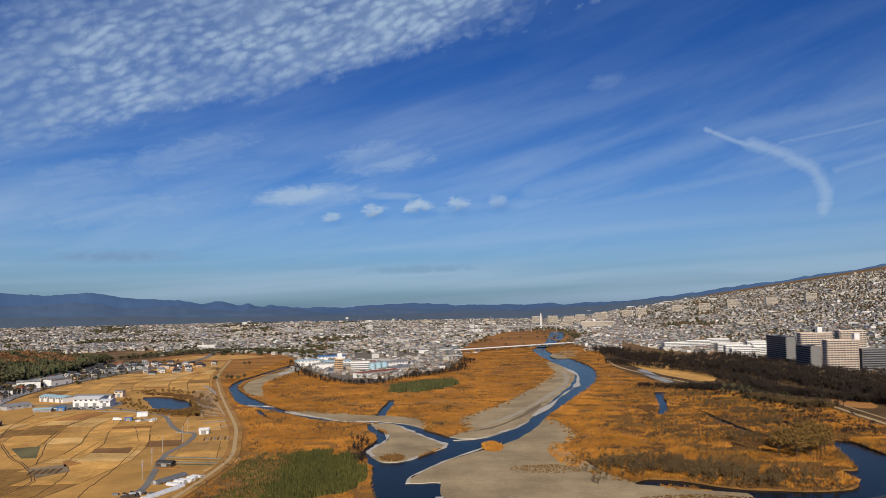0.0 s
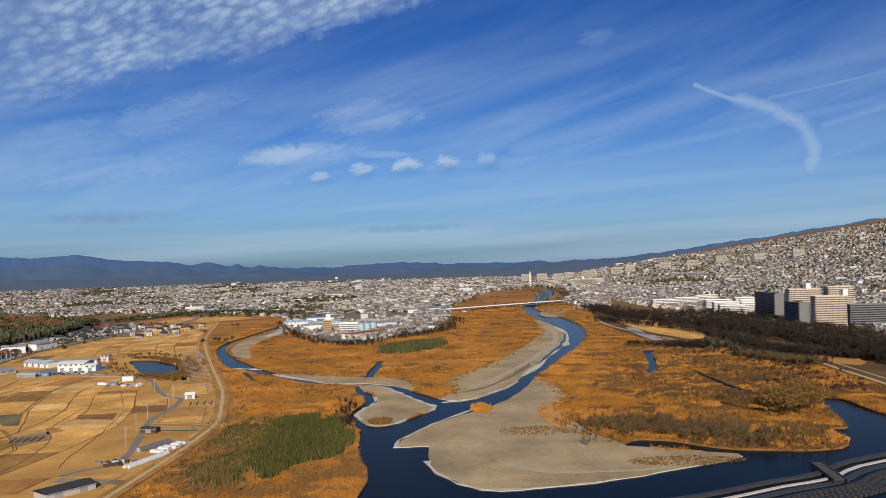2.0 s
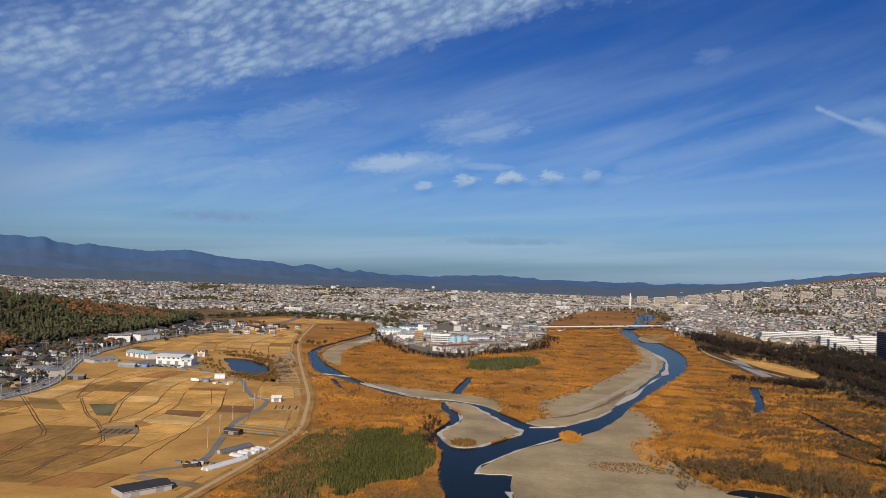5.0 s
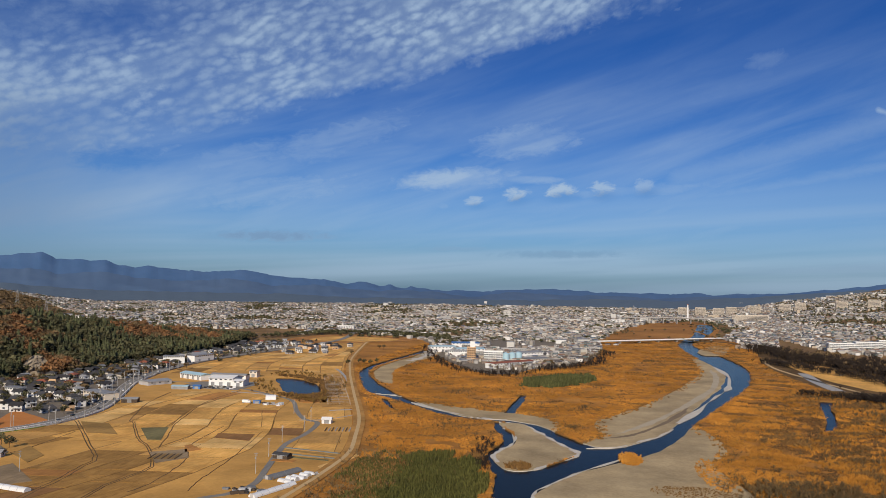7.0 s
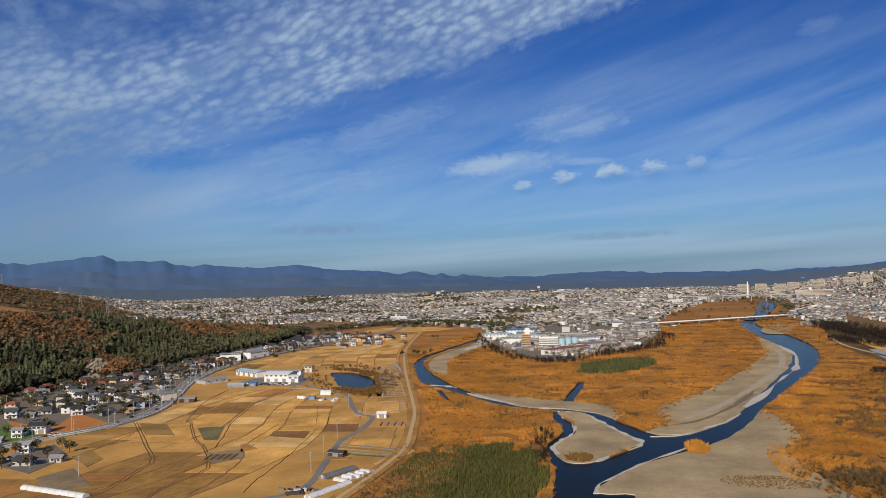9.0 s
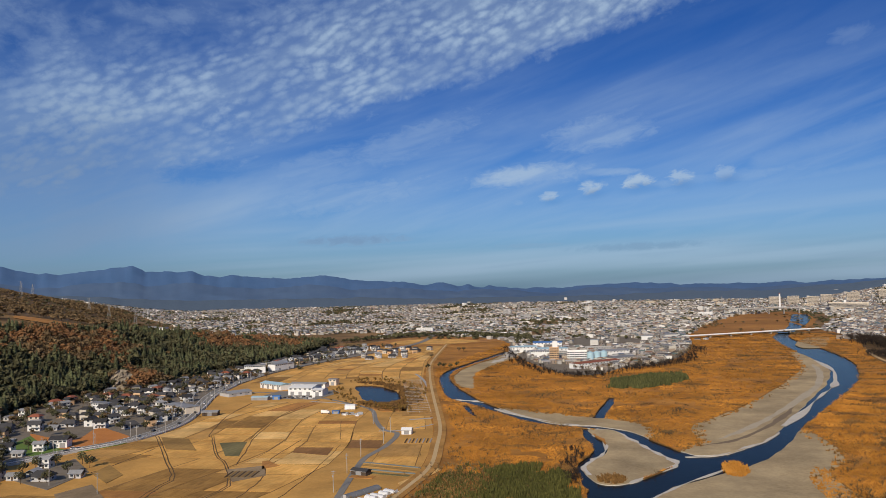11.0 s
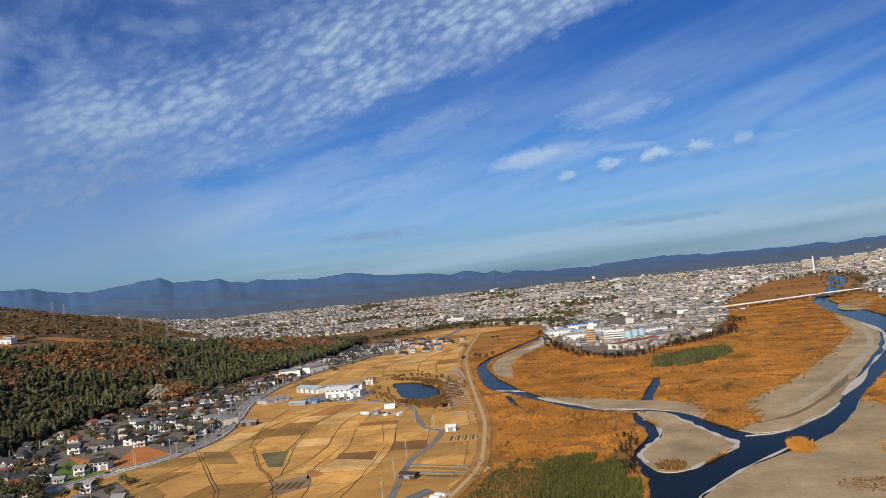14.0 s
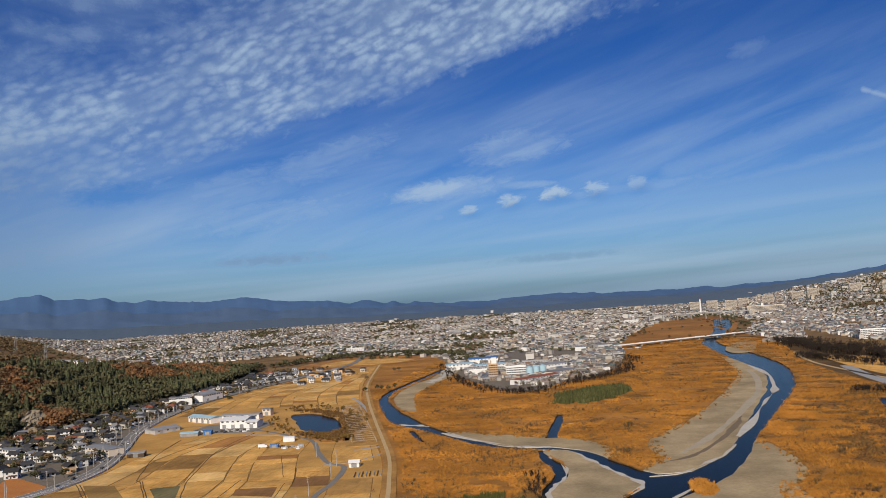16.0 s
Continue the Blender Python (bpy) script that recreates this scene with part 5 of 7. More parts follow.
M["old_white"] = material("aged_white_render", [(0.56, 0.55, 0.52), (0.76, 0.75, 0.72)], 0.15, 1.2, 0.85, 0.15, 0.05, 0.2)
M["dull_cream"] = material("dull_cream_render", [(0.40, 0.36, 0.30), (0.54, 0.49, 0.41)], 0.15, 1.2, 0.85, 0.15, 0.05, 0.25)
DESIGNS = [
    (9.2, 7.0, 5.4, 1.9, "old_white", "slate", "white two-storey house with a dark tiled roof", 0.0),
    (8.0, 6.6, 5.3, 1.7, "dull_cream", "slate", "cream two-storey house with a dark hipped roof", 0.8),
    (11.0, 7.5, 3.2, 2.2, "grey_wall", "slate", "low grey farmhouse with a heavy dark tiled roof", 0.5),
    (7.0, 6.2, 5.5, 1.3, "old_white", "tin", "small white house with a grey sheet roof", 0.0),
    (8.4, 6.3, 5.3, 1.8, "orange_wall", "slate", "tan house with a dark grey tiled roof", 0.0),
    (7.0, 5.0, 2.8, 1.3, "grey_wall", "tin", "grey outbuilding with a sheet metal roof", 0.0),
    (8.8, 7.0, 5.4, 1.6, "dull_cream", "red_roof", "cream house with a red-brown roof", 0.7),
]


def build_village():
    """Houses between the wooded hill and the main road."""
    first = {}
    spots = [(-380, 424, 15, 0), (-370, 428, 15, 5), (-352, 430, 12, 2), (-338, 440, 12, 5), (-366, 438, 100, 5), (-376, 458, 12, 3), (-449, 457, 30, 0), (-466, 452, 25, 1), (-424, 440, 20, 2), (-424, 462, 110, 6), (-496, 519, 30, 0), (-527, 560, 20, 0),
             (-509, 561, 25, 2), (-486, 533, 20, 4), (-493, 505, 30, 3), (-512, 541, 115, 1), (-531, 530, 30, 2), (-491, 572, 20, 3), (-514, 596, 15, 6), (-509, 620, 20, 4), (-470, 584, 15, 2), (-455, 590, 105, 0), (-478, 612, 10, 1), (-470, 568, 10, 5),
             (-461, 640, -20, 0), (-450, 649, -20, 0), (-406, 598, -30, 4), (-416, 586, 60, 2), (-411, 618, -30, 0), (-473, 707, -25, 3), (-476, 745, -25, 0), (-487, 778, -25, 3), (-500, 822, -20, 0), (-530, 842, -15, 1), (-512, 864, -15, 3),
             (-489, 662, -15, 0), (-504, 707, -20, 1), (-458, 513, 20, 5), (-418, 498, 20, 3), (-419, 481, 20, 5),
             (-455, 452, -10, 0), (-452, 462, 7, 2), (-430, 451, 24, 1), (-420, 429, 41, 3), (-415, 415, -2, 5), (-406, 429, 15, 0), (-374, 407, 32, 2), (-437, 463, 49, 6), (-403, 443, 6, 3), (-394, 400, 23, 1), (-474, 485, 40, 0), (-485, 481, -3, 4), (-458, 490, 14, 2)]
    rnd = random.Random(5)
    for k in range(420):
        y = rnd.uniform(390, 1330)
        road, foot = np.interp(y, [p[1] for p in MAIN_ROAD], [p[0] for p in MAIN_ROAD]), np.interp(y, FOOT_Y, FOOT_X)
        x = rnd.uniform(foot + 5, road - 13)
        if road - 13 - foot > 15 and all(math.hypot(x - a, y - b) > 10.5 for a, b, *_ in spots) and not (-475 < x < -385 and 490 < y < 582) and not (-455 < x < -395 and 640 < y < 690):
            spots.append((x, y, rnd.choice((-20, 0, 20, 70, 95)), rnd.choice((0, 0, 1, 1, 2, 3, 3, 4, 5, 6))))
    for k in range(60):
        x, y = rnd.uniform(-560, -395), rnd.uniform(1150, 1380)
        if all(math.hypot(x - a, y - b) > 14 for a, b, *_ in spots) and abs(x - np.interp(y, [p[1] for p in MAIN_ROAD], [p[0] for p in MAIN_ROAD])) > 14:
            spots.append((x, y, rnd.choice((-10, 10, 80)), rnd.choice((0, 1, 2, 3, 4, 5))))
    for x, y, turn, k in spots:
        w, d, wall, ridge, wm, rm, label, hip = DESIGNS[k]
        near = y < 560
        if (k, near) not in first:
            first[k, near] = house(x, y, turn, w, d, wall, ridge, wm, rm, label, hip, k != 5, framed=near)
        else:
            copy_thing(first[k, near], pose(x, y, float(height(x, y)), 0, 0, turn))

    line = [(np.interp(y, [p[1] for p in MAIN_ROAD], [p[0] for p in MAIN_ROAD]) - 4, y) for y in range(380, 1340, 40)]
    back = [(np.interp(y, FOOT_Y, FOOT_X) - 6, y) for y in range(1340, 380, -40)]
    ring = line + back
    ground = mesh_object("village_ground", [(x, y, float(height(x, y)) + 0.12) for x, y in ring], [(k, k + 1, len(ring) - 2 - k, len(ring) - 1 - k) for k in range(len(line) - 1)], M["town"])
    tagged(ground, "grey-brown yards and lanes between the village houses", "ground", kind="structure")


build_village()


def hall(name, x, y, turn, w, d, wall, ridge, wall_mat, roof_mat, label, doors=2, bays=0, z=None):
    """A shed, hall or warehouse: walls, thick roof, sliding doors and a band of windows."""
    ob = thing(name, x, y, turn, z, label, "building")
    part("wall", gable_walls(w, d, wall, ridge), M[wall_mat], ob)
    part("roof", gable_roof(w, d, wall, max(ridge, 0.15), 0.4, 0.25), M[roof_mat], ob)
    for k in range(doors):
        c = -w / 2 + w * (k + 0.5) / doors
        part("door", boxes((c - 1.8, c + 1.8, -d / 2 - 0.09, -d / 2 + 0.02, 0, min(3.6, wall - 0.4))), M["tin"], ob)
    for k in range(bays):
        c = -w / 2 + w * (k + 0.5) / bays
        win = part("window", boxes((c - 1.1, c + 1.1, -d / 2 - 0.07, -d / 2 + 0.02, wall - 1.7, wall - 0.6)), M["glass"], ob)
    part("gutter", boxes((-w / 2 - 0.4, w / 2 + 0.4, -d / 2 - 0.65, -d / 2 - 0.5, wall - 0.25, wall - 0.1)), M["grey_wall"], ob)
    return ob


hall("warehouse", -366, 788, 4, 25, 26, 7.4, 1.6, "white", "white", "large white warehouse at the field edge", 3, 5)
hall("annex", -347, 782, 4, 11, 16, 5.6, 1.0, "white", "white", "small white annex beside the warehouse", 1, 2)
hall("long_shed", -418, 824, -28, 38, 13, 5.2, 1.6, "white", "teal", "long white shed with a pale blue-green roof", 4, 9)
hall("storehouse", -385, 838, 0, 40, 10, 4.2, 1.0, "white", "tin", "long low white storehouse behind the warehouse", 3, 6)
hall("office", -366, 858, 0, 9, 8, 6.5, 0.4, "cream", "tin", "small cream office block among the sheds", 1, 2)
hall("tin_shed", -433, 770, 62, 26, 17, 3.4, 1.4, "grey_wall", "tin", "grey sheet-metal shed by the road", 2, 3)
hall("blue_shed", -390, 742, 8, 16, 7, 2.8, 0.8, "tin", "teal", "low blue-grey shed at the field edge", 2, 0)
hall("store_shed", -376, 748, 8, 7, 5, 2.8, 0.8, "blue_paint", "blue_paint", "small blue storage shed", 1, 0)
hall("shop", -421, 662, -27, 36, 13, 6.2, 0.5, "cream", "tin", "cream roadside shop with a flat roof", 3, 7)
hall("open_shelter", -386, 651, 15, 13, 7, 3.2, 1.0, "bark", "tin", "dark timber shelter beside the road", 1, 0)
hall("school", -524, 968, 29, 26, 12, 9.5, 0.3, "white", "tin", "white three-storey school block below the wood", 2, 10)
hall("school_wing", -506, 1004, 78, 38, 12, 8.5, 0.3, "white", "tin", "white school wing with rows of windows", 2, 9)
hall("gymnasium", -522, 1022, 75, 24, 18, 7.5, 2.2, "cream", "tin", "cream gymnasium with a rounded sheet roof", 2, 6)
hall("community_hall", -505, 664, -18, 22, 9, 6.6, 0.3, "white", "tin", "white flat-roofed hall under the trees", 2, 6)
hall("hut", -194, 598, 8, 7.0, 5.5, 3.0, 1.3, "white", "white", "small white field hut", 1, 1)
hall("poultry_shed", -370, 386, -8, 40, 9, 3.2, 1.8, "orange_wall", "slate", "long brown shed with a dark roof in the fields", 5, 12)
hall("pump_house", -346, 380, -8, 8, 7, 2.6, 0.9, "teal", "teal", "small blue-roofed shed beside the long shed", 1, 1)
hall("dark_shed", -172, 352, 52, 22, 11, 2.6, 1.2, "grey_wall", "slate", "low dark shed beside the levee", 2, 0)
hall("machine_shed", -180, 477, -12, 10, 5, 2.4, 0.9, "bark", "slate", "dark machine shed in the allotments", 1, 0)
hall("lawn_house", -414, 512, 20, 12, 9, 5.8, 2.0, "white", "slate", "white house with a dark roof on the lawn", 2, 4)


def tunnel(x, y, turn, length, width, tall, mat, label, name="greenhouse", ribs=True):
    """A plastic greenhouse tunnel: an arched skin over hoops, with end walls and a door."""
    ob = thing(name, x, y, turn, None, label, "greenhouse")
    arc = [(width / 2 * math.cos(math.pi * k / 10), tall * math.sin(math.pi * k / 10) ** 0.8) for k in range(11)]
    v, f = [], []
    n = max(2, int(length / 5))
    for i in range(n + 1):
        for yy, zz in arc:
            v.append((-length / 2 + length * i / n, yy, zz + 0.05 + 0.05 * math.sin(i * 2.3)))
    for i in range(n):
        for k in range(10):
            p = i * 11 + k
            f.append((p, p + 1, p + 12, p + 11))
    part("skin", (v, f), M[mat], ob)
    for s in (-1, 1):
        xx = s * length / 2
        part("end_wall", ([(xx, a, b + 0.03) for a, b in arc], [tuple(range(11))]), M[mat], ob)
    part("door", boxes((-length / 2 - 0.06, -length / 2 + 0.02, -0.9, 0.9, 0.02, 2.0)), M["grey_wall"], ob)
    if ribs:
        hoop_v, hoop_f = [], []
        for k, (yy, zz) in enumerate(arc):
            for dx in (-0.06, 0.06):
                hoop_v.append((dx, yy * 1.012, zz * 1.02 + 0.1))
        for k in range(10):
            hoop_f.append((2 * k, 2 * k + 1, 2 * k + 3, 2 * k + 2))
        shared = None
        for i in range(1, n):
            at = (-length / 2 + length * i / n, 0, 0)
            if shared is None:
                shared = part("hoop", (hoop_v, hoop_f), M["tin"], ob, at=at).data
            else:
                part("hoop", shared, None, ob, at=at)
    return ob


M["vinyl"] = material("milky_vinyl", [(0.60, 0.60, 0.58), (0.78, 0.78, 0.77)], 0.2, 1.0, 0.45, 0.15, 0.08)
M["net"] = material("grey_shade_net", [(0.12, 0.125, 0.13), (0.20, 0.205, 0.21)], 0.2, 1.0, 0.8, 0.15, 0.08)
tunnel(-290, 381, -12, 45, 4.2, 1.9, "vinyl", "long low white vinyl greenhouse in the stubble fields")
tunnel(-164, 438, 69, 24, 5.5, 1.9, "net", "greenhouse under dark grey net", "greenhouse")
tunnel(-156, 406, 71, 30, 4.4, 1.7, "vinyl", "low white vinyl greenhouse beside the levee")
for x, y, length, tall in ((-156.5, 424, 9, 1.5), (-155, 429, 7, 1.9), (-153, 433, 9, 1.6), (-151.5, 438, 6, 1.8), (-150, 443, 8, 1.4)):
    tunnel(x, y, 155, length, 3.8, tall, "vinyl", "short torn white vinyl greenhouse beside the levee")
tunnel(-281, 701, 20, 9, 8.0, 4.0, "vinyl", "white arched vinyl store at the lane corner", "vinyl_store")


def heap(name, x, y, size, count, mats, label, seed):
    """A heap of odd boxes and sheets: crates, boards, scrap."""
    rnd = random.Random(seed)
    ob = thing(name, x, y, 0, None, label, "heap")
    for k in range(count):
        a, b, c = rnd.uniform(0.5, 2.2), rnd.uniform(0.5, 1.6), rnd.uniform(0.4, 1.8)
        v, f = boxes((-a, a, -b, b, -0.2, c))
        v = [(p[0] * rnd.uniform(0.8, 1.1), p[1] * rnd.uniform(0.8, 1.1), p[2]) for p in v]
        part("scrap", (v, f), M[rnd.choice(mats)], ob, at=(rnd.gauss(0, size), rnd.gauss(0, size * 0.6), 0), turn=rnd.uniform(0, 180))


heap("scrap_heap", -268, 672, 4.5, 26, ["bark", "grey_wall", "concrete", "white"], "heap of scrap and boards in the field", 3)
heap("farm_clutter", -169, 402, 4.0, 34, ["bark", "slate", "grey_wall", "white", "net"], "dark crates and covered stacks by the greenhouses", 4)
heap("stack_yard", -352, 757, 7.0, 20, ["concrete", "white", "bark"], "stacked goods in the warehouse yard", 5)
heap("gravel_stacks", -470, 690, 6.0, 14, ["concrete", "grey_wall"], "stacked blocks in a roadside yard", 6)

# ---- field parcels ----
for key, tones in (("stubble", [(0.57, 0.285, 0.066), (0.70, 0.375, 0.092), (0.77, 0.435, 0.12)]), ("straw_field", [(0.64, 0.37, 0.11), (0.75, 0.455, 0.15), (0.81, 0.51, 0.19)]), ("plough", [(0.26, 0.125, 0.04), (0.34, 0.17, 0.055)]),
                   ("fallow", [(0.44, 0.235, 0.06), (0.57, 0.31, 0.086), (0.50, 0.28, 0.082)]), ("rusty", [(0.38, 0.17, 0.045), (0.52, 0.24, 0.06)]), ("green_crop", [(0.15, 0.135, 0.055), (0.23, 0.19, 0.08)]), ("grey_plot", [(0.26, 0.185, 0.10), (0.36, 0.26, 0.15)]), ("olive_plot", [(0.33, 0.19, 0.055), (0.43, 0.25, 0.07)]), ("brown_stubble", [(0.25, 0.128, 0.03), (0.36, 0.19, 0.046), (0.43, 0.235, 0.06)])):
    M[key] = material("field_" + key, tones, 0.06, 0.45, 0.95, 0.45, 0.2, 0.09, False, stretch=(1.0, 0.22, 1.0), contrast=0.6, spread=0.13, broad=(0.03, 0.68, 1.2))
M["balk"] = material("weedy_margin", [(0.20, 0.11, 0.034), (0.33, 0.18, 0.05)], 0.1, 0.8, 0.95, 0.4, 0.2)
FARM = bpy.data.objects["farmland"]


def slab(ring, z0, z1):
    n = len(ring)
    v = [(x, y, z1) for x, y in ring] + [(x, y, z0) for x, y in ring]
    return v, [tuple(range(n))] + [(k, k + n, (k + 1) % n + n, (k + 1) % n) for k in range(n)]


def build_parcels():
    """Strips of stubble between road and levee, cut by lanes; each parcel a little raised above the ditches."""
    rnd = random.Random(11)
    edge_w = lambda y: float(np.interp(y, [330, 470, 500, 560, 640, 740, 800, 860, 1000, 1150, 1300], [-395, -395, -384, -370, -381, -372, -392, -470, -486, -482, -462]))
    edge_e = lambda y: float(np.interp(y, [330, 450, 500, 558, 620, 690, 790, 942, 1120, 1300], [-160, -154, -156, -170, -187, -210, -244, -294, -346, -385]))
    ditch = lambda y: 10 * math.sin(y / 60.0)
    ponds = [curve_points([(-362, 880), (-318, 880), (-280, 855), (-250, 800), (-240, 740), (-262, 712), (-310, 735), (-345, 800)], True), [(-400, 742), (-335, 742), (-335, 880), (-400, 880)], [(-180, 398), (-135, 470), (-150, 490), (-200, 440)], [(-470, 730), (-395, 730), (-395, 850), (-470, 850)],
             [(-410, 402), (-372, 388), (-338, 412), (-325, 450), (-385, 475)]]
    lanes = band([(a, b, 4.0) for a, b in FARM_ROAD], 4)
    rims = []
    cuts = [0.0, 0.13, 0.2, 0.36, 0.5, 0.58, 0.74, 0.86, 1.0]
    made = 0
    for c in range(len(cuts) - 1):
        y = 335 + rnd.uniform(0, 12)
        while y < 1290 and made < 300:
            step = rnd.choice((14, 26, 38, 52)) * (1 + 0.25 * (y > 700))
            ys = (y, y + step)
            corners = []
            for yy, u in ((ys[0], cuts[c]), (ys[0], cuts[c + 1]), (ys[1], cuts[c + 1]), (ys[1], cuts[c])):
                tilt = 26 * (u - 0.5)
                q = yy + tilt
                corners.append((edge_w(q) + (edge_e(q) - edge_w(q)) * u + ditch(q) * (u * (1 - u) * 4), q))
            m = np.mean(corners, 0)
            gap = 0.5 + 0.4 * (c % 3 == 0)
            ring = [(m[0] + (a - m[0]) * max(0.2, 1 - gap / max(4.0, abs(a - m[0]))), m[1] + (b - m[1]) * max(0.2, 1 - 0.4 / max(4.0, abs(b - m[1])))) for a, b in corners]
            tests = np.array(ring + [m] + [((a + m[0]) / 2, (b + m[1]) / 2) for a, b in ring])
            if not any(inside(tests, np.asarray(r)).any() for r in ponds) and not inside(tests[4:], lanes).any() and (edge_e(m[1]) - edge_w(m[1])) > 40:
                key = rnd.choices(("stubble", "straw_field", "plough", "fallow", "rusty", "grey_plot", "brown_stubble"), (2, 0, 3, 16, 5, 1, 73) if m[1] + 0.9 * (m[0] + 260) + 25 * noise.noise((m[0] / 40, m[1] / 40, 2.0)) < 452 else (58, 22, 2, 12, 5, 1, 4))[0]
                if math.hypot(m[0] + 300, m[1] - 540) < 16:
                    key = "green_crop"
                if math.hypot(m[0] + 243, m[1] - 463) < 18:
                    key = "grey_plot"
                part("field_parcel", slab(ring, -0.3, rnd.uniform(-0.04, 0.04)), M[key], FARM)
                made += 1
                rims.append([(m[0] + (a - m[0]) * 1.004, m[1] + (b - m[1]) * 1.004) for a, b in corners])
            y += step + 0.4
    verts = [(x, y, -0.085) for ring in rims for x, y in ring]
    edge = mesh_object("field_margin", verts, [(4 * k, 4 * k + 1, 4 * k + 2, 4 * k + 3) for k in range(len(rims))], M["balk"])
    tagged(edge, "dark weedy margins between the stubble fields", "field", kind="structure")


build_parcels()

# ditches and lanes between the parcels
M["ditch"] = material("weedy_ditch", [(0.08, 0.05, 0.025), (0.17, 0.10, 0.042)], 0.2, 1.2, 0.95, 0.4, 0.2)
for line, w, apart in (([(-373, 559), (-315, 489), (-283, 449), (-278, 430), (-270, 398), (-268, 381), (-263, 355)], 0.6, 2.6), ([(-331, 565), (-296, 514), (-269, 482), (-245, 446), (-240, 432), (-240, 407), (-241, 394), (-236, 365)], 0.6, 1.8),
                       ([(-387, 720), (-370, 651), (-338, 575), (-331, 565)], 0.7, 0), ([(-332, 748), (-326, 667), (-306, 596), (-296, 564), (-273, 509), (-264, 486)], 0.6, 0),
                       ([(-259, 564), (-252, 511), (-243, 484), (-234, 466), (-227, 443), (-221, 404), (-223, 387)], 0.6, 0), ([(-225, 553), (-213, 496), (-205, 449), (-201, 418), (-196, 396)], 0.35, 0), ([(-262, 638), (-233, 570)], 0.4, 0),
                       ([(-345, 520), (-338, 473), (-338, 450)], 0.5, 0)):
    for s in (0, apart) if apart else (0,):
        path = wobble(curve_points([(a + s, b) for a, b in line], step=5), 0.9, 9)
        tagged(ribbon("ditch", [tuple(p) for p in path], w, M["ditch"], 0.07, thick=0.3), "dark weedy ditch between the fields", "ditch", kind="structure")
for line, w in (([(-218, 605), (-200, 612), (-186, 640)], 1.6), ([(-310, 970), (-298, 948), (-269, 882), (-226, 770), (-196, 685), (-194, 668), (-212, 655)], 3.4), ([(-282, 711), (-300, 730), (-336, 738)], 2.2)):
    tagged(ribbon("farm_lane", line, w, M["concrete"], 0.08, thick=0.3), "narrow grey concrete farm lane", "lane", kind="structure")
M["film"] = material("grey_green_film", [(0.17, 0.20, 0.17), (0.26, 0.29, 0.25)], 0.2, 1.0, 0.6, 0.15, 0.05)
for line, w, key in (([(-190, 506), (-170, 502), (-150, 498)], 2.4, "film"), ([(-187, 499), (-168, 495), (-150, 491)], 5.5, "olive_plot"), ([(-184, 490), (-168, 487), (-150, 484)], 2.2, "film"), ([(-183, 483), (-168, 480), (-152, 478)], 3.0, "green_crop"),
                     ([(-186, 373), (-168, 369), (-152, 366)], 8, "grey_plot"), ([(-184, 471), (-170, 471)], 5, "rusty")):
    tagged(ribbon("allotment", line, w, M[key], 0.1, thick=0.4), "narrow allotment strip beside the farm road", "field", kind="structure")
for ring, key, label in (([(-444, 497), (-463, 529), (-465, 543), (-425, 520), (-391, 522), (-390, 547), (-377, 533), (-385, 509), (-397, 487), (-407, 482)], "lawn", "mown green lawn inside the road bend"), ([(-476, 550), (-440, 536), (-422, 537), (-442, 582), (-422, 573), (-382, 545), (-391, 522), (-392, 503), (-430, 516)], "red_soil", "bare orange-red earth plot")):
    ring = curve_points(ring, True, 3)
    tagged(mesh_object("yard", *slab([tuple(p) for p in ring], -0.2, 0.35 if key == "lawn" else 0.42), M[key]), label, "yard", kind="structure")


for ring, key, label in (([(-153, 462), (-142, 501), (-139, 495), (-145, 450)], "straw_field", "pale straw triangle beside the levee"), ([(-402, 752), (-336, 750), (-334, 800), (-346, 815), (-402, 800)], "asphalt", "grey paved yard round the warehouse"), ([(-258, 722), (-236, 716), (-228, 696), (-246, 690), (-262, 704)], "rusty", "rust-orange weedy plot by the pond"),
                         ([(-430, 628), (-400, 622), (-396, 646), (-428, 655)], "asphalt", "grey gravel yard by the shop"), ([(-262, 473), (-245, 486), (-232, 464), (-243, 447)], "grey_plot", "grey allotment plot"), ([(-311, 544), (-294, 551), (-275, 508), (-284, 507)], "green_crop", "dull green winter crop plot"), ([(-252, 496), (-250, 500), (-236, 488), (-242, 478)], "rusty", "rust-orange weedy corner"), ([(-251, 539), (-226, 543), (-220, 520), (-246, 524)], "plough", "dark ploughed plot"), ([(-366, 556), (-342, 554), (-312, 518), (-335, 518)], "olive_plot", "dull brown fallow plot"), ([(-336, 449), (-341, 471), (-315, 450), (-311, 431)], "olive_plot", "bare brown plot by the farmyard"), ([(-374, 428), (-376, 482), (-340, 452), (-333, 412)], "town", "dark earth farmyard"), ([(-322, 405), (-317, 427), (-280, 395), (-293, 378)], "grey_plot", "grey-brown plot round the greenhouse")):
    tagged(mesh_object("plot", *slab(ring, -0.3, 0.12), M[key]), label, "plot", kind="structure")


def build_beds():
    """Short vinyl-covered vegetable beds near the hut and in the allotments."""
    bed_data = None
    for x0, y0, n, step in ((-186, 572, 8, 2.4), (-254, 462, 9, 1.9)):
        ob = thing("vegetable_plot", x0, y0, 12, None, "rows of vegetable beds, some under pale film", "vegetable beds")
        for k in range(n):
            b = part("bed", bed_data or boxes((-0.35, 0.35, -7, 7, 0, 0.4)), M[("concrete" if x0 > -200 else "olive_plot") if k % 2 else "ditch"], ob, at=(k * step, 0, 0.05))
            bed_data = None


build_beds()


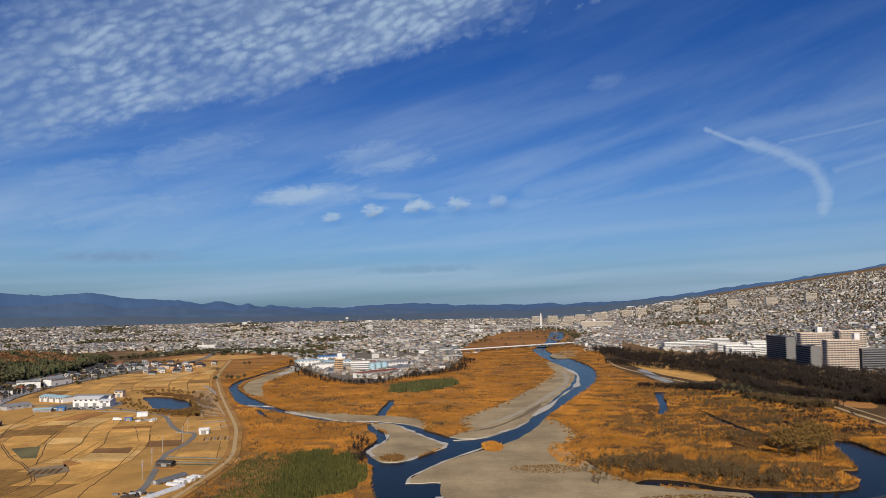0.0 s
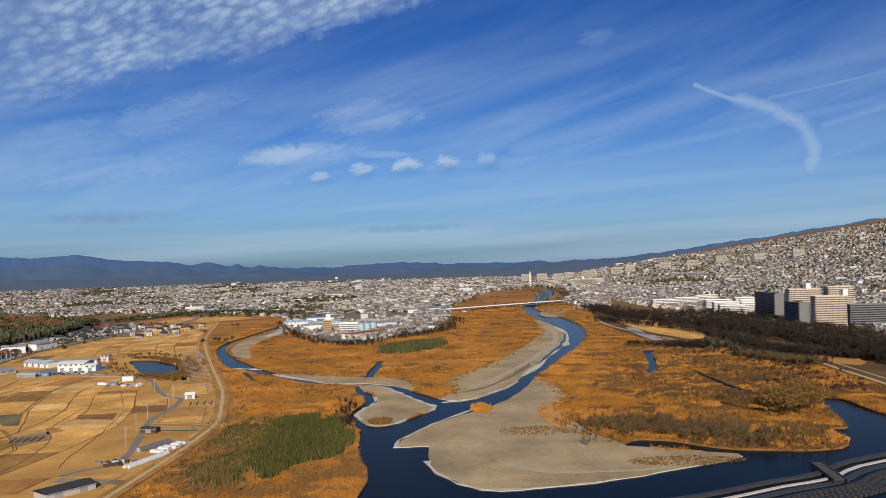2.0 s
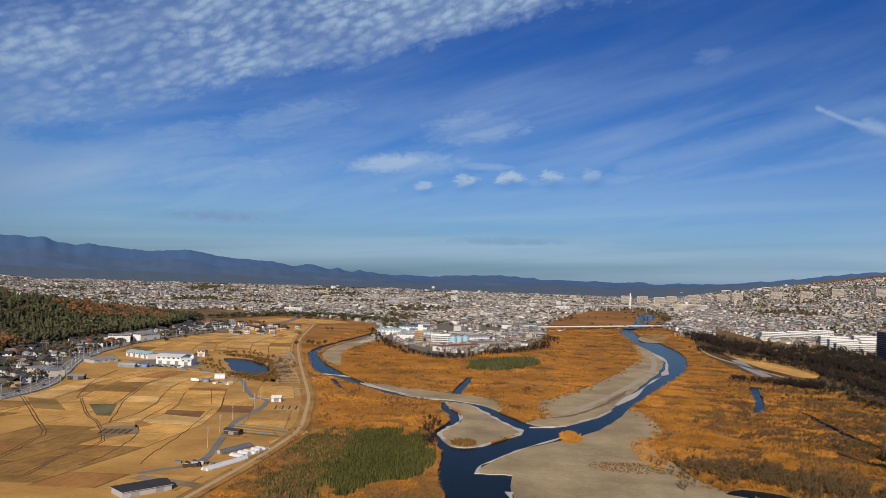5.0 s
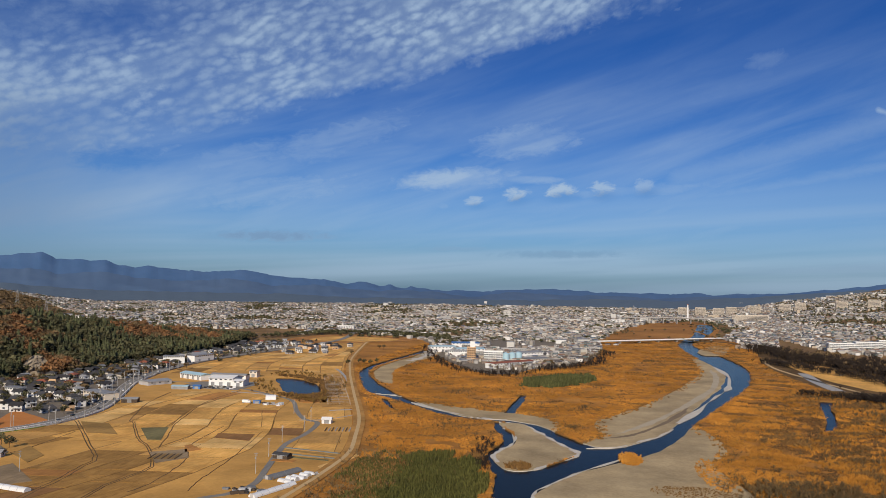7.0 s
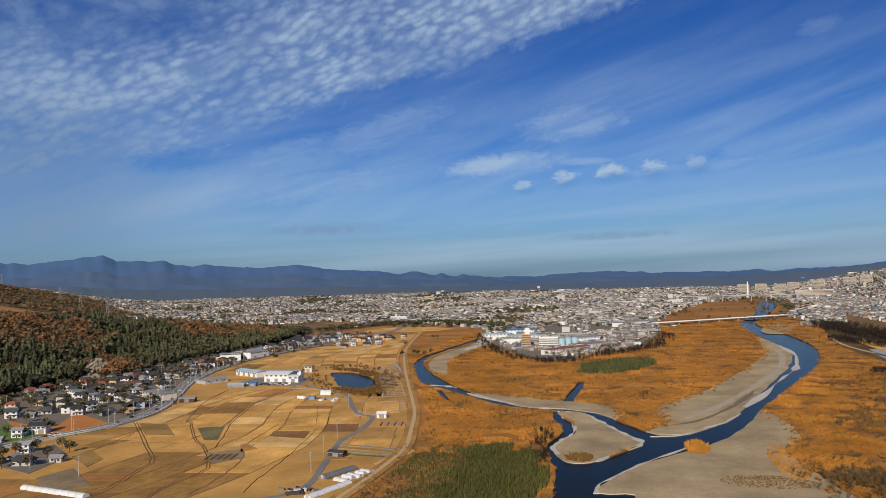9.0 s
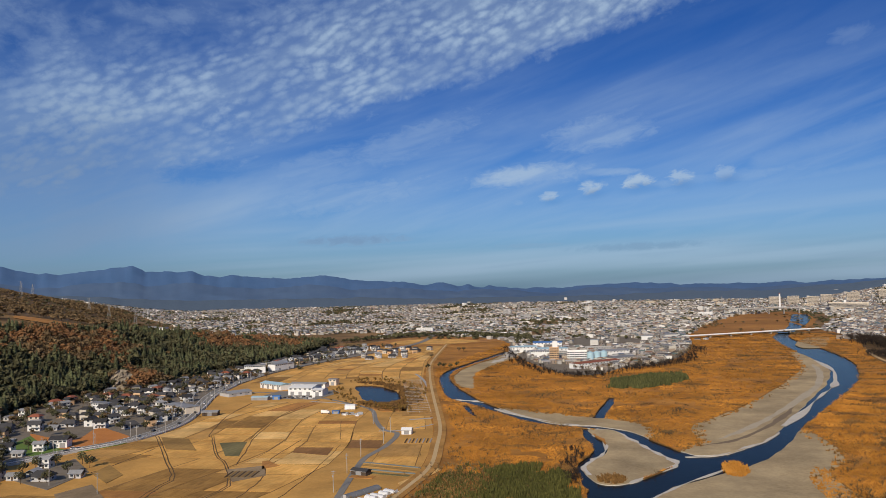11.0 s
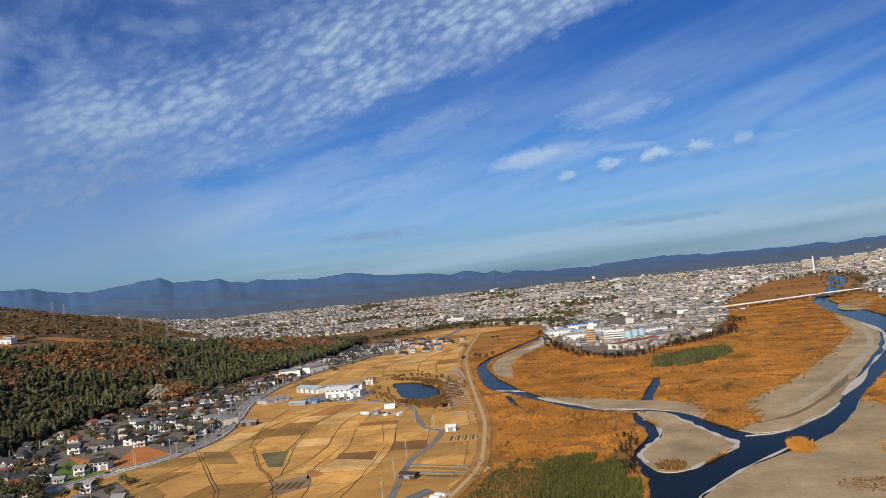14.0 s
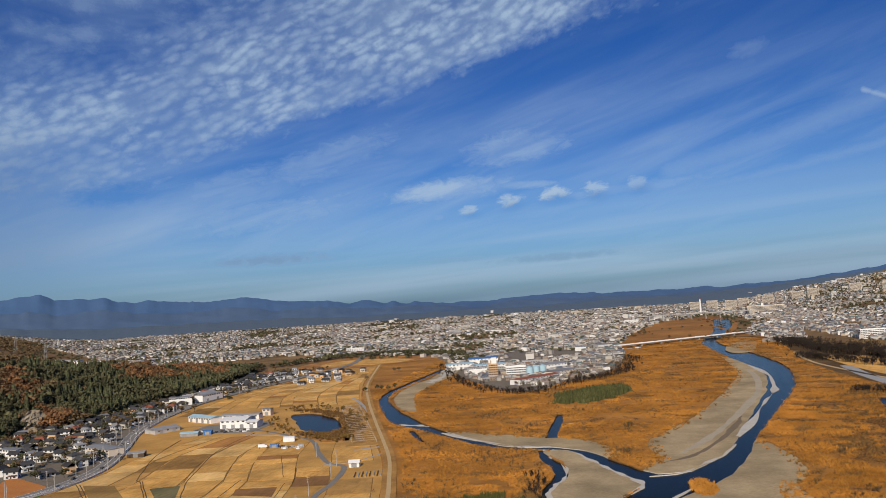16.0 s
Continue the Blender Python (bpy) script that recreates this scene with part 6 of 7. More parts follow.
def build_orchard():
    """Rows of low trellised trees on posts, bare in winter."""
    ob = thing("orchard", -262, 800, 0, None, "bare trellised orchard rows on pale posts", "orchard")
    post = boxes((-0.08, 0.08, -0.08, 0.08, 0, 2.2))
    rail = boxes((-9.5, 9.5, -0.07, 0.07, 1.9, 2.05))
    soil = slab([(-306, 900), (-281, 908), (-219, 740), (-197, 674), (-222, 668), (-244, 730)], -0.3, 0.12)
    part("soil", ([(x + 262, y - 800, z) for x, y, z in soil[0]], soil[1]), M["fallow"], ob, "bare beige orchard soil")
    rnd = random.Random(31)
    n = 20
    hedge_v = [(-9 + 18 * i / n, w * rnd.uniform(0.6, 1.2), z * rnd.uniform(0.6, 1.15)) for i in range(n + 1) for w, z in ((-0.6, 0.15), (-0.4, 0.8), (0.4, 0.8), (0.6, 0.15))]
    hedge = (hedge_v, [(4 * i + k, 4 * i + k + 1, 4 * i + k + 5, 4 * i + k + 4) for i in range(n) for k in range(3)])
    c = None
    a = b = None
    for k in range(24):
        y = 684 + k * 9.2
        x = np.interp(y, [680, 735, 900], [-211, -231, -291])
        r = part("rail", rail if a is None else a, M["concrete"], ob, at=(x + 262, y - 800, 0), turn=19)
        a = a or r.data
        h = part("row_hedge", hedge if c is None else c, M["dull_blade"], ob, at=(x + 262, y - 800, 0), turn=19)
        c = c or h.data
        for s in (-9, 0, 9):
            p = part("post", post if b is None else b, M["concrete"], ob, at=(x + 262 + s, y - 800 + s * 0.34, 0))
            b = b or p.data


build_orchard()

# ---- roadside: rail, wall, poles, cars ----
def along(points, gap, side=0.0):
    """Places and headings every gap metres along a line, set off to one side."""
    line = curve_points(points, step=12)
    run = np.r_[0, np.cumsum(np.linalg.norm(np.diff(line, axis=0), axis=1))]
    out = []
    for s in np.arange(gap / 2, run[-1], gap):
        x, y = np.interp(s, run, line[:, 0]), np.interp(s, run, line[:, 1])
        x2, y2 = np.interp(s + 0.5, run, line[:, 0]), np.interp(s + 0.5, run, line[:, 1])
        a = math.atan2(y2 - y, x2 - x)
        out.append((x - side * math.sin(a), y + side * math.cos(a), math.degrees(a)))
    return out


def build_rail():
    ob = thing("guard_rail", -380, 560, 0, 0, "white guard rail along the raised main road", "guard rail")
    post, beam = boxes((-0.09, 0.09, -0.09, 0.09, 0, 1.0)), boxes((-2.6, 2.6, -0.05, 0.05, 0.55, 0.95))
    a = b = None
    for x, y, turn in along(MAIN_ROAD[1:10], 5.0, -5.3):
        p = part("post", a or post, M["white"], ob, at=(x + 380, y - 560, 1.0))
        q = part("beam", b or beam, M["white"], ob, at=(x + 380, y - 560, 1.0), turn=turn)
        a, b = p.data, q.data
    line = [(x, y) for x, y, _ in along(MAIN_ROAD[1:10], 8.0, -5.9)]
    tagged(ribbon("retaining_wall", line, 0.7, M["pale_concrete"], 1.05, 2, 2.2), "pale concrete retaining wall below the road", "wall", kind="structure")
    for off, name in ((-4.9, "edge_line"), (0.0, "centre_line"), (4.9, "edge_line")):
        line = [(x, y) for x, y, _ in along(MAIN_ROAD[1:11], 12.0, off)]
        tagged(ribbon(name, line, 0.3, M["white"], 1.012, 3, 0.02), "white painted road line", "road marking", kind="structure")


build_rail()


def utility_pole(x, y, turn, tall=11.0):
    ob = thing("utility_pole", x, y, turn, None, "grey concrete utility pole with crossarms", "utility pole", "poles")
    n = 8
    v = [(r * math.cos(6.283 * k / n), r * math.sin(6.283 * k / n), z) for z, r in ((-0.2, 0.2), (tall, 0.13)) for k in range(n)]
    part("shaft", (v, [(k, (k + 1) % n, n + (k + 1) % n, n + k) for k in range(n)] + [tuple(range(n, 2 * n))]), M["concrete"], ob)
    for z, w in ((tall - 0.5, 1.1), (tall - 1.4, 0.9)):
        part("crossarm", boxes((-w, w, -0.07, 0.07, z - 0.07, z + 0.07)), M["tin"], ob)
    v = [(0.38 + 0.24 * math.cos(1.047 * k), 0.24 * math.sin(1.047 * k), z) for z in (tall - 3.4, tall - 2.4) for k in range(6)]
    part("transformer", (v, [(k, (k + 1) % 6, 6 + (k + 1) % 6, 6 + k) for k in range(6)] + [tuple(range(6, 12))]), M["tin"], ob)
    return ob


POLE = utility_pole(-388, 480, 30)
for x, y, turn in along(MAIN_ROAD[2:12], 30, -7.2) + along(MAIN_ROAD[2:10], 34, 8.0) + along(FARM_ROAD[3:11], 42, 3.6) + along([(-395, 400), (-330, 420), (-270, 395)], 40) + along([(-500, 480), (-520, 560), (-530, 640)], 36):
    copy_thing(POLE, pose(x, y, float(height(x, y)), 0, 0, turn + 90))


def car(x, y, turn, paint, label, z):
    ob = thing("car", x, y, turn, z, label, "car", "cars")
    v = [(-2.1, -0.82, 0.3), (2.1, -0.82, 0.3), (2.1, 0.82, 0.3), (-2.1, 0.82, 0.3), (-2.15, -0.85, 0.85), (2.05, -0.85, 0.8), (2.05, 0.85, 0.8), (-2.15, 0.85, 0.85)]
    part("body", (v, [(3, 2, 1, 0), (4, 5, 6, 7), (0, 1, 5, 4), (1, 2, 6, 5), (2, 3, 7, 6), (3, 0, 4, 7)]), M[paint], ob)
    v = [(-1.9, -0.8, 0.83), (1.2, -0.8, 0.81), (1.2, 0.8, 0.81), (-1.9, 0.8, 0.83), (-1.5, -0.66, 1.45), (0.5, -0.66, 1.45), (0.5, 0.66, 1.45), (-1.5, 0.66, 1.45)]
    part("window_glass", (v, [(0, 1, 5, 4), (1, 2, 6, 5), (2, 3, 7, 6), (3, 0, 4, 7)]), M["glass"], ob)
    part("roof", boxes((-1.5, 0.5, -0.66, 0.66, 1.44, 1.5)), M[paint], ob)
    ring = [(0.32 * math.cos(6.283 * k / 10), 0.32 * math.sin(6.283 * k / 10)) for k in range(10)]
    wheel = ([(a, s, b + 0.32) for s in (-0.1, 0.1) for a, b in ring], [tuple(range(9, -1, -1)), tuple(range(10, 20))] + [(k, (k + 1) % 10, 10 + (k + 1) % 10, 10 + k) for k in range(10)])
    data = None
    for a in (-1.3, 1.3):
        for b in (-0.8, 0.8):
            data = part("wheel", data or wheel, M["slate"], ob, at=(a, b, 0)).data
    return ob


def build_cars():
    rnd = random.Random(9)
    models = [car(-393, 505, 60, "white", "white car on the main road", 1.0), car(-392, 640, -60, "slate", "dark grey car on the main road", 1.0), car(-425, 690, 115, "tin", "silver car on the main road", 1.0)]
    for x, y, turn in along(MAIN_ROAD[2:12], 55, -2.4) + along(MAIN_ROAD[2:12], 70, 2.4):
        copy_thing(rnd.choice(models), pose(x, y, 1.0, 0, 0, turn))
    for k in range(26):
        x, y = (rnd.uniform(-425, -398), rnd.uniform(625, 648)) if k < 14 else (rnd.uniform(-395, -340), rnd.uniform(752, 764))
        ob = copy_thing(rnd.choice(models), pose(x, y, float(height(x, y)), 0, 0, rnd.choice((0, 90, 60))))
        ob["label"] = "parked car in a gravel yard"
    truck = thing("box_truck", -291, 673, 5, None, "white box truck parked by the field", "truck")
    part("cargo_box", boxes((-4, 1.5, -1.1, 1.1, 0.7, 3.0)), M["white"], truck)
    part("cab", boxes((1.6, 3.4, -1.05, 1.05, 0.5, 2.4)), M["white"], truck)
    for a in (-3, 2.5):
        part("axle", boxes((a - 0.45, a + 0.45, -1.15, 1.15, 0, 0.9)), M["slate"], truck)
    hall("container", -282.5, 675, 5, 6, 3, 2.4, 0.2, "blue_paint", "blue_paint", "blue container beside the parked truck", 1, 0)


build_cars()

# ---- apartment towers and slabs on the far bank ----
def apartments(x, y, turn, length, depth, floors, bays, mat, label, core=None, group="apartment buildings", storey=2.9, z=None, far=False):
    """A block of flats: body, a balcony for every floor, a window for every bay, a parapet and a lift tower."""
    ob = thing("apartment_block", x, y, turn, z, label, "apartments", group)
    tall = floors * storey
    part("wall", boxes((0, length, 0, depth, -3, tall)), M[mat], ob)
    part("parapet", boxes((-0.15, length + 0.15, -0.15, 0.1, tall, tall + 0.9), (-0.15, length + 0.15, depth - 0.1, depth + 0.15, tall, tall + 0.9), (-0.15, 0.1, 0.1, depth - 0.1, tall, tall + 0.9), (length - 0.1, length + 0.15, 0.1, depth - 0.1, tall, tall + 0.9)), M[mat], ob)
    balcony = boxes((0.3, length - 0.3, -1.5, 0, -0.18, 0.0), (0.3, length - 0.3, -1.5, -1.38, 0, 1.15), (0.3, 0.42, -1.38, 0, 0, 1.15), (length - 0.42, length - 0.3, -1.38, 0, 0, 1.15))
    pane = boxes((-length / bays * 0.4, length / bays * 0.4, -0.06, 0.03, 0.1, 2.2))
    side = boxes((-0.06, 0.03, -depth * 0.16, depth * 0.16, 0.9, 2.1))
    gallery = boxes((-1.2, 0, 0.4, depth - 0.4, -0.15, 0), (-1.2, -1.08, 0.4, depth - 0.4, 0, 1.1))
    fin = boxes((-0.1, 0.1, -1.5, 0, 0, tall))
    made = {}
    for k in range(floors):
        made["balcony"] = part("balcony", made.get("balcony", balcony), M[mat], ob, at=(0, 0, k * storey)).data
        if far:
            made["pane"] = part("window_band", made.get("pane", boxes((1, length - 1, -0.06, 0.03, 0.2, 2.35))), M["glass"], ob, at=(0, 0, k * storey)).data
            continue
        made["gallery"] = part("gallery", made.get("gallery", gallery), M["grey_wall"], ob, at=(0, 0, k * storey)).data
        for b in range(bays):
            made["pane"] = part("window", made.get("pane", pane), M["glass"], ob, at=(length * (b + 0.5) / bays, 0, k * storey)).data
        for c in (0.28, 0.72):
            made["side"] = part("end_window", made.get("side", side), M["glass"], ob, at=(0, depth * c, k * storey)).data
    for b in range(0, 0 if far else bays + 1, 2):
        made["fin"] = part("party_wall", made.get("fin", fin), M[mat], ob, at=(min(max(length * b / bays, 0.4), length - 0.4), 0, 0)).data
    if core is not None:
        part("lift_tower", boxes((core, core + 6.5, 1, 8, tall, tall + 8.5)), M["white"], ob, "white lift tower above the roof")
    return ob


# unlit sides of the towers: shade painted as a dark wall colour
M["shade_grey"] = material("shade_painted_grey", [(0.15, 0.15, 0.155), (0.22, 0.215, 0.21)], 0.12, 1.2, 0.8, 0.15, 0.05)
M["tower_wall"] = material("cream_pink_render", [(0.56, 0.46, 0.37), (0.66, 0.55, 0.45)], 0.1, 1.2, 0.85, 0.15, 0.05)
apartments(480, 1098, 0, 44, 13, 16, 10, "tower_wall", "tall cream apartment tower with balconies", 24, z=1)
apartments(466, 1182, -90, 70, 14, 14, 14, "shade_grey", "wing of the tall apartment tower, shade painted in its grey", None, z=1, far=True)
apartments(460, 1068, -90, 44, 13, 11, 9, "shade_grey", "lower wing stepping back from the front tower, grey painted as shade", None, z=1, far=True)
apartments(474, 1010, 0, 40, 13, 14, 10, "tower_wall", "cream apartment tower standing before the others", 36, z=1)
apartments(530, 1090, 0, 36, 13, 17, 8, "tower_wall", "tall cream apartment tower behind a lower block", None, z=1)
apartments(518, 1010, 0, 76, 12, 10, 16, "shade_grey", "long apartment slab, the towers' shade painted in its grey", None, z=1, far=True)
low = apartments(452, 1290, 0, 46, 11, 5, 12, "white", "white five-storey slab of flats")
for x, y, turn in ((505, 1335, 0), (470, 1370, 0), (528, 1400, 0), (480, 1440, 0), (545, 1470, 0), (400, 1500, 6), (455, 1540, 6), (510, 1590, 6)):
    copy_thing(low, pose(x, y, float(height(x, y)), 0, 0, turn))
big = apartments(430, 2620, -6, 105, 22, 7, 20, "cream", "very long cream building far beyond the bridge", 40, storey=3.4, far=True)


def far_flats():
    first = apartments(330, 3200, 0, 40, 14, 11, 8, "cream", "cream block of flats on the town's skyline", None, "skyline flats", far=True)
    for x, y in ((400, 3260), (455, 3180), (520, 3300), (600, 3250), (690, 3180), (760, 3240), (880, 3150), (960, 3060), (1080, 3090), (1180, 2960), (1300, 2900)):
        copy_thing(first, pose(x, y, float(height(x, y)), 0, 0, (x * 7) % 30 - 15))


far_flats()

# ---- works at the river bend ----
hall("works_hall", -212, 1370, 12, 46, 30, 9, 1.5, "white", "blue_paint", "white works hall with a blue roof", 3, 8)
hall("works_hall", -238, 1290, 24, 40, 24, 8, 1.2, "white", "teal", "white works hall with a pale teal roof", 3, 7)
hall("works_hall", -186, 1245, 20, 44, 24, 9, 1.2, "white", "teal", "white works hall under a pale blue roof", 3, 7)
hall("long_works", -106, 1068, 52, 74, 16, 6.5, 1.2, "white", "red_roof", "long white works building with a red-brown roof", 5, 14)
hall("works_store", -80, 1130, 52, 40, 22, 7, 1.2, "cream", "tin", "cream works store with a sheet roof", 3, 7)
hall("works_hall", -95, 1210, 40, 40, 26, 9, 1.4, "white", "tin", "white works hall near the town's edge", 3, 7)
hall("works_office", -196, 1190, 20, 26, 14, 10, 0.3, "white", "tin", "white works office of three storeys", 2, 8)
apartments(-168, 1104, 8, 12, 11, 7, 4, "orange_wall", "tan eight-storey works tower at the river bend", 4)
apartments(-147, 1118, 8, 26, 12, 5, 8, "white", "white five-storey works block")


def silo(x, y, r, tall, mat, label):
    ob = thing("silo", x, y, 0, None, label, "silo", "silos")
    n = 16
    v = [(q * math.cos(6.283 * k / n), q * math.sin(6.283 * k / n), z) for z, q in ((-0.5, r), (tall, r), (tall + r * 0.35, r * 0.25)) for k in range(n)]
    f = [(j * n + k, j * n + (k + 1) % n, (j + 1) * n + (k + 1) % n, (j + 1) * n + k) for j in range(2) for k in range(n)] + [tuple(range(2 * n, 3 * n))]
    part("shell", (v, f), M[mat], ob)
    part("ladder", boxes((r, r + 0.25, -0.35, 0.35, 0, tall)), M["tin"], ob)
    return ob


one = silo(-118, 1130, 5, 12, "teal", "pale blue steel silo")
for x, y in ((-110, 1139), (-102, 1148), (-128, 1142)):
    copy_thing(one, pose(x, y, 0, 0, 0, 0))

# ---- bridges, weir and river works ----
def bridge(name, a, b, level, width, spans, label, deep=1.6, rail="white"):
    (x0, y0), (x1, y1) = a, b
    length, turn = math.hypot(x1 - x0, y1 - y0), math.degrees(math.atan2(y1 - y0, x1 - x0))
    ob = thing(name, x0, y0, turn, 0, label, "bridge")
    part("deck", boxes((-10, length + 10, -width / 2, width / 2, level - 0.5, level)), M["concrete"], ob)
    for s in (-1, 1):
        part("girder", boxes((-5, length + 5, s * width * 0.3 - 0.4, s * width * 0.3 + 0.4, level - deep - 0.5, level - 0.5)), M["concrete"], ob)
        part("railing", boxes((-10, length + 10, s * (width / 2 - 0.15) - 0.1, s * (width / 2 - 0.15) + 0.1, level, level + 1.1)), M[rail], ob)
    for k in range(1, spans):
        c = length * k / spans
        part("pier", boxes((c - 0.9, c + 0.9, -width * 0.32, width * 0.32, -2, level - deep - 0.5)), M["concrete"], ob)
    for c in (-6, length + 6):
        part("abutment", boxes((c - 4, c + 4, -width / 2, width / 2, -1, level - 0.5)), M["concrete"], ob)


bridge("road_bridge", (14, 1568), (282, 1800), 5.0, 11, 7, "long low white road bridge over the river", 1.0)
bridge("far_bridge", (90, 2500), (420, 2560), 22, 12, 8, "pale viaduct crossing the far flats", 1.0, "concrete")


M["wet"] = material("wet_dark_concrete", [(0.028, 0.028, 0.027), (0.07, 0.067, 0.063)], 0.2, 1.2, 0.5, 0.3, 0.08)


def build_weir():
    """The concrete weir: stepped sills, a foaming apron, rows of blocks, and a steel fish-pass frame across it."""
    sill = [(40, 309), (86, 320), (109, 329), (133, 341), (159, 352), (199, 379), (340, 430)]
    tagged(ribbon("weir_sill", sill, 3.0, M["wet"], 0.1, 4, 2.2), "weathered concrete weir sill across the river", "weir", kind="structure")
    low = [(x + 2.2, y - 6.5) for x, y in sill]
    tagged(ribbon("weir_apron", low, 2.0, M["pale"], -0.5, 4, 1.6), "white water on the lower weir step", "weir", kind="structure")
    lower = [(x + 4.2, y - 12) for x, y in sill]
    tagged(ribbon("weir_step", lower, 3.4, M["wet"], -0.35, 4, 1.6), "lower concrete step of the weir", "weir", kind="structure")
    ob = thing("block_apron", 160, 345, 0, -0.9, "rows of dark concrete blocks below the weir", "blocks")
    data = None
    for r in range(4):
        for x, y, turn in along([(a + 7 + 1.4 * r, b - 18 - 3.4 * r) for a, b in sill[1:]], 3.0):
            data = part("block", data or boxes((-1.0, 1.0, -1.1, 1.1, 0, 1.0)), M["wet"], ob, at=(x - 160, y - 345, 0), turn=turn).data
    fish = thing("fish_pass", 165, 366, -97, -0.2, "dark steel fish-pass frame across the weir", "fish pass")
    for s in (-2.6, 2.6):
        part("side_beam", boxes((-1, 30, s - 0.25, s + 0.25, 0.2, 1.3)), M["wet"], fish)
    for k in range(15):
        part("baffle", boxes((-0.5 + 2 * k, -0.15 + 2 * k, -2.3, 2.3, 0.3, 1.1)), M["wet"], fish)


build_weir()
M["olive_meadow"] = material("olive_meadow_grass", [(0.06, 0.058, 0.016), (0.13, 0.11, 0.03), (0.20, 0.14, 0.045)], 0.03, 0.3, 0.95, 0.5, 0.3, broad=(0.02, 0.6, 1.2))
tagged(ribbon("bank_road", [(290, 830), (318, 760), (330, 715), (325, 655), (318, 575), (308, 500), (300, 440)], 4.0, M["track"], 0.3, thick=0.6), "light brown road along the river bank", "road", kind="structure")
tagged(ribbon("bank_road", [(298, 838), (328, 765), (341, 715), (337, 655), (330, 575), (322, 500)], 2.0, M["track"], 0.3, thick=0.6), "narrow pale path beside the bank road", "path", kind="structure")
tagged(ribbon("ramp", [(262, 1110), (252, 1020), (250, 925)], 14, M["concrete"], 0.12, thick=0.4), "pale concrete ramp down to the flats", "ramp", kind="structure")
tagged(ribbon("park_path", [(255, 1330), (240, 1180), (250, 1050), (275, 900), (300, 850)], 4.5, M["track"], 0.12, thick=0.4), "light dirt path through the riverside park", "path", kind="structure")
for ring, key, label in (([(270, 1240), (320, 1220), (335, 1050), (300, 930), (272, 1000), (265, 1120)], "stubble", "straw-coloured riverside field"), ([(346, 757), (374, 722), (358, 684), (342, 702)], "rusty", "orange-brown plot behind the bank road"),
                         ([(225, 1600), (185, 1480), (172, 1370), (205, 1370), (232, 1480), (250, 1600)], "sand", "bare sandy works yard below the bridge"), ([(262, 885), (310, 900), (345, 880), (338, 800), (312, 740), (296, 680), (262, 650), (248, 690), (252, 800)], "olive_meadow", "olive grass meadow by the river")):
    ring = wobble(curve_points(ring, True, 4), 3, 20)
    tagged(mesh_object("meadow", *slab([tuple(p) for p in ring], -0.3, 0.16), M[key]), label, "field", kind="structure")
for (x0, y0, wx, wy), ring in zip(PLATEAU_FIELDS, PLATEAU_RINGS):
    ring = wobble(ring, 14, 40)
    mid = [(x0, y0, float(height(x0, y0)) + 1.2)]
    tagged(mesh_object("plateau_field", mid + [(x, y, float(height(x, y)) + 0.9) for x, y in ring], [(0, k + 1, (k + 1) % len(ring) + 1) for k in range(len(ring))], M["rusty"]), "orange-brown open field on the plateau", "field", kind="structure")
for ring, key, label in (([(-560, 1395), (-430, 1400), (-345, 1500), (-330, 1560), (-420, 1640), (-540, 1620)], "rusty", "orange-brown fields below the town"), ([(-520, 1450), (-420, 1440), (-360, 1520), (-440, 1580), (-510, 1560)], "stubble", "straw-coloured fields below the town")):
    ring = wobble(curve_points(ring, True, 4), 8, 30)
    z = 0.35 if key == "rusty" else 0.6
    tagged(mesh_object("meadow", [(x, y, float(height(x, y)) + z) for x, y in ring], [tuple(range(len(ring)))], M[key]), label, "field", kind="structure")
scrub("field_edge_trees", "dark trees between the fields and the town", [(-640, 1440), (-560, 1640), (-450, 1690), (-380, 1660), (-300, 1590), (-240, 1420)], 26, 420, 8.5, "green_leaf", [leafy_kit(120 + k, 34, size=0.16) for k in range(4)], 13)
M["land_reed"] = material("brown_reed_flats", [(0.24, 0.11, 0.03), (0.40, 0.175, 0.036), (0.46, 0.225, 0.055)], 0.012, 0.08, 0.95, 0.6, 0.8, broad=(0.006, 0.62, 1.15), stretch=(0.4, 1.4, 1.0))
flat = np.array([(0, 1724), (30, 1800), (70, 2050), (170, 2500), (330, 2650), (345, 2400), (318, 2150), (275, 1900), (285, 1660), (240, 1742)], float)
flat = wobble(curve_points([p for p in flat], True, 5), 6, 60)
tagged(mesh_object("upper_flats", [(x, y, float(height(x, y)) + 0.3) for x, y in flat], [tuple(range(len(flat)))], M["land_reed"]), "orange-brown reed flats above the bridge", "ground", kind="structure")

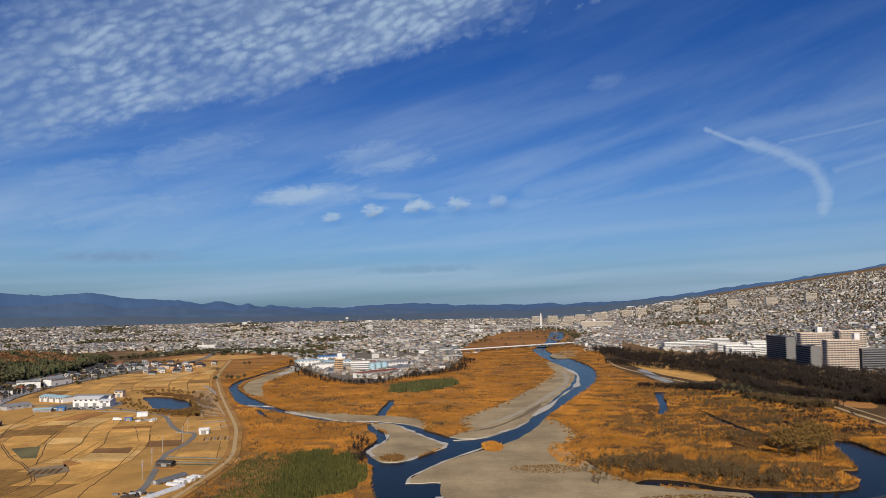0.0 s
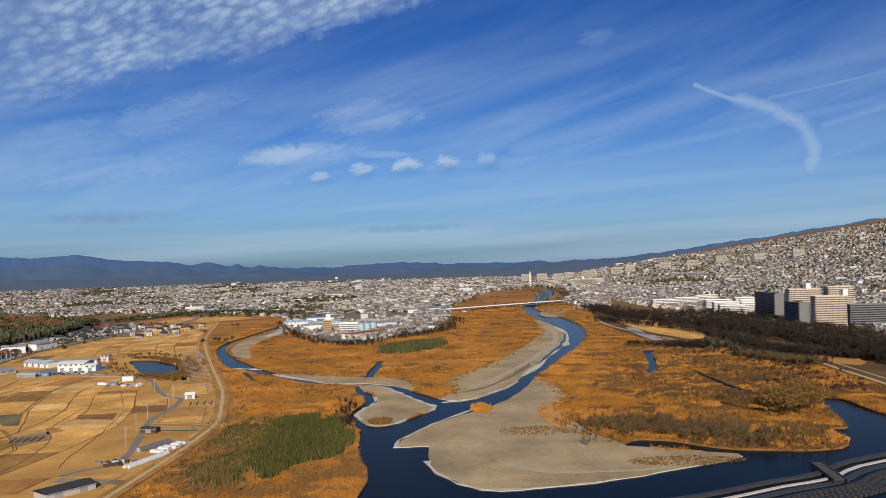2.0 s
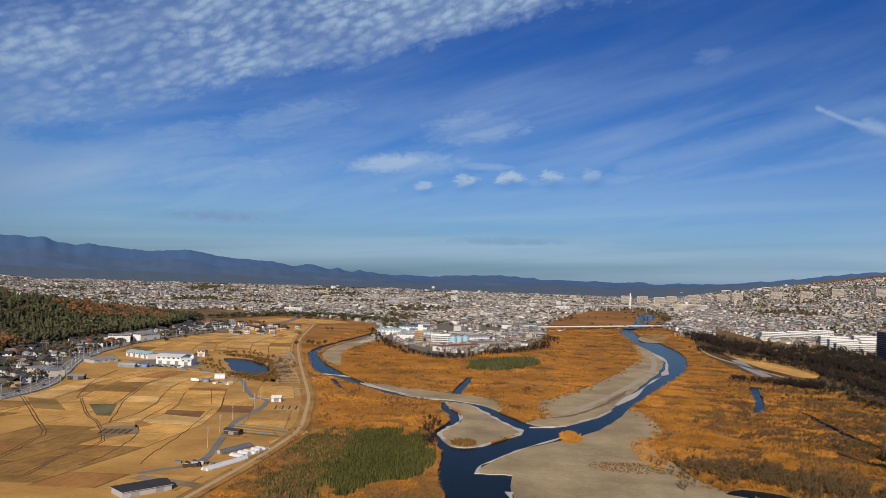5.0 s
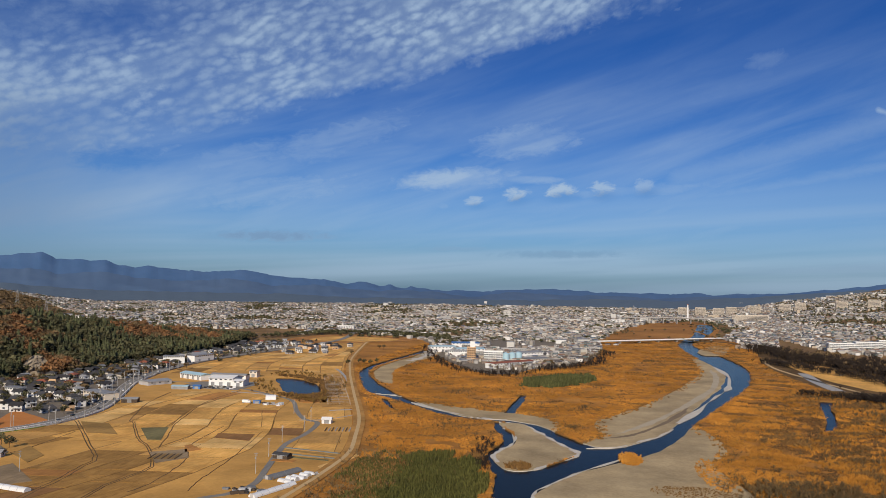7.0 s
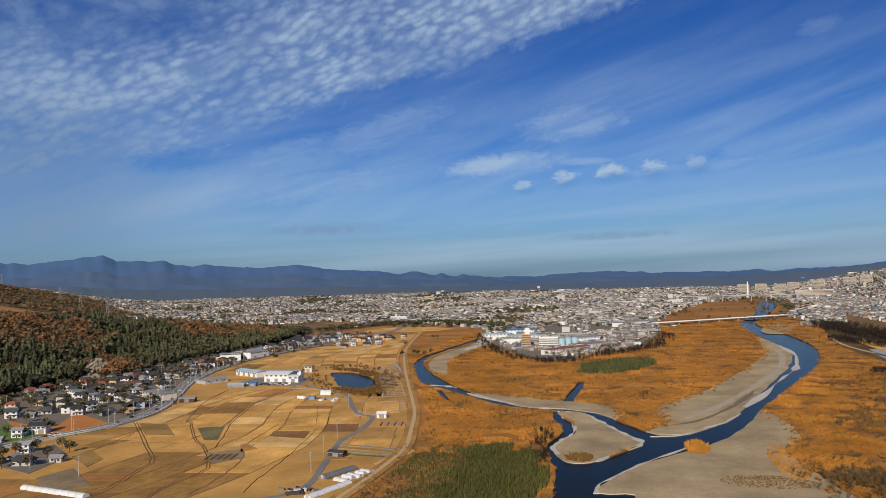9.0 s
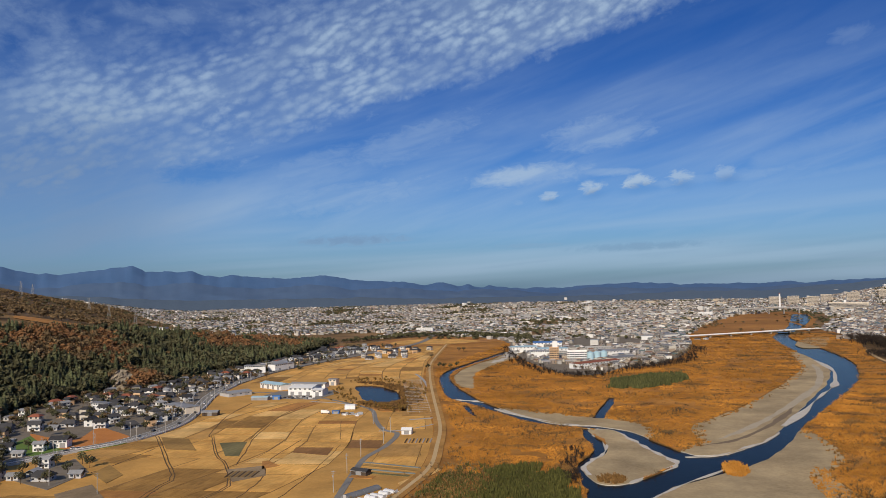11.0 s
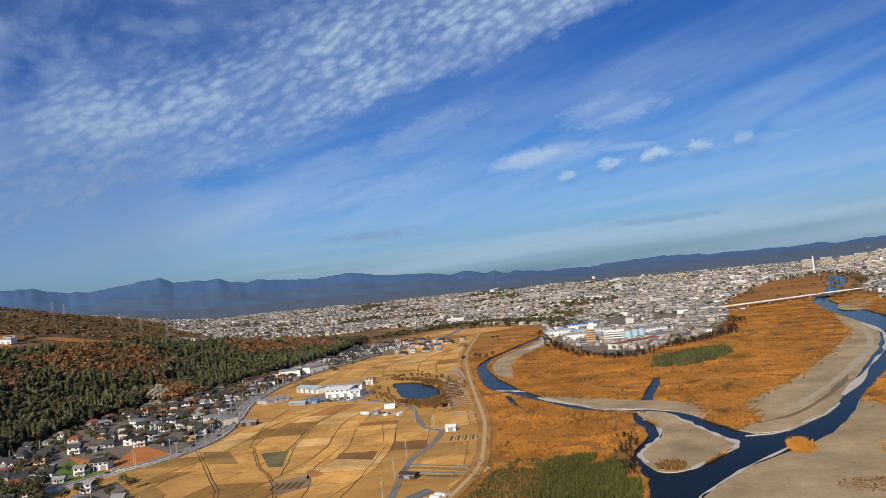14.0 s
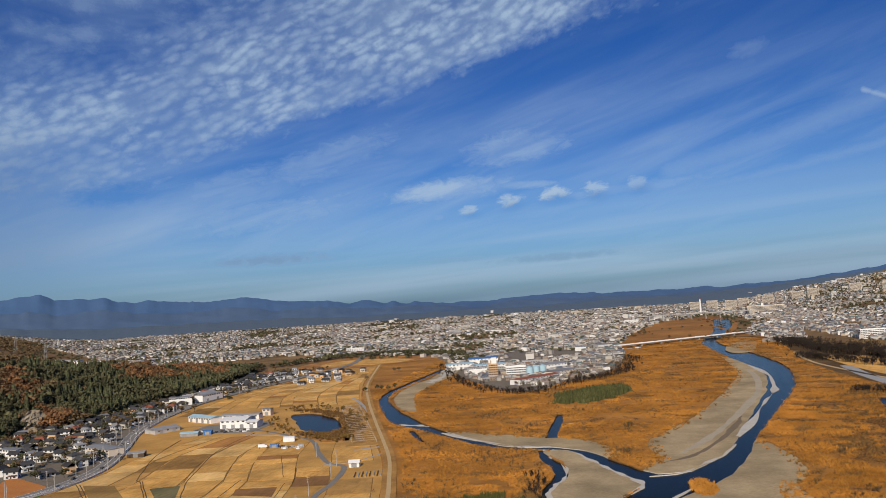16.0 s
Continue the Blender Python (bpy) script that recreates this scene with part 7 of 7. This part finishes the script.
# ---- pale dry rims at the water, driftwood scrub and reed tufts on the bars ----
for line, w in (([(-66, 640), (-52, 634), (-40, 606), (-28, 577), (-17, 553), (-11, 536), (-20, 514), (-35, 486)], 1.8), ([(-66, 616), (-58, 600), (-53, 562), (-58, 540), (-61, 519), (-57, 500)], 1.6), ([(-158, 722), (-128, 688), (-106, 668), (-88, 655), (-66, 652)], 2.4),
                ([(-6, 556), (12, 563), (30, 590), (44, 612), (56, 645)], 1.8), ([(62, 672), (84, 736), (112, 830), (138, 915), (160, 1040), (161, 1170)], 3.2), ([(-31, 424), (-30, 440), (-20, 464), (-2, 500), (18, 532)], 1.3), ([(-14, 392), (-6, 364), (10, 343), (35, 342), (70, 352)], 1.4),
                ([(-205, 772), (-195, 766), (-186, 764), (-176, 757)], 3.0), ([(-256, 1300), (-246, 1240), (-244, 1180), (-248, 1110)], 9.0)):
    line = wobble(curve_points(line, step=4), 1.2, 6)
    ring = band([(a, b, max(0.08, w * (0.42 + 1.5 * noise.noise((a / 9, b / 9, 5.0))))) for a, b in line], 2)
    tagged(mesh_object("dry_shore", *slab([tuple(p) for p in ring], -0.9, -0.41), M["pale"]), "pale dry rim of the sandbar at the water", "shore", kind="structure")
M["gravel"] = material("pale_gravel", [(0.34, 0.275, 0.18), (0.45, 0.37, 0.255), (0.51, 0.43, 0.31)], 0.06, 0.9, 0.95, 0.3, 0.2)
M["mud"] = material("brown_mud", [(0.16, 0.115, 0.07), (0.25, 0.18, 0.11)], 0.06, 0.7, 0.95, 0.3, 0.2)
for line, key in (([(16, 614, 0.6), (40, 664, 3.2), (70, 742, 2.2), (100, 832, 4.2), (128, 932, 3.0), (146, 1050, 3.5), (150, 1120, 0.6)], "gravel"), ([(6, 592, 0.5), (24, 610, 2.0), (45, 652, 1.6), (66, 708, 2.4), (80, 760, 0.5)], "mud"),
                  ([(20, 392, 0.4), (40, 368, 2.0), (80, 366, 1.6), (110, 374, 0.4)], "gravel")):
    ring = band(line, 5, 2.2, 7)
    tagged(mesh_object("bar_streak", *slab([tuple(p) for p in ring], -0.6, -0.43), M[key]), "streak of gravel and mud along the sandbar", "gravel", kind="structure")


def tufts(name, label, x, y, rx, ry, count, tall, mat):
    a, r = RND.uniform(0, 6.28, count), np.sqrt(RND.uniform(0, 1, count))
    px, py = x + rx * r * np.cos(a), y + ry * r * np.sin(a)
    joined(name, [tuft_kit(140 + k) for k in range(4)], RND.randint(0, 4, count), put(px, py, 0 * px - 0.5, tall, tall * 1.1), [M[mat]], label, "reeds")


def bush_patches():
    """Low bare bushes in loose patches over the reed flats."""
    at = []
    for _ in range(210):
        x, y = RND.uniform(-250, 260), RND.uniform(400, 1250)
        n, r = RND.randint(6, 26), RND.uniform(3, 14)
        at.append(np.stack([x + RND.normal(0, r, n), y + RND.normal(0, r * 1.6, n)], 1))
    at = np.concatenate(at)
    keep = inside(at, DOMAIN) & free_of(at[:, 0], at[:, 1], BARE)
    at = at[keep]
    joined("reed_bushes", [bare_kit(200 + k, 34) for k in range(4)], RND.randint(0, 4, len(at)), put(at[:, 0], at[:, 1], 0 * at[:, 0] - 0.2, 3.2, 4.6), [M["bush"], M["bark"]], "low grey-brown bushes in patches among the reeds", "bushes")
    at = np.stack([RND.uniform(0, 300, 260), RND.uniform(1640, 2500, 260)], 1)
    at = at[inside(at, UPPER_FLAT) & (field_noise(at[:, 0], at[:, 1], 120, 5.0) > 0)]
    joined("flats_trees", [leafy_kit(220 + k, 40, size=0.16) for k in range(3)], RND.randint(0, 3, len(at)), put(at[:, 0], at[:, 1], height(at[:, 0], at[:, 1]), 6, 11), [M["brown_leaf"], M["bark"]], "brown trees on the upper flats", "trees")


bush_patches()


def cliff(x, y, wide, tall):
    """A bare rock face in the wooded slope, with ledges."""
    nx, nz = 26, 18
    v, f = [], []
    ob = thing("rock_face", x, y, 62, float(height(x, y)) - 3, "bare grey-brown rock face in the wooded slope", "rock")
    for j in range(nz + 1):
        for i in range(nx + 1):
            u, w = i / nx, j / nz
            edge = math.sin(math.pi * u) ** 0.6
            bulge = 3.2 * noise.fractal((u * 5, w * 6, 3.0), 0.8, 2.2, 5) + 0.8 * math.floor(w * 6 + u * 1.5) / 2
            v.append(((u - 0.5) * wide, 6 - (1 - w) * 9 * edge - bulge, w * tall * (0.45 + 0.55 * edge)))
    for j in range(nz):
        for i in range(nx):
            p = j * (nx + 1) + i
            f.append((p, p + 1, p + nx + 2, p + nx + 1))
    part("face", (v, f), M["rock"], ob)


M["rock"] = material("pale_rock", [(0.13, 0.10, 0.07), (0.26, 0.215, 0.155), (0.36, 0.31, 0.24)], 0.15, 0.9, 0.95, 0.7, 0.5)
cliff(-584, 792, 30, 24)
for x, y, w, t in ((-778, 1120, 30, 8), (-812, 1150, 24, -20), (-770, 1160, 20, 30), (-905, 905, 16, 12), (-930, 930, 14, 50), (-940, 890, 12, -15)):
    hall("plateau_building", x, y, t, w, 12, 7.5, 0.3, "white", "tin", "white building among the plateau fields", 2, 6)
tufts("bar_reeds", "orange reed patch on the sandbar", 20, 529, 7, 18, 260, 1.5, "straw")
tufts("island_reeds", "brown reed tuft at the island's tip", -44, 492, 7, 9, 120, 2.2, "dull_blade")
tufts("bar_scrub", "low brown scrub on the sandbar", 48, 455, 22, 12, 420, 0.7, "dull_blade")
tufts("bar_scrub", "low brown scrub on open sand", 64, 500, 9, 40, 420, 1.0, "straw")
tufts("bar_scrub", "sparse reeds on the tip of the bar", 110, 380, 28, 9, 460, 0.8, "dull_blade")


def shore_tufts():
    """Loose reeds that straggle from the flats out over the edges of the bars."""
    at = []
    for ring in (SOUTH_BAR, NORTH_BAR, NW_BAR):
        edge = curve_points(ring, True, 8)
        at.append(edge[RND.randint(0, len(edge), 1400)] + RND.normal(0, 4.0, (1400, 2)))
    at = np.concatenate(at)
    at = at[free_of(at[:, 0], at[:, 1], WATERS) & (field_noise(at[:, 0], at[:, 1], 14, 61.0) > -0.12)]
    reedy = np.zeros(len(at), bool)
    for dx, dy in ((9, 0), (-9, 0), (0, 9), (0, -9)):
        reedy |= free_of(at[:, 0] + dx, at[:, 1] + dy, BARE)
    at = at[reedy]
    for name, mat, mine in (("shore_reeds", "straw", at[::2]), ("shore_canes", "dull_blade", at[1::2])):
        joined(name, [tuft_kit(150 + k) for k in range(4)], RND.randint(0, 4, len(mine)), put(mine[:, 0], mine[:, 1], 0 * mine[:, 0] - 0.45, 1.4, 2.0), [M[mat]], "straggling reeds along the edge of the sand", "reeds")


shore_tufts()


def lone_tree(x, y, tall, kit_data, mat, label, trunk="bark"):
    """A tree of its own: a trunk with limbs, and a crown."""
    v, f, s = kit_data
    ob = thing("tree", x, y, 0, None, label, "tree", "single trees")
    for name, slot, m in (("trunk", 1, trunk), ("crown", 0, mat)):
        if (s == slot).any():
            part(name, ((v * tall), [tuple(t) for t in f[s == slot].tolist()]), M[m], ob)
    return ob




def build_trees():
    rnd = random.Random(21)
    willow = lone_tree(216, 480, 14, leafy_kit(300, 460, 0.42, 0.04, 7), "willow", "broad yellow-brown willow by the water")
    brown = lone_tree(-336, 1269, 9, leafy_kit(301, 200, 0.4, 0.07, 5), "brown_leaf", "brown round-headed tree at the field edge")
    green = lone_tree(-300, 1040, 8, leafy_kit(302, 220, 0.42, 0.065, 5), "green_leaf", "dark evergreen tree by the levee")
    for x, y in ((222, 488), (207, 474), (212, 496), (228, 500), (203, 488), (198, 470), (219, 508), (230, 515), (224, 528), (234, 536), (208, 508), (200, 500), (238, 520), (190, 478)):
        copy_thing(willow, pose(x, y, 0, 0, 0, rnd.uniform(0, 360)))
    for x, y in ((-330, 1276), (-280, 1050), (-292, 1032), (-282, 1026), (-310, 1020), (-345, 1150), (-480, 890), (-470, 900)):
        copy_thing(brown if x < -320 else green, pose(x, y, 0, 0, 0, rnd.uniform(0, 360)))
    for x, y in ((-376, 440), (-372, 462), (-360, 470), (-348, 462), (-345, 425), (-378, 452), (-350, 446), (-358, 420)):
        copy_thing(green, pose(x, y, 0, 0, 0, rnd.uniform(0, 360)))
    for x, y in ((-412, 446), (-405, 441), (-398, 436), (-414, 438), (-406, 450), (-400, 444), (-409, 434), (-412, 448), (-395, 437), (-407, 441), (-393, 415), (-394, 407), (-416, 442), (-435, 440), (-413, 456), (-435, 432), (-427, 443), (-470, 465), (-376, 421)):
        copy_thing(green, pose(x, y, 0, 0, 0, rnd.uniform(0, 360)) @ Matrix.Scale(1.6, 4))
    for _ in range(170):
        y = rnd.uniform(400, 1000)
        foot, road = np.interp(y, FOOT_Y, FOOT_X), np.interp(y, [p[1] for p in MAIN_ROAD], [p[0] for p in MAIN_ROAD])
        x = rnd.uniform(foot - 4, road - 8)
        copy_thing(rnd.choice((brown, green, green)), pose(x, y, float(height(x, y)), 0, 0, rnd.uniform(0, 360)))


build_trees()


def village_greens():
    """Garden shrubs and small trees between the village houses, thicker towards the wood and at the far end."""
    y = np.concatenate([RND.uniform(390, 1000, 620), RND.uniform(1000, 1400, 420)])
    road = np.interp(y, [p[1] for p in MAIN_ROAD], [p[0] for p in MAIN_ROAD])
    foot = np.interp(y, FOOT_Y, FOOT_X)
    x = foot - 4 + (road - 9 - foot) * RND.uniform(0, 1, len(y)) ** 1.3
    far = (y > 1000) & (RND.rand(len(y)) < 0.6)
    x = np.where(far, RND.uniform(-570, -478, len(y)), x)
    keep = (np.abs(x - road) > 8) & ~((x > -475) & (x < -385) & (y > 490) & (y < 586))
    x, y = x[keep], y[keep]
    half = RND.rand(len(x)) < 0.55
    kits = [leafy_kit(320 + k, 26, 0.36, 0.16, 3, 0.12) for k in range(3)]
    for name, mat, mine in (("garden_trees", "green_leaf", half), ("garden_bushes", "brown_leaf", ~half)):
        joined(name, kits, RND.randint(0, 3, mine.sum()), put(x[mine], y[mine], height(x[mine], y[mine]) - 0.2, RND.uniform(2.5, 7, mine.sum()), RND.uniform(4, 8, mine.sum())), [M[mat], M["bark"]], "shrubs and small trees between the village houses", "shrubs")


village_greens()


def pylon(x, y, tall):
    """A lattice power pylon: four leaning legs, braces and three pairs of arms."""
    ob = thing("pylon", x, y, 20, None, "grey lattice power pylon", "pylon", "pylons")

    def beam(a, b, r):
        a, b = Vector(a), Vector(b)
        u = (b - a).orthogonal().normalized() * r
        w = (b - a).cross(u).normalized() * r
        v = [tuple(p + q) for p in (a, b) for q in (u, w, -u, -w)]
        return v, [(k, (k + 1) % 4, 4 + (k + 1) % 4, 4 + k) for k in range(4)]

    b = tall * 0.1
    for sx in (-1, 1):
        for sy in (-1, 1):
            part("leg", beam((sx * b, sy * b, 0), (sx * 0.6, sy * 0.6, tall), 0.22), M["tin"], ob)
        for k in range(4):
            z0, z1 = tall * k / 4, tall * (k + 1) / 4
            w0, w1 = b + (0.6 - b) * k / 4, b + (0.6 - b) * (k + 1) / 4
            part("brace", beam((sx * w0, -w0, z0), (sx * w1, w1, z1), 0.12), M["tin"], ob)
            part("brace", beam((-sx * w0, sx * w0, z0), (sx * w1, sx * w1, z1), 0.12), M["tin"], ob)
    for z in (0.72, 0.84, 0.96):
        part("arm", beam((-tall * 0.14, 0, tall * z), (tall * 0.14, 0, tall * z), 0.2), M["tin"], ob)
    return ob


first_pylon = pylon(-700, 2150, 42)
for x, y in ((-560, 2300), (-900, 2050), (-400, 2500), (-1150, 1900), (-1300, 1750), (-1500, 1900), (-1650, 2000), (-1750, 1850), (-1900, 2050), (-240, 2700), (150, 2950)):
    copy_thing(first_pylon, pose(x, y, float(height(x, y)), 0, 0, 20))
chimney = thing("chimney", 330, 2900, 0, None, "tall white chimney of a far plant", "chimney")
part("shaft", ([(r * math.cos(0.785 * k), r * math.sin(0.785 * k), z) for z, r in ((-1, 3.4), (52, 2.2)) for k in range(8)], [(k, (k + 1) % 8, 8 + (k + 1) % 8, 8 + k) for k in range(8)] + [tuple(range(8, 16))]), M["white"], chimney)
part("rim", ([(r * math.cos(0.785 * k), r * math.sin(0.785 * k), z) for z, r in ((50, 2.7), (52.5, 2.7)) for k in range(8)], [(k, (k + 1) % 8, 8 + (k + 1) % 8, 8 + k) for k in range(8)] + [tuple(range(8, 16))]), M["red_roof"], chimney)
